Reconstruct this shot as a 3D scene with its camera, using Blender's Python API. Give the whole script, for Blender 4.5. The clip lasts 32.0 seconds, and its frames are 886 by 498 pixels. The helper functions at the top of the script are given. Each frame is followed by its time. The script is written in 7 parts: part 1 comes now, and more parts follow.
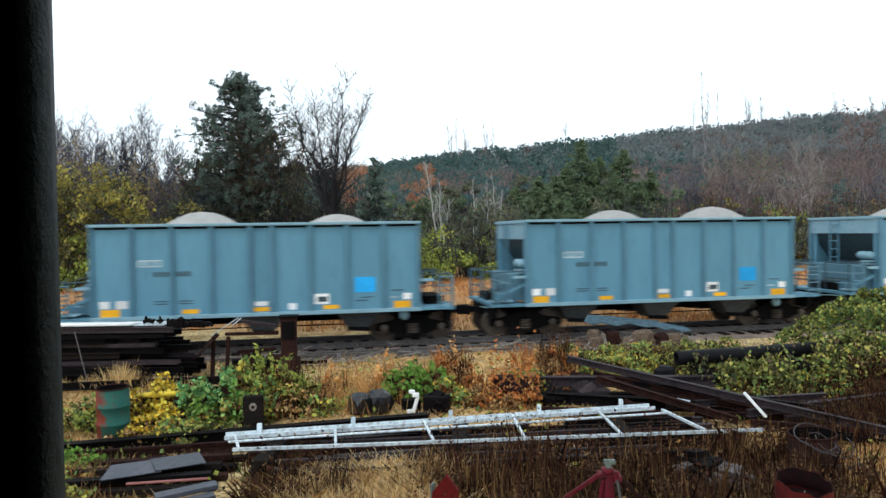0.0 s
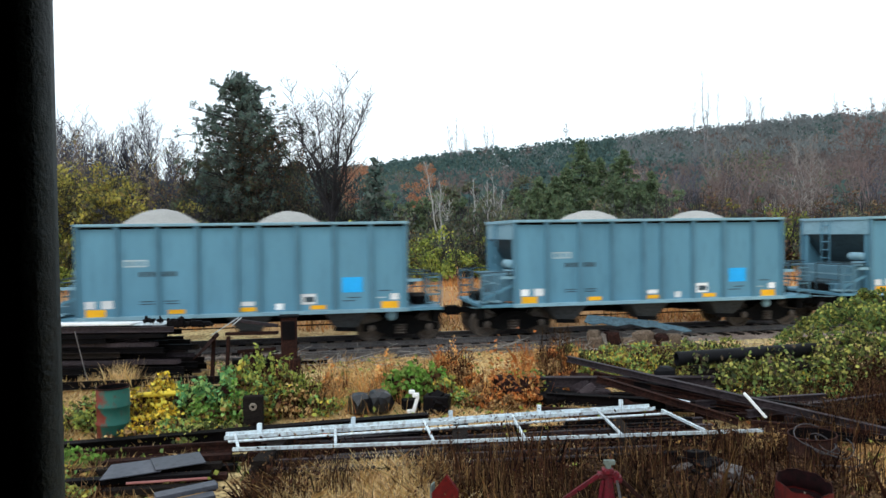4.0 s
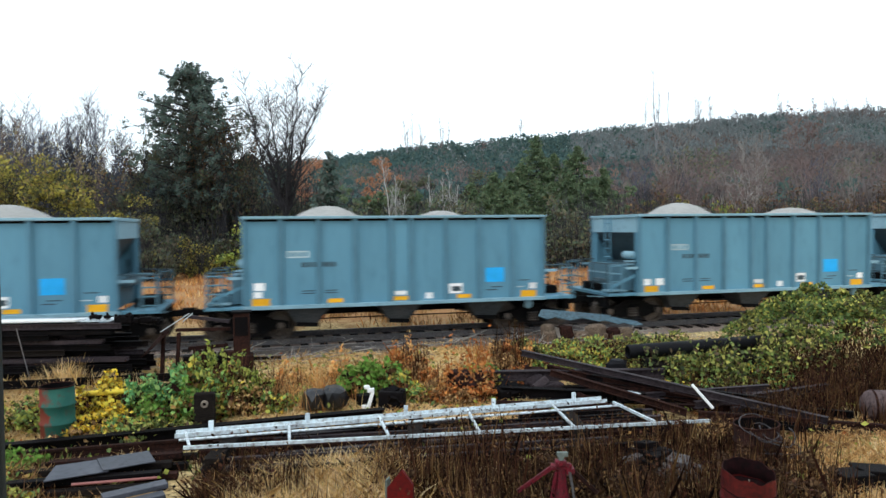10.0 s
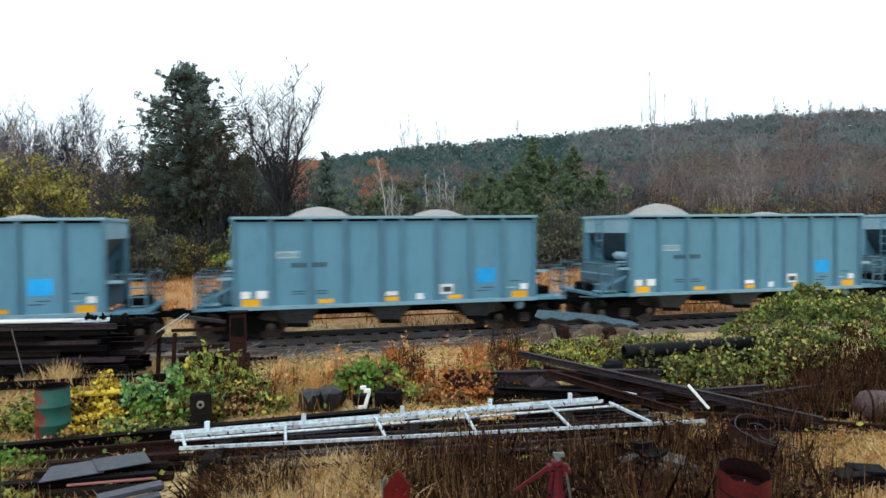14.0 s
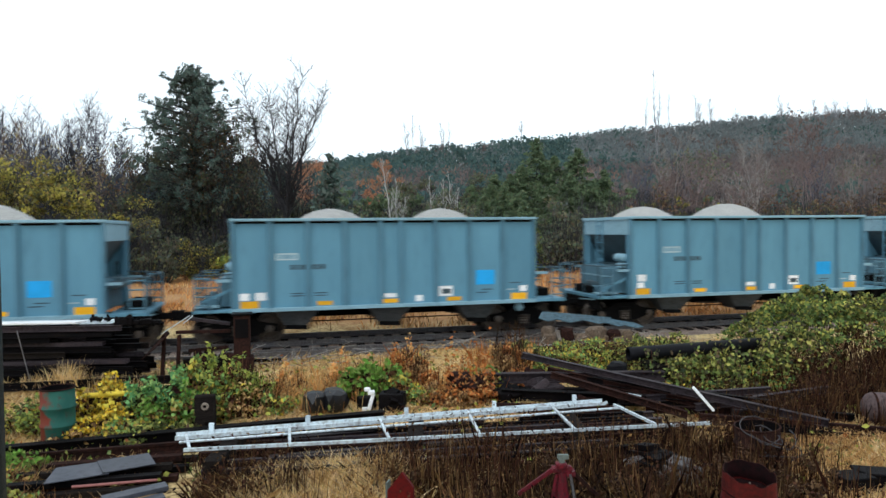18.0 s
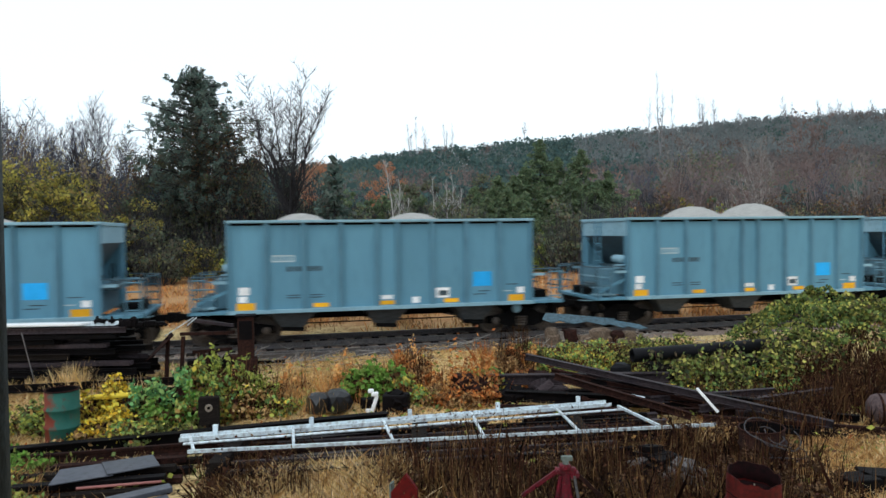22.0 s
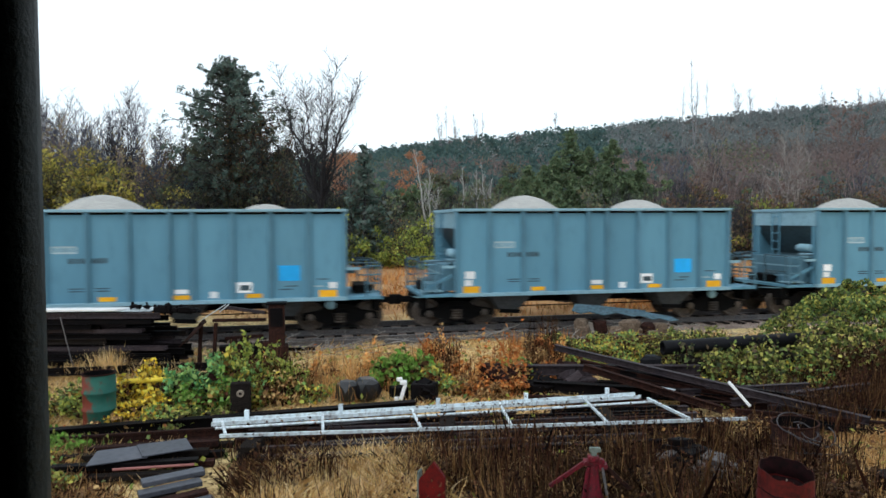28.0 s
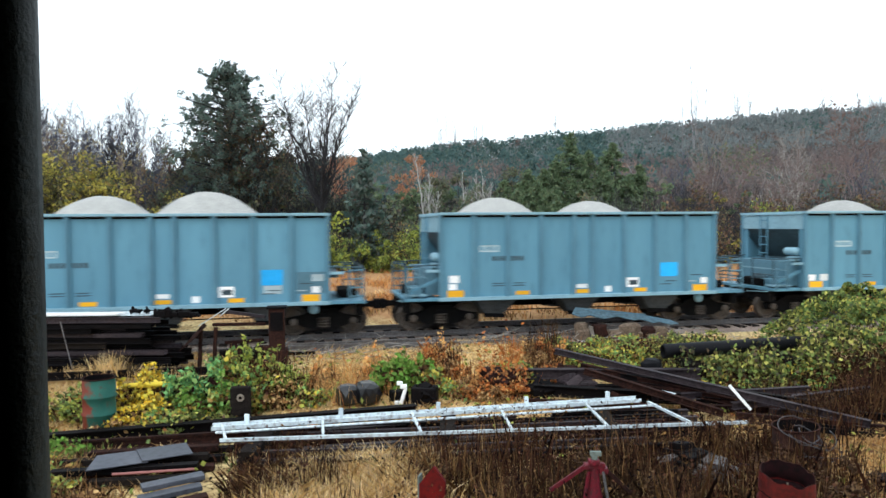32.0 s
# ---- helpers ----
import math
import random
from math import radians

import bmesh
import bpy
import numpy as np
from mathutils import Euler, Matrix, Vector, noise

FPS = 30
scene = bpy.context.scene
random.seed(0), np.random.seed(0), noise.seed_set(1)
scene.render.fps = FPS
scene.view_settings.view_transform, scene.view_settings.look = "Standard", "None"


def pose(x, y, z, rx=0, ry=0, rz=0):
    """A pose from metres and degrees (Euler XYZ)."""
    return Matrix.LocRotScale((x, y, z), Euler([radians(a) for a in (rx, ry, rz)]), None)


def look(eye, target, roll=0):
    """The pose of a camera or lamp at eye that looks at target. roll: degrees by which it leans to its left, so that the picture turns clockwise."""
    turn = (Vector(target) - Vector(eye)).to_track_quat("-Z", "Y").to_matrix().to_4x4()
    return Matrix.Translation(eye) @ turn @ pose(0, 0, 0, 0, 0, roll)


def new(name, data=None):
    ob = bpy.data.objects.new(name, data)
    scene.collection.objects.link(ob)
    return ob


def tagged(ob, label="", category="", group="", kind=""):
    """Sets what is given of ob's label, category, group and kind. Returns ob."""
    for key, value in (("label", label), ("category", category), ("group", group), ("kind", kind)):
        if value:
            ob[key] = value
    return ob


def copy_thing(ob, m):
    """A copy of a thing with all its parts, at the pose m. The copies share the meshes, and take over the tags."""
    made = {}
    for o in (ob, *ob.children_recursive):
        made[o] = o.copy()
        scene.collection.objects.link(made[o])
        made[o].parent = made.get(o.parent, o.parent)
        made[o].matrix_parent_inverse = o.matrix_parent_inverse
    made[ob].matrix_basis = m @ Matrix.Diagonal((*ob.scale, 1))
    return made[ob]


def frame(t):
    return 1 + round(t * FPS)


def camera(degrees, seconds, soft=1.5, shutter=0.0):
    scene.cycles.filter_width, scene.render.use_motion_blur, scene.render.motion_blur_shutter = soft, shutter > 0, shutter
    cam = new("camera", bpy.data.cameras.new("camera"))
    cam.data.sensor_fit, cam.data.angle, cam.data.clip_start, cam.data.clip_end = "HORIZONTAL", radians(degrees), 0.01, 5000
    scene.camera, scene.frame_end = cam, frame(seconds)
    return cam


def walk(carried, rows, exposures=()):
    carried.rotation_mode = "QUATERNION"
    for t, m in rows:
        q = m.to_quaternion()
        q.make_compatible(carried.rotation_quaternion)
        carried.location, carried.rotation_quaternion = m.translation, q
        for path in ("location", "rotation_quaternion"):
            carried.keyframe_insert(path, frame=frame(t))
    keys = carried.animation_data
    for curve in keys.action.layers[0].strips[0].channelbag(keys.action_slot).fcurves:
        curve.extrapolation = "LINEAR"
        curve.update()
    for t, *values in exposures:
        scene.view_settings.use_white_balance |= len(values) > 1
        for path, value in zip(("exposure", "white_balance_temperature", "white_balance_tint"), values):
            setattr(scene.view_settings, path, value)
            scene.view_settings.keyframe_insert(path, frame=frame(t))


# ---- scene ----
cam = camera(64.19, 32.0, soft=1.5, shutter=0.5)
EYE = (0.0, 0.0, 3.38)
# seconds, tilt, lean, turn in degrees; the camera is held in one place and turned by hand
TURNS = [
    (0, 88.74, 0.87, 2.73), (0.5, 88.80, 0.89, 2.97), (1, 88.74, 0.82, 3.55), (1.5, 88.70, 0.75, 2.98), (2, 88.75, 0.64, 2.88),
    (2.5, 88.75, 0.78, 2.83), (4.5, 88.75, 0.75, 2.67), (5, 88.77, 0.82, 2.25), (5.5, 88.46, 0.55, 2.07), (6, 87.98, 0.15, 0.49),
    (6.5, 87.94, 0.36, 0.11), (7, 88.34, 0.55, -0.94), (7.5, 88.24, 0.59, 0.04), (8, 88.14, 0.46, -1.58), (8.5, 88.11, 0.55, -2.10),
    (9, 88.18, 0.49, -2.01), (9.5, 88.28, 0.64, -1.22), (10, 88.29, 0.61, -0.86), (10.5, 88.28, 0.59, -1.40), (11, 88.26, 0.49, -1.66),
    (11.5, 88.24, 0.45, -1.22), (12, 88.14, 0.23, -0.55), (12.5, 88.18, 0.33, -0.84), (13, 88.25, 0.51, -0.42), (13.5, 88.30, 0.62, -0.98),
    (15.5, 88.35, 0.53, -1.26), (16, 88.42, 0.69, -0.72), (16.5, 88.58, 0.76, -1.04), (17, 88.65, 0.77, -0.75), (17.5, 88.53, 0.72, -0.48),
    (18, 88.47, 0.60, -0.82), (18.5, 88.48, 0.61, -0.62), (19, 88.49, 0.65, -0.62), (19.5, 88.52, 0.69, -0.75), (20, 88.52, 0.66, -0.79),
    (20.5, 88.59, 0.82, -0.40), (21, 88.59, 0.71, -0.38), (21.5, 88.57, 0.70, -0.88), (22, 88.59, 0.70, -0.55), (22.5, 88.61, 0.75, -0.62),
    (23, 88.65, 0.84, -0.02), (23.5, 88.70, 0.72, 0.04), (24, 88.62, 0.74, -0.47), (24.5, 88.74, 0.76, 0.21), (25, 88.71, 0.70, 0.02),
    (25.5, 88.76, 0.84, 0.32), (27.5, 88.63, 0.70, 1.15), (28, 87.77, 0.33, 1.84), (28.5, 87.23, 0.10, 2.28), (29, 87.64, 0.24, 2.13),
    (29.5, 87.48, 0.21, 1.28), (30, 87.50, 0.21, 1.72), (30.5, 88.21, 0.32, 1.46), (31, 88.09, 0.37, 1.09), (31.5, 88.06, 0.27, 1.06),
    (32, 88.08, 0.42, 1.84),
]
walk(cam, [(t, pose(*EYE, a, b, c)) for t, a, b, c in TURNS],
     exposures=[(0, 0.05), (6, 0.09), (13, 0.06), (19, -0.06), (23, -0.12), (28, -0.08), (28.7, 0.32), (29.3, 0.38), (30, 0.3), (32, 0.38)])

# ---- world: bright overcast ----
world = bpy.data.worlds.new("overcast_sky")
scene.world = world
world.use_nodes = True
wt = world.node_tree
wt.nodes.clear()
sky = wt.nodes.new("ShaderNodeTexSky")
sky.sky_type = 'NISHITA'
sky.sun_disc = False
sky.sun_elevation = radians(38)
sky.sun_rotation = radians(200)
cloud = wt.nodes.new("ShaderNodeMixRGB")
cloud.inputs[0].default_value = 0.86
cloud.inputs[2].default_value = (10.0, 11.2, 12.0, 1)
wbg = wt.nodes.new("ShaderNodeBackground")
wbg.inputs[1].default_value = 0.121
wout = wt.nodes.new("ShaderNodeOutputWorld")
wt.links.new(sky.outputs[0], cloud.inputs[1])
wt.links.new(cloud.outputs[0], wbg.inputs[0])
wt.links.new(wbg.outputs[0], wout.inputs[0])
sun = new("sun", bpy.data.lights.new("sun", 'SUN'))
sun.data.energy = 1.1
sun.data.angle = radians(30)
sun.data.color = (0.93, 0.99, 1.0)
sun.matrix_world = look((-6, -14, 16), (0, 0, 0))


# ---- materials ----
def links_of(m):
    m.use_nodes = True
    nt = m.node_tree
    return nt, nt.nodes["Principled BSDF"], nt.nodes.new, nt.links.new


def surf(name, base, second, dirt, rough=0.7, metal=0.0, scale=2.0, fine=18.0, dirty=0.45, bump=0.25, stretch=(1, 1, 1), spread=0.15, spec=0.15):
    """A worn surface: two tones at a broad scale, dirt or wear at a fine scale, and relief."""
    m = bpy.data.materials.new(name)
    nt, bs, node, link = links_of(m)
    tc, mp = node("ShaderNodeTexCoord"), node("ShaderNodeMapping")
    mp.inputs["Scale"].default_value = stretch
    info = node("ShaderNodeObjectInfo")
    sh = node("ShaderNodeVectorMath")
    sh.operation = 'ADD'
    mul = node("ShaderNodeMath")
    mul.operation = 'MULTIPLY'
    mul.inputs[1].default_value = 37.0
    link(info.outputs["Random"], mul.inputs[0])
    link(tc.outputs["Object"], mp.inputs["Vector"])
    link(mp.outputs[0], sh.inputs[0])
    link(mul.outputs[0], sh.inputs[1])
    n1, n2 = node("ShaderNodeTexNoise"), node("ShaderNodeTexNoise")
    for n, s, d in ((n1, scale, 5), (n2, fine, 7)):
        n.inputs["Scale"].default_value = s
        n.inputs["Detail"].default_value = d
        n.inputs["Roughness"].default_value = 0.62
        link(sh.outputs[0], n.inputs["Vector"])
    r1, r2 = node("ShaderNodeValToRGB"), node("ShaderNodeValToRGB")
    r1.color_ramp.elements[0].position, r1.color_ramp.elements[1].position = 0.36, 0.64
    r1.color_ramp.elements[0].color, r1.color_ramp.elements[1].color = (*base, 1), (*second, 1)
    r2.color_ramp.elements[0].position, r2.color_ramp.elements[1].position = 1 - dirty - 0.12, 1 - dirty + 0.18
    link(n1.outputs["Fac"], r1.inputs[0])
    link(n2.outputs["Fac"], r2.inputs[0])
    mx = node("ShaderNodeMixRGB")
    mx.inputs[2].default_value = (*dirt, 1)
    link(r2.outputs[0], mx.inputs[0])
    link(r1.outputs[0], mx.inputs[1])
    hs = node("ShaderNodeHueSaturation")
    mr = node("ShaderNodeMapRange")
    mr.inputs["To Min"].default_value, mr.inputs["To Max"].default_value = 1 - spread, 1 + spread
    link(info.outputs["Random"], mr.inputs["Value"])
    link(mr.outputs[0], hs.inputs["Value"])
    link(mx.outputs[0], hs.inputs["Color"])
    link(hs.outputs[0], bs.inputs["Base Color"])
    bs.inputs["Roughness"].default_value = rough
    bs.inputs["Metallic"].default_value = metal
    bs.inputs["Specular IOR Level"].default_value = spec
    bp = node("ShaderNodeBump")
    bp.inputs["Strength"].default_value = bump
    bp.inputs["Distance"].default_value = 0.02
    link(n2.outputs["Fac"], bp.inputs["Height"])
    link(bp.outputs[0], bs.inputs["Normal"])
    return m


def foliage(name, colours, rough=0.6, through_light=0.25, spread=0.12):
    """Leaves, needles, blades: each leaf takes one of the colours."""
    m = bpy.data.materials.new(name)
    nt, bs, node, link = links_of(m)
    geo, ramp = node("ShaderNodeNewGeometry"), node("ShaderNodeValToRGB")
    info = node("ShaderNodeObjectInfo")
    cr = ramp.color_ramp
    while len(cr.elements) < len(colours):
        cr.elements.new(0.5)
    for i, c in enumerate(colours):
        cr.elements[i].position = (i + 0.3) / len(colours)
        cr.elements[i].color = (*c, 1)
    link(geo.outputs["Random Per Island"], ramp.inputs[0])
    hs, mr = node("ShaderNodeHueSaturation"), node("ShaderNodeMapRange")
    mr.inputs["To Min"].default_value, mr.inputs["To Max"].default_value = 1 - spread, 1 + spread
    link(info.outputs["Random"], mr.inputs["Value"])
    link(mr.outputs[0], hs.inputs["Value"])
    link(ramp.outputs[0], hs.inputs["Color"])
    link(hs.outputs[0], bs.inputs["Base Color"])
    bs.inputs["Roughness"].default_value = rough
    bs.inputs["Specular IOR Level"].default_value = 0.06
    tr, ms = node("ShaderNodeBsdfTranslucent"), node("ShaderNodeMixShader")
    ms.inputs[0].default_value = through_light
    link(hs.outputs[0], tr.inputs[0])
    link(bs.outputs[0], ms.inputs[1])
    link(tr.outputs[0], ms.inputs[2])
    link(ms.outputs[0], nt.nodes["Material Output"].inputs[0])
    return m


def plain(name, col, rough=0.6, metal=0.0):
    return surf(name, col, tuple(c * 0.86 for c in col), tuple(c * 0.6 for c in col), rough, metal, 3, 25, 0.3, 0.1)


CAR = surf("grey_blue_car_paint", (0.120, 0.280, 0.378), (0.105, 0.248, 0.340), (0.085, 0.198, 0.270), 0.6, 0, 1.1, 5.0, 0.36, 0.12, (1, 1, 0.25), 0.07, spec=0.2)
# Car blue darkened to paint in the shading of the raised stakes.
CAR_STAKE_SHADE = surf("shaded_grey_blue_stake_paint", (0.106, 0.234, 0.314), (0.094, 0.210, 0.284), (0.070, 0.152, 0.204), 0.6, 0, 1.4, 5.0, 0.42, 0.12, (1, 1, 0.25), 0.07, spec=0.2)
CAR_EDGE = surf("light_grey_blue_paint", (0.244, 0.409, 0.494), (0.207, 0.354, 0.433), (0.11, 0.189, 0.226), 0.55, 0, 1.5, 9, 0.36, 0.1, (1, 1, 1), 0.06, spec=0.2)
# darker than the side paint; used on end parts and one patch
CAR_PATCH = surf("darker_grey_blue_paint", (0.100, 0.205, 0.268), (0.088, 0.182, 0.24), (0.068, 0.142, 0.18), 0.6, 0, 1.1, 5.0, 0.36, 0.12, spec=0.2)
# Railings are this dark; on the hopper floor it stands in for shade.
CAR_RAIL_SHADE = surf("dark_rail_and_shade_blue", (0.062, 0.105, 0.13), (0.05, 0.085, 0.105), (0.03, 0.04, 0.045), 0.6, 0, 1.5, 9, 0.4, 0.12, spec=0.15)
CAR_DARK = surf("grimy_underframe_and_rim_shade", (0.00585, 0.00634, 0.00731), (0.0107, 0.00975, 0.00923), (0.00292, 0.00244, 0.00244), 0.85, 0, 3, 22, 0.5, 0.3, spec=0.05)
CHUTE = surf("dusty_grey_chute", (0.060, 0.070, 0.078), (0.085, 0.09, 0.095), (0.03, 0.03, 0.03), 0.8, 0, 2, 14, 0.45, 0.2, spec=0.1)
STEEL = surf("worn_wheel_steel", (0.11, 0.10, 0.095), (0.16, 0.13, 0.11), (0.06, 0.045, 0.035), 0.5, 0.6, 5, 30, 0.5, 0.2)
STONE_LOAD = surf("crushed_grey_stone", (0.39, 0.384, 0.366), (0.464, 0.451, 0.427), (0.232, 0.232, 0.226), 0.95, 0, 2.2, 26, 0.5, 0.9, (1, 1, 1), 0.08)
YELLOW = plain("orange_yellow_reflective_sheet", (0.88, 0.42, 0.022), 0.4)
WHITE = plain("white_sticker", (0.86, 0.86, 0.86), 0.5)
BLUE = plain("bright_blue_panel", (0.0244, 0.403, 0.86), 0.45)
BLACK = plain("black_stencil", (0.05, 0.075, 0.09), 0.6)
PALE = plain("pale_grey_stencil", (0.439, 0.537, 0.573), 0.6)
RUST = surf("brown_rust", (0.0245, 0.0108, 0.00864), (0.049, 0.0202, 0.0151), (0.00864, 0.00576, 0.00576), 0.85, 0.0, 3, 22, 0.5, 0.6, spec=0.06)
DARK_STEEL = surf("blackened_steel", (0.00324, 0.00306, 0.0036), (0.00792, 0.00576, 0.00612), (0.00144, 0.00144, 0.0018), 0.6, 0.0, 2.5, 20, 0.45, 0.45, spec=0.05)
RAIL_TOP = surf("old_rail_steel", (0.036, 0.029, 0.035), (0.056, 0.041, 0.044), (0.012, 0.008, 0.009), 0.55, 0.1, 2, 18, 0.45, 0.4, spec=0.12)
RAIL_WORN = surf("grey_worn_rail_steel", (0.10, 0.10, 0.108), (0.14, 0.125, 0.12), (0.04, 0.03, 0.028), 0.5, 0.2, 2, 18, 0.42, 0.3, spec=0.2)
RED = surf("rusty_red_paint", (0.092, 0.007, 0.0065), (0.06, 0.006, 0.0055), (0.016, 0.004, 0.004), 0.6, 0, 4, 14, 0.46, 0.3)
RED_DARK = surf("dark_red_steel", (0.022, 0.006, 0.007), (0.012, 0.004, 0.005), (0.006, 0.004, 0.004), 0.8, 0, 4, 14, 0.5, 0.3, spec=0.08)
RED_PLATE = surf("faded_crimson_paint", (0.162, 0.0108, 0.0216), (0.101, 0.0081, 0.0149), (0.0405, 0.0162, 0.0175), 0.55, 0, 5, 24, 0.46, 0.3)
MARKER_RED = surf("dull_red_enamel", (0.13, 0.008, 0.007), (0.085, 0.006, 0.006), (0.03, 0.008, 0.008), 0.6, 0, 4, 20, 0.4, 0.25, spec=0.1)
TANK = surf("purple_brown_tank_paint", (0.0938, 0.065, 0.065), (0.125, 0.085, 0.0825), (0.0375, 0.025, 0.025), 0.7, 0, 3, 16, 0.45, 0.3, spec=0.15)
BROWN_STONE = surf("brown_broken_stone", (0.16, 0.10, 0.072), (0.24, 0.165, 0.12), (0.05, 0.032, 0.026), 0.95, 0, 5, 18, 0.5, 0.8)
WHITE_STEEL = surf("chipped_white_paint", (0.634, 0.708, 0.744), (0.488, 0.561, 0.61), (0.159, 0.122, 0.11), 0.6, 0, 2.5, 13, 0.42, 0.3)
GREY_SHEET = surf("wet_grey_sheet_metal", (0.050, 0.055, 0.070), (0.075, 0.078, 0.095), (0.025, 0.025, 0.032), 0.45, 0.0, 2, 12, 0.4, 0.12, spec=0.2)
GREY_PLATE = surf("pale_grey_green_paint", (0.17, 0.20, 0.18), (0.13, 0.155, 0.14), (0.055, 0.055, 0.05), 0.7, 0, 4, 20, 0.4, 0.2, spec=0.1)
BLUE_SHEET = surf("blue_grey_sheet_metal", (0.060, 0.115, 0.150), (0.085, 0.14, 0.172), (0.028, 0.042, 0.05), 0.5, 0.1, 2, 12, 0.48, 0.25)


def barrel_paint():
    m = surf("green_paint_over_rust", (0.020, 0.105, 0.085), (0.035, 0.14, 0.11), (0.10, 0.04, 0.028), 0.6, 0, 2.3, 9, 0.36, 0.2)
    nt = m.node_tree
    bs = nt.nodes["Principled BSDF"]
    paint = bs.inputs["Base Color"].links[0].from_socket
    tc, sep, nz = nt.nodes.new("ShaderNodeTexCoord"), nt.nodes.new("ShaderNodeSeparateXYZ"), nt.nodes.new("ShaderNodeTexNoise")
    nz.inputs["Scale"].default_value, nz.inputs["Detail"].default_value = 5.0, 6.0
    add, ramp, mix = nt.nodes.new("ShaderNodeMath"), nt.nodes.new("ShaderNodeValToRGB"), nt.nodes.new("ShaderNodeMixRGB")
    add.operation = 'MULTIPLY_ADD'
    add.inputs[1].default_value = -1.6
    nt.links.new(tc.outputs["Object"], sep.inputs[0])
    nt.links.new(tc.outputs["Object"], nz.inputs["Vector"])
    nt.links.new(sep.outputs[0], add.inputs[0])
    nt.links.new(nz.outputs["Fac"], add.inputs[2])
    ramp.color_ramp.elements[0].position, ramp.color_ramp.elements[1].position = 0.53, 0.66
    nt.links.new(add.outputs[0], ramp.inputs[0])
    nt.links.new(ramp.outputs[0], mix.inputs[0])
    nt.links.new(paint, mix.inputs[1])
    mix.inputs[2].default_value = (0.16, 0.035, 0.022, 1)
    nt.links.new(mix.outputs[0], bs.inputs["Base Color"])
    return m


BARREL = barrel_paint()
TIE = surf("creosoted_timber", (0.0132, 0.0102, 0.009), (0.024, 0.0186, 0.0156), (0.0054, 0.0042, 0.0042), 0.9, 0, 2, 30, 0.5, 0.6, (0.4, 3, 3), spec=0.05)
OLD_WOOD = surf("weathered_timber", (0.207, 0.159, 0.122), (0.305, 0.256, 0.207), (0.0976, 0.0732, 0.061), 0.9, 0, 2, 30, 0.45, 0.5, (0.4, 3, 3))
BROWN_STONE = surf("brown_stone", (0.15, 0.105, 0.075), (0.20, 0.15, 0.11), (0.05, 0.035, 0.028), 0.95, 0, 4, 20, 0.5, 0.7)
ROCK = surf("pale_stone", (0.257, 0.227, 0.197), (0.197, 0.166, 0.144), (0.113, 0.0905, 0.0756), 0.95, 0, 4, 20, 0.45, 0.6)
RUBBER = surf("black_rubber", (0.0036, 0.0036, 0.0048), (0.006, 0.006, 0.0078), (0.0132, 0.012, 0.012), 0.6, 0, 4, 20, 0.28, 0.25, spec=0.12)
SHINY_BLACK = surf("wet_black_plastic", (0.006, 0.006, 0.008), (0.01, 0.01, 0.013), (0.004, 0.004, 0.005), 0.3, 0, 4, 12, 0.3, 0.5, spec=0.5)
WIRE = plain("grey_wire", (0.05, 0.046, 0.05), 0.5)
RED_ROD = plain("faded_red_paint", (0.30, 0.12, 0.11), 0.7)
YELLOW_BAR = plain("yellow_painted_pipe", (0.756, 0.561, 0.061), 0.5)
GREEN_POST = surf("dark_green_enamel", (0.006, 0.010, 0.011), (0.012, 0.019, 0.021), (0.035, 0.05, 0.055), 0.6, 0, 6, 30, 0.26, 0.4, spec=0.25)
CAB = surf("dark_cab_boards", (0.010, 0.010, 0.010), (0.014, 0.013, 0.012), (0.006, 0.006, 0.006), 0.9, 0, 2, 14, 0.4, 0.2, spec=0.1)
BARK = surf("dark_grey_bark", (0.0432, 0.042, 0.047), (0.0675, 0.066, 0.0717), (0.0198, 0.019, 0.0213), 0.95, 0, 3, 16, 0.5, 0.6)
BARK_BLUE = surf("purple_grey_twigs", (0.078, 0.084, 0.112), (0.10, 0.106, 0.138), (0.045, 0.048, 0.066), 0.95, 0, 3, 16, 0.4, 0.4)
BARK_PALE = surf("pale_grey_bark", (0.244, 0.22, 0.201), (0.329, 0.305, 0.281), (0.122, 0.11, 0.0976), 0.95, 0, 3, 16, 0.4, 0.5)
# Ridge bark paled to carry the haze of distance.
BARK_HAZE = surf("hazed_ridge_bark", (0.20, 0.20, 0.21), (0.26, 0.255, 0.26), (0.12, 0.12, 0.13), 0.95, 0, 3, 16, 0.4, 0.4)
BARK_RED = surf("reddish_brown_twigs", (0.191, 0.14, 0.133), (0.235, 0.174, 0.169), (0.123, 0.0933, 0.0912), 0.95, 0, 3, 16, 0.4, 0.4)
BARK_BIRCH = surf("white_birch_bark", (0.439, 0.439, 0.415), (0.342, 0.342, 0.329), (0.122, 0.11, 0.104), 0.85, 0, 3, 12, 0.36, 0.4)
BALLAST = surf("grey_brown_ballast", (0.22, 0.165, 0.142), (0.35, 0.275, 0.235), (0.085, 0.06, 0.052), 0.95, 0, 1.2, 30, 0.45, 1.0, spec=0.05)

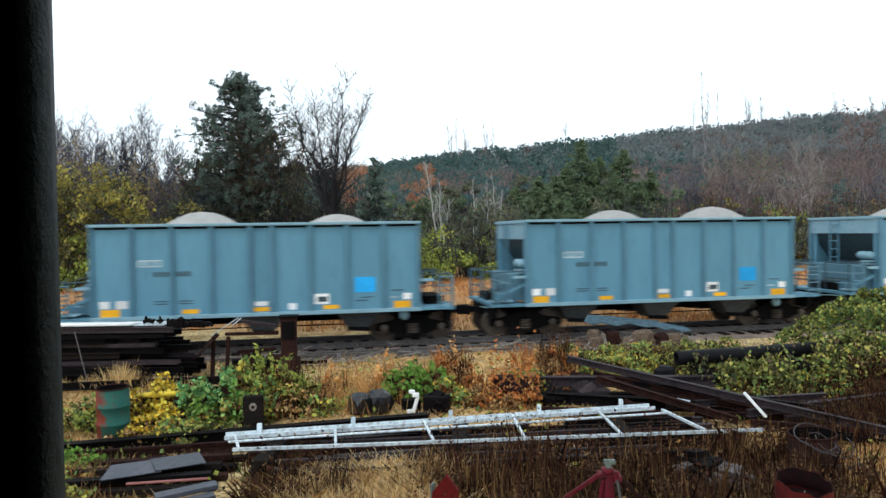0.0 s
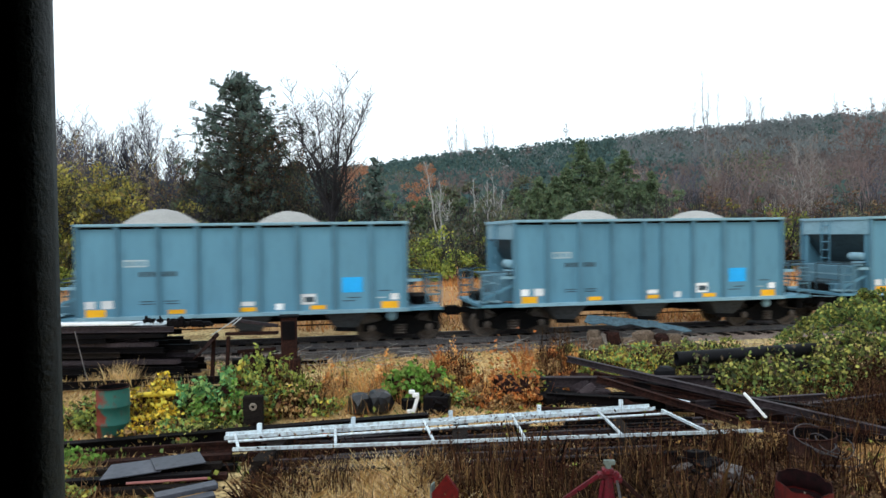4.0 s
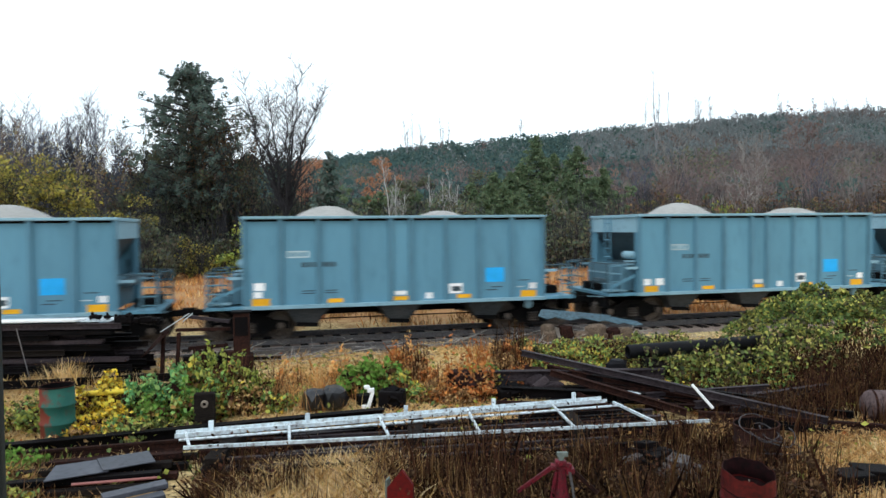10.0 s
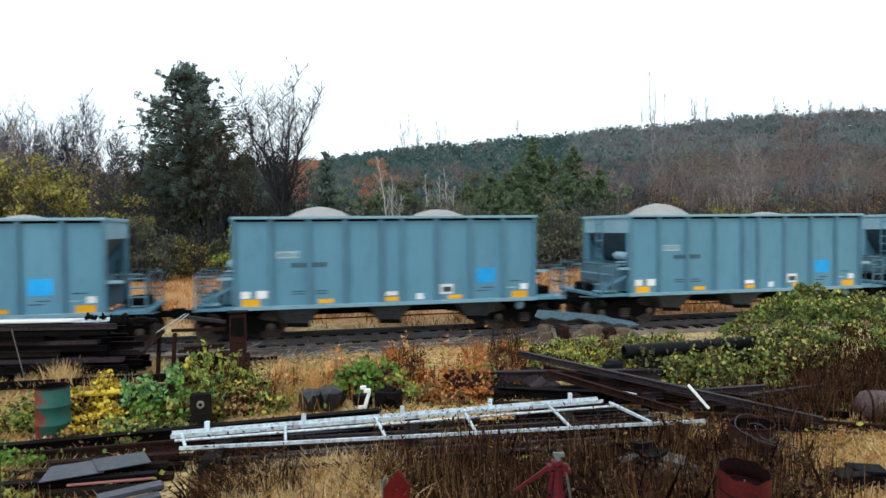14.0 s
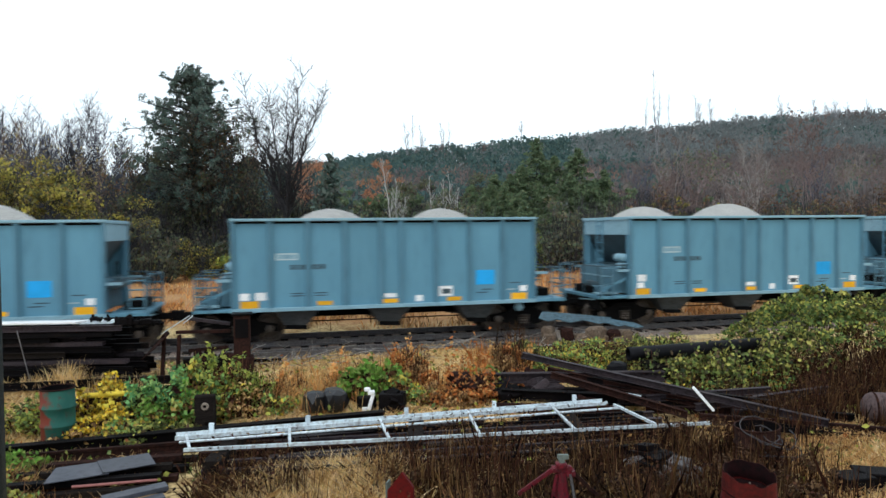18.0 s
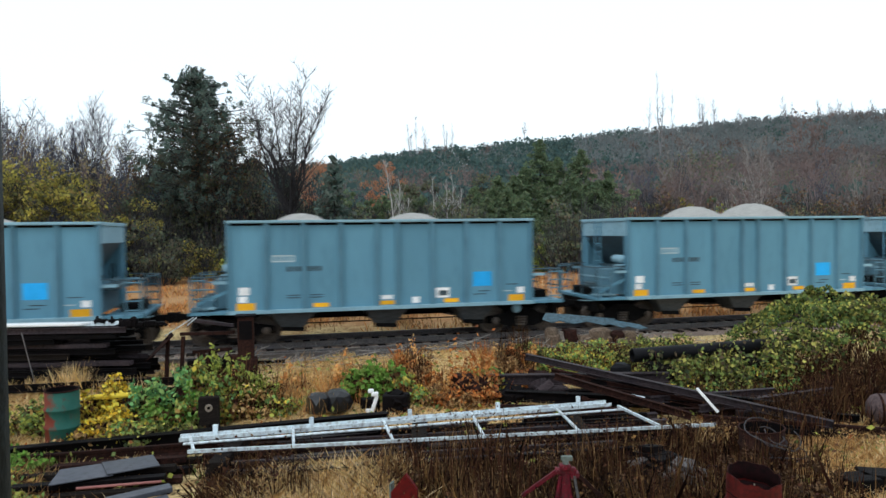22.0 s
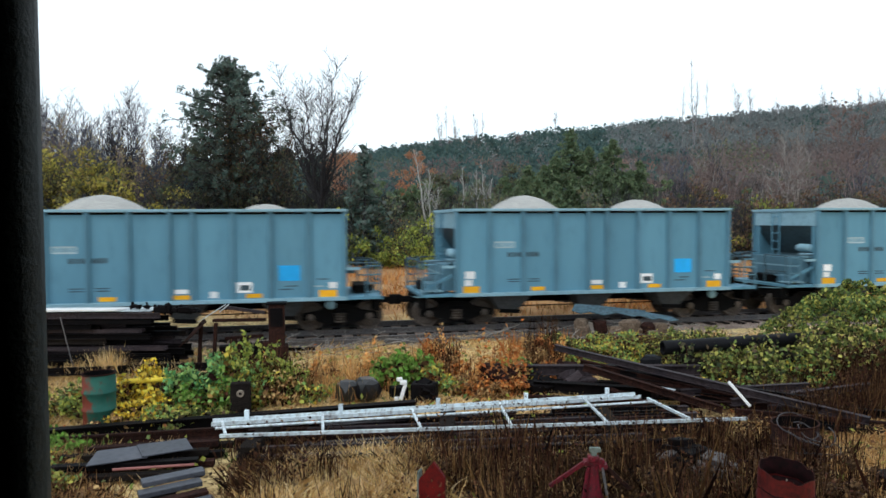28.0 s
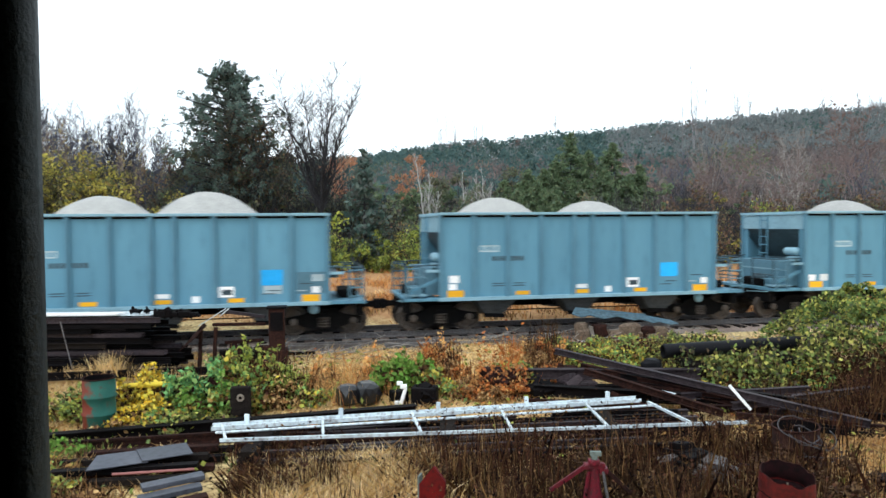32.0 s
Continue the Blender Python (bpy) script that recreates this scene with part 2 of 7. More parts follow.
PINE_OLD = foliage("old_pine_needles", [(0.088, 0.105, 0.085), (0.105, 0.115, 0.092), (0.12, 0.112, 0.096), (0.085, 0.112, 0.098)], through_light=0.35)
PINE = foliage("pine_needles", [(0.078, 0.132, 0.118), (0.10, 0.158, 0.136), (0.13, 0.186, 0.160), (0.168, 0.212, 0.182), (0.115, 0.130, 0.118)], through_light=0.4)
CEDAR = foliage("conifer_green", [(0.115, 0.178, 0.10), (0.148, 0.212, 0.112), (0.195, 0.25, 0.13), (0.10, 0.148, 0.098), (0.165, 0.19, 0.108)], through_light=0.4)
DARK_LEAF = foliage("dark_autumn_thicket", [(0.115, 0.155, 0.092), (0.138, 0.142, 0.10), (0.102, 0.120, 0.112), (0.215, 0.208, 0.105), (0.075, 0.108, 0.078), (0.165, 0.132, 0.095)], through_light=0.35)
YELLOW_LEAF = foliage("yellow_olive_leaves", [(0.46, 0.40, 0.09), (0.29, 0.265, 0.07), (0.55, 0.47, 0.10), (0.16, 0.155, 0.06), (0.32, 0.22, 0.08), (0.20, 0.20, 0.075), (0.115, 0.12, 0.055), (0.085, 0.085, 0.05)], through_light=0.4)
PALE_LEAF = foliage("pale_tan_leaves", [(0.40, 0.33, 0.17), (0.30, 0.24, 0.13), (0.46, 0.38, 0.14), (0.22, 0.17, 0.11)])
GOLD_LEAF = foliage("golden_yellow_leaves", [(0.86, 0.62, 0.045), (0.80, 0.46, 0.045), (0.86, 0.78, 0.13), (0.33, 0.27, 0.055), (0.18, 0.14, 0.045), (0.62, 0.42, 0.06)])
LIME_LEAF = foliage("lime_green_shrub", [(0.306, 0.362, 0.0658), (0.191, 0.255, 0.0658), (0.459, 0.457, 0.0939), (0.115, 0.161, 0.0564)])
BRAMBLE_GREEN = foliage("green_bramble_leaves", [(0.135, 0.212, 0.066), (0.19, 0.28, 0.085), (0.06, 0.092, 0.038), (0.255, 0.33, 0.092), (0.095, 0.142, 0.052), (0.06, 0.046, 0.030), (0.56, 0.53, 0.125)])
BRAMBLE = foliage("bramble_leaves", [(0.175, 0.235, 0.068), (0.255, 0.325, 0.085), (0.066, 0.092, 0.038), (0.46, 0.46, 0.125), (0.105, 0.138, 0.052), (0.066, 0.050, 0.032), (0.74, 0.69, 0.17), (0.14, 0.092, 0.056), (0.045, 0.060, 0.03)])
TEAL_LEAF = foliage("blue_green_weed_leaves", [(0.14, 0.361, 0.14), (0.214, 0.459, 0.164), (0.082, 0.196, 0.082), (0.394, 0.558, 0.164), (0.0492, 0.107, 0.0459)])
FRESH_LEAF = foliage("fresh_green_leaves", [(0.137, 0.301, 0.047), (0.194, 0.354, 0.0671), (0.0798, 0.161, 0.0336), (0.24, 0.301, 0.0805)])
ORANGE_LEAF = foliage("dead_orange_leaves", [(0.574, 0.186, 0.0499), (0.407, 0.122, 0.04), (0.694, 0.285, 0.0784), (0.227, 0.0856, 0.0427), (0.634, 0.356, 0.129)])
ORANGE_TREE = foliage("orange_maple_leaves", [(0.45, 0.21, 0.125), (0.36, 0.17, 0.11), (0.30, 0.19, 0.12), (0.50, 0.26, 0.15)], through_light=0.4)
STRAW = foliage("straw_grass", [(0.84, 0.58, 0.24), (0.90, 0.72, 0.37), (0.68, 0.42, 0.165), (0.40, 0.22, 0.095), (0.90, 0.68, 0.41)])
RUST_GRASS = foliage("rust_orange_grass", [(0.774, 0.353, 0.111), (0.926, 0.489, 0.161), (0.573, 0.236, 0.091), (0.842, 0.557, 0.222)])
FIELD_GRASS = foliage("rust_brown_field_grass", [(0.56, 0.216, 0.068), (0.694, 0.314, 0.096), (0.403, 0.157, 0.056), (0.672, 0.392, 0.136), (0.269, 0.118, 0.048)])
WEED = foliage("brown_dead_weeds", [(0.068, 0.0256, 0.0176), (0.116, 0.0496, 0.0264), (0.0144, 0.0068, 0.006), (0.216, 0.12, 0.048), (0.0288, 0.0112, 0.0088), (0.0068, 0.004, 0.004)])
WEED_DARK = foliage("withered_seed_heads", [(0.050, 0.026, 0.018), (0.082, 0.045, 0.026), (0.022, 0.012, 0.010), (0.13, 0.075, 0.038)])
PALE_STALK = foliage("golden_tan_stalks", [(0.72, 0.46, 0.20), (0.62, 0.34, 0.13), (0.80, 0.58, 0.27), (0.45, 0.24, 0.10)])
OCHRE_WEED = foliage("ochre_dead_stalks", [(0.34, 0.18, 0.075), (0.46, 0.27, 0.11), (0.20, 0.10, 0.05), (0.10, 0.05, 0.032), (0.55, 0.36, 0.16)])
MIXED_LEAF = foliage("mixed_weed_leaves", [(0.167, 0.326, 0.0952), (0.281, 0.452, 0.128), (0.0766, 0.151, 0.0531), (0.574, 0.526, 0.106), (0.127, 0.25, 0.106), (0.791, 0.577, 0.085), (0.0383, 0.0627, 0.0265), (0.383, 0.225, 0.0744)])
# Hill woods: distance haze is mixed into these colours, most on the ridge.
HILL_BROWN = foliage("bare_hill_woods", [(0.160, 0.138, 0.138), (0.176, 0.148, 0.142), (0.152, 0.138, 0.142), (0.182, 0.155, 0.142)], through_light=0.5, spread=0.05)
HILL_HAZE = foliage("hazed_ridge_woods", [(0.190, 0.222, 0.226), (0.205, 0.232, 0.230), (0.182, 0.216, 0.222), (0.215, 0.220, 0.218)], through_light=0.5, spread=0.05)
RUSSET = foliage("dark_russet_thicket", [(0.13, 0.075, 0.055), (0.18, 0.105, 0.07), (0.085, 0.055, 0.045), (0.22, 0.14, 0.075), (0.11, 0.10, 0.05)])
HILL_RUST = foliage("russet_hill_woods", [(0.178, 0.134, 0.126), (0.165, 0.130, 0.126), (0.192, 0.142, 0.128)], through_light=0.5)
HILL_GREEN = foliage("dark_hill_pines", [(0.066, 0.118, 0.116), (0.078, 0.132, 0.122), (0.062, 0.108, 0.110), (0.092, 0.134, 0.116)], through_light=0.45)
HILL_ORANGE = foliage("orange_hill_trees", [(0.28, 0.185, 0.145), (0.25, 0.17, 0.14)], through_light=0.45)


def ground_material():
    m = bpy.data.materials.new("straw_and_earth")
    nt, bs, node, link = links_of(m)
    geo = node("ShaderNodeNewGeometry")
    tones = []
    for s, d, lo, hi, a, b in ((0.45, 4, 0.4, 0.62, (0.70, 0.50, 0.23), (0.48, 0.27, 0.105)), (1.6, 6, 0.45, 0.62, (0.70, 0.57, 0.30), (0.22, 0.135, 0.065)), (14, 8, 0.48, 0.66, (0, 0, 0), (1, 1, 1))):
        n, r = node("ShaderNodeTexNoise"), node("ShaderNodeValToRGB")
        n.inputs["Scale"].default_value, n.inputs["Detail"].default_value = s, d
        link(geo.outputs["Position"], n.inputs["Vector"])
        r.color_ramp.elements[0].position, r.color_ramp.elements[1].position = lo, hi
        r.color_ramp.elements[0].color, r.color_ramp.elements[1].color = (*a, 1), (*b, 1)
        link(n.outputs["Fac"], r.inputs[0])
        tones.append((n, r))
    m1, m2 = node("ShaderNodeMixRGB"), node("ShaderNodeMixRGB")
    m1.inputs[0].default_value = 0.55
    link(tones[0][1].outputs[0], m1.inputs[1])
    link(tones[1][1].outputs[0], m1.inputs[2])
    link(tones[2][1].outputs[0], m2.inputs[0])
    link(m1.outputs[0], m2.inputs[1])
    m2.inputs[2].default_value = (0.07, 0.045, 0.025, 1)
    # rust-brown sod in the field beyond the line
    sep, far, m3 = node("ShaderNodeSeparateXYZ"), node("ShaderNodeMapRange"), node("ShaderNodeMixRGB")
    far.inputs["From Min"].default_value, far.inputs["From Max"].default_value = 23.5, 26.5
    far.inputs["To Max"].default_value = 0.8
    link(geo.outputs["Position"], sep.inputs[0])
    link(sep.outputs[1], far.inputs["Value"])
    link(far.outputs[0], m3.inputs[0])
    link(m2.outputs[0], m3.inputs[1])
    m3.inputs[2].default_value = (0.34, 0.17, 0.08, 1)
    link(m3.outputs[0], bs.inputs["Base Color"])
    bs.inputs["Roughness"].default_value = 0.95
    bs.inputs["Specular IOR Level"].default_value = 0.04
    bp = node("ShaderNodeBump")
    bp.inputs["Strength"].default_value, bp.inputs["Distance"].default_value = 0.7, 0.05
    link(tones[2][0].outputs["Fac"], bp.inputs["Height"])
    link(bp.outputs[0], bs.inputs["Normal"])
    return m


GROUND = ground_material()


# ---- mesh helpers ----
def obj(name, me, material, parent=None, label=""):
    me.materials.append(material)
    ob = new(name, me)
    if parent:
        ob.parent = parent
    return tagged(ob, label)


def part(name, bm, material, parent=None, label="", smooth=False):
    """Links a bmesh as one mesh object under a thing or a part."""
    bmesh.ops.recalc_face_normals(bm, faces=bm.faces)
    me = bpy.data.meshes.new(name)
    bm.to_mesh(me)
    bm.free()
    if smooth:
        me.polygons.foreach_set("use_smooth", np.ones(len(me.polygons), bool))
    return obj(name, me, material, parent, label)


def polys(name, v, material, parent=None, label="", smooth=False):
    """One mesh of many separate polygons of k corners each: v is n x k x 3."""
    n, k = v.shape[:2]
    me = bpy.data.meshes.new(name)
    me.vertices.add(n * k)
    me.vertices.foreach_set("co", np.ascontiguousarray(v, dtype=np.float32).ravel())
    me.loops.add(n * k)
    me.loops.foreach_set("vertex_index", np.arange(n * k, dtype=np.int32))
    me.polygons.add(n)
    me.polygons.foreach_set("loop_start", np.arange(0, n * k, k, dtype=np.int32))
    me.update(calc_edges=True)
    return obj(name, me, material, parent, label)


def thing(name, m, label, category, group="", kind=""):
    ob = new(name)
    ob.matrix_basis = m
    return tagged(ob, label, category, group, kind)


def bx(bm, x0, x1, y0, y1, z0, z1, bevel=0.0, m=None):
    vs = [bm.verts.new((x, y, z)) for x in (x0, x1) for y in (y0, y1) for z in (z0, z1)]
    fs = [bm.faces.new([vs[i] for i in q]) for q in ((0, 1, 3, 2), (4, 6, 7, 5), (0, 4, 5, 1), (2, 3, 7, 6), (0, 2, 6, 4), (1, 5, 7, 3))]
    if bevel:
        es = list({e for f in fs for e in f.edges})
        out = bmesh.ops.bevel(bm, geom=es, offset=bevel, segments=2, affect='EDGES', profile=0.6)
        vs = list({v for f in out["faces"] for v in f.verts} | {v for v in vs if v.is_valid})
    if m is not None:
        for v in vs:
            v.co = m @ v.co
    return bm


def box(*a, **k):
    return bx(bmesh.new(), *a, **k)


def along(p, q, up=(0, 0, 1)):
    """The pose with x along p to q, z nearest to up, at p, and the length."""
    p, q = Vector(p), Vector(q)
    x = (q - p).normalized()
    u = Vector(up)
    if abs(x.dot(u)) > 0.98:
        u = Vector((0, 1, 0))
    y = u.cross(x).normalized()
    z = x.cross(y)
    m = Matrix((x, y, z)).transposed().to_4x4()
    m.translation = p
    return m, (q - p).length


def sweep(bm, prof, p, q, up=(0, 0, 1)):
    """A bar of the closed profile (y, z) from p to q."""
    m, n = along(p, q, up)
    a = [bm.verts.new(m @ Vector((0, y, z))) for y, z in prof]
    b = [bm.verts.new(m @ Vector((n, y, z))) for y, z in prof]
    k = len(prof)
    for i in range(k):
        bm.faces.new((a[i], a[(i + 1) % k], b[(i + 1) % k], b[i]))
    bm.faces.new(a[::-1])
    bm.faces.new(b)
    return bm


def ring(r, n=10):
    return [(r * math.cos(2 * math.pi * i / n), r * math.sin(2 * math.pi * i / n)) for i in range(n)]


def bar(p, q, w, h, bevel=0.0):
    m, n = along(p, q)
    return bx(bmesh.new(), 0, n, -w / 2, w / 2, -h / 2, h / 2, bevel, m)


def pipe(p, q, r, n=10):
    return sweep(bmesh.new(), ring(r, n), p, q)


def lathe(bm, prof, n=24, m=None):
    """Turns the profile (r, z) about z."""
    rows = []
    for r, z in prof:
        row = [Vector((r * math.cos(2 * math.pi * i / n), r * math.sin(2 * math.pi * i / n), z)) for i in range(n)]
        rows.append([bm.verts.new(m @ c if m else c) for c in row])
    for a, b in zip(rows, rows[1:]):
        for i in range(n):
            bm.faces.new((a[i], a[(i + 1) % n], b[(i + 1) % n], b[i]))
    return bm


RAIL_SHAPE = [(-0.07, 0), (0.07, 0), (0.07, 0.015), (0.012, 0.035), (0.012, 0.12), (0.036, 0.13), (0.036, 0.165), (-0.036, 0.165), (-0.036, 0.13), (-0.012, 0.12), (-0.012, 0.035), (-0.07, 0.015)]
I_SHAPE = [(-0.09, 0), (0.09, 0), (0.09, 0.018), (0.01, 0.018), (0.01, 0.182), (0.09, 0.182), (0.09, 0.2), (-0.09, 0.2), (-0.09, 0.182), (-0.01, 0.182), (-0.01, 0.018), (-0.09, 0.018)]
CHANNEL = [(-0.10, 0), (0.10, 0), (0.10, 0.09), (0.085, 0.09), (0.085, 0.014), (-0.085, 0.014), (-0.085, 0.09), (-0.10, 0.09)]

SLIM = [(y * 0.62, z * 0.62) for y, z in I_SHAPE]

# ---- the lie of the land ----
TURN = 13.182
TDIR = Vector((math.cos(radians(TURN)), math.sin(radians(TURN)), 0))
TNRM = Vector((-math.sin(radians(TURN)), math.cos(radians(TURN)), 0))
RAIL_Z = 0.15
TRACK_MID = Vector((0, 21.04, 0)) + TNRM * 1.65


def off_track(x, y):
    return (x - TRACK_MID.x) * TNRM.x + (y - TRACK_MID.y) * TNRM.y


def on_track(s, side=0.0, z=0.0):
    return TRACK_MID + TDIR * s + TNRM * side + Vector((0, 0, z))


def ridge(x):
    """Height of the hill's crest, which climbs towards the east."""
    return np.interp(x, [-250, -100, -47, -11, 21, 42, 65, 81, 94, 126, 148, 169, 191, 218, 300], [20, 24.5, 30.2, 35.0, 36.9, 39.4, 40.4, 42.6, 44.1, 45.8, 48.4, 50.0, 50.6, 52.0, 55.0]) + 0.35 * np.sin(x * 0.19 + 1)


def land(x, y):
    """Height of the ground."""
    x, y = np.asarray(x, float), np.asarray(y, float)
    near = 0.05 * np.sin(x * 0.9 + 1.3) * np.sin(y * 0.7) + 0.03 * np.sin(x * 2.3 + y * 1.7)
    fade = np.clip((np.abs(off_track(x, y)) - 1.7) / 1.0, 0, 1)
    h = near * fade - 0.14 * (1 - fade)
    up = np.clip((y - 95) / 255, 0, 1) ** 1.6
    return h + up * ridge(x)


# ---- structure: ground, track, cab ----
def grid_mesh(name, xs, ys, fz, material):
    X, Y = np.meshgrid(xs, ys)
    Z = fz(X, Y)
    nx, ny = len(xs), len(ys)
    me = bpy.data.meshes.new(name)
    i = np.arange(nx * ny).reshape(ny, nx)
    quads = np.stack([i[:-1, :-1], i[:-1, 1:], i[1:, 1:], i[1:, :-1]], -1).reshape(-1, 4)
    me.from_pydata(np.stack([X, Y, Z], -1).reshape(-1, 3).tolist(), [], quads.tolist())
    me.polygons.foreach_set("use_smooth", np.ones(len(me.polygons), bool))
    return obj(name, me, material)


gx = np.concatenate([np.linspace(-900, -60, 30)[:-1], np.linspace(-60, -20, 40)[:-1], np.linspace(-20, 26, 140)[:-1], np.linspace(26, 80, 50)[:-1], np.linspace(80, 1100, 36)])
gy = np.concatenate([np.linspace(-400, -6, 14)[:-1], np.linspace(-6, 36, 125)[:-1], np.linspace(36, 100, 60)[:-1], np.linspace(100, 400, 50)[:-1], np.linspace(400, 2600, 16)])
ground = tagged(grid_mesh("ground", gx, gy, land, GROUND), "straw-coloured autumn grass and bare earth yard", "ground", kind="structure")


def track():
    bm = bmesh.new()
    rng = random.Random(3)
    a, b = -140.0, 190.0
    n = 330
    lines = []
    for s in (a + (b - a) * i / n for i in range(n + 1)):
        lines.append([bm.verts.new(on_track(s, q, z + rng.uniform(-0.02, 0.02))) for q, z in ((-2.5, -0.16), (-1.75, -0.06), (-0.6, -0.04), (0.6, -0.04), (1.75, -0.06), (2.5, -0.16))])
    for u, v in zip(lines, lines[1:]):
        for i in range(5):
            bm.faces.new((u[i], u[i + 1], v[i + 1], v[i]))
    bed = tagged(part("track_bed", bm, BALLAST, None, "", True), "weedy grey-brown ballast under the railway track", "ballast", kind="structure")
    for q in (-0.7525, 0.7525):
        part("rail", sweep(bmesh.new(), RAIL_SHAPE, on_track(a, q, RAIL_Z - 0.165), on_track(b, q, RAIL_Z - 0.165)), RAIL_WORN, bed, "worn steel running rail")
    # ties
    me = None
    for i in range(280):
        s = -45 + i * 0.55
        if me is None:
            t = part("tie", box(-0.115, 0.115, -1.3, 1.3, -0.16, 0, 0.012), TIE, bed)
            me = t.data
        else:
            t = new("tie", me)
            t.parent = bed
        t.matrix_basis = Matrix.Translation(on_track(s, rng.uniform(-0.06, 0.06), RAIL_Z - 0.165)) @ pose(0, 0, 0, 0, 0, TURN + rng.uniform(-1.5, 1.5))
    # loose ballast stones
    g = np.random.default_rng(5)
    k = 9000
    s, q = g.uniform(-18, 30, k), g.normal(0, 1.25, k).clip(-2.6, 2.6)
    c = np.array(TRACK_MID)[None] + s[:, None] * np.array(TDIR) + q[:, None] * np.array(TNRM)
    c[:, 2] = -0.05 - 0.06 * np.clip(np.abs(q) - 1.6, 0, 1)
    r = g.uniform(0.02, 0.05, k)
    off = g.normal(0, 1, (k, 4, 3))
    off[:, :, 2] = np.array([0.9, -0.3, -0.3, -0.3])
    off[:, 1:, :2] = np.array([[1, 0], [-0.5, 0.87], [-0.5, -0.87]]) * g.uniform(0.7, 1.2, (k, 3, 1))
    off[:, 0, :2] *= 0.25
    p = c[:, None] + off * r[:, None, None]
    tri = p[:, [0, 1, 2, 0, 2, 3, 0, 3, 1]].reshape(-1, 3, 3)
    tagged(polys("ballast_stones", tri, BALLAST, bed, "loose crushed ballast stones"), kind="stuff")
    # rail anchors and plates on the near rail are too small to count; spare rails lie beside it
    for s0, s1, q, tilt in ((-10.5, -3.2, -2.75, 0.0), (-5.5, 4.5, -2.35, 0.01), (-2.6, 6.0, -3.05, -0.02)):
        tagged(part("spare_rail", sweep(bmesh.new(), RAIL_SHAPE, on_track(s0, q, 0.0), on_track(s1, q + tilt * 10, 0.0)), RAIL_WORN), "spare rusty rail lying beside the track", "rail", "spare rails beside the track")


track()


def cab():
    """The doorway onto the yard: a post, and an unseen dark cab added to shade it."""
    # floor, ceiling and walls are out of view; they keep daylight off the post
    x0, x1, y0, y1, f, c = -1.7, 1.9, -2.6, 0.70, 1.75, 4.15
    tagged(part("floor", box(x0, x1, y0, y1, f - 0.12, f), CAB), "unseen dark cab floor", "floor", kind="structure")
    tagged(part("ceiling", box(x0, x1, y0, y1, c, c + 0.1), CAB), "unseen dark cab ceiling", "ceiling", kind="structure")
    tagged(part("wall_south", box(x0, x1, y0 - 0.1, y0, 0, c + 0.1), CAB), "unseen dark boarded cab wall", "wall", kind="structure")
    tagged(part("wall_west", box(x0 - 0.1, x0, y0 - 0.1, y1, 0, c + 0.1), CAB), "unseen dark boarded cab wall", "wall", kind="structure")
    tagged(part("wall_east", box(x1, x1 + 0.1, y0 - 0.1, y1, 0, c + 0.1), CAB), "unseen dark boarded cab wall", "wall", kind="structure")
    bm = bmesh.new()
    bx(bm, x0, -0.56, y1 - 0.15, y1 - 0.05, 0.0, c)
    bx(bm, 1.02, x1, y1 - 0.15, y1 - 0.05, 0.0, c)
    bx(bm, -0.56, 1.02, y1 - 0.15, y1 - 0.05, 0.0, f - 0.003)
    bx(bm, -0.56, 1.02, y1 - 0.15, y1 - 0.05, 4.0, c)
    tagged(part("wall_north", bm, CAB), "unseen dark boarded cab wall with an open doorway", "wall", kind="structure")
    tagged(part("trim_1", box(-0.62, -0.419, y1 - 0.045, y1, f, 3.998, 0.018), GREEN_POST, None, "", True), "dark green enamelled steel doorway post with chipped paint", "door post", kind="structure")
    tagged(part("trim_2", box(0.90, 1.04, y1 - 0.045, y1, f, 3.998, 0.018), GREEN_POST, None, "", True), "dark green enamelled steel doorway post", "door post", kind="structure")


cab()

# ---- the train of stone hoppers ----
LB, HW = 4.5, 1.65            # half length and half width of the body
ZS, ZT = 0.98, 3.606          # sill and rim above the rail
RIBS = [-4.5, -3.451, -2.402, -1.353, -0.304, 0.304, 1.353, 2.402, 3.451, 4.5]
PITCH, SPEED = 12.233, 9.251


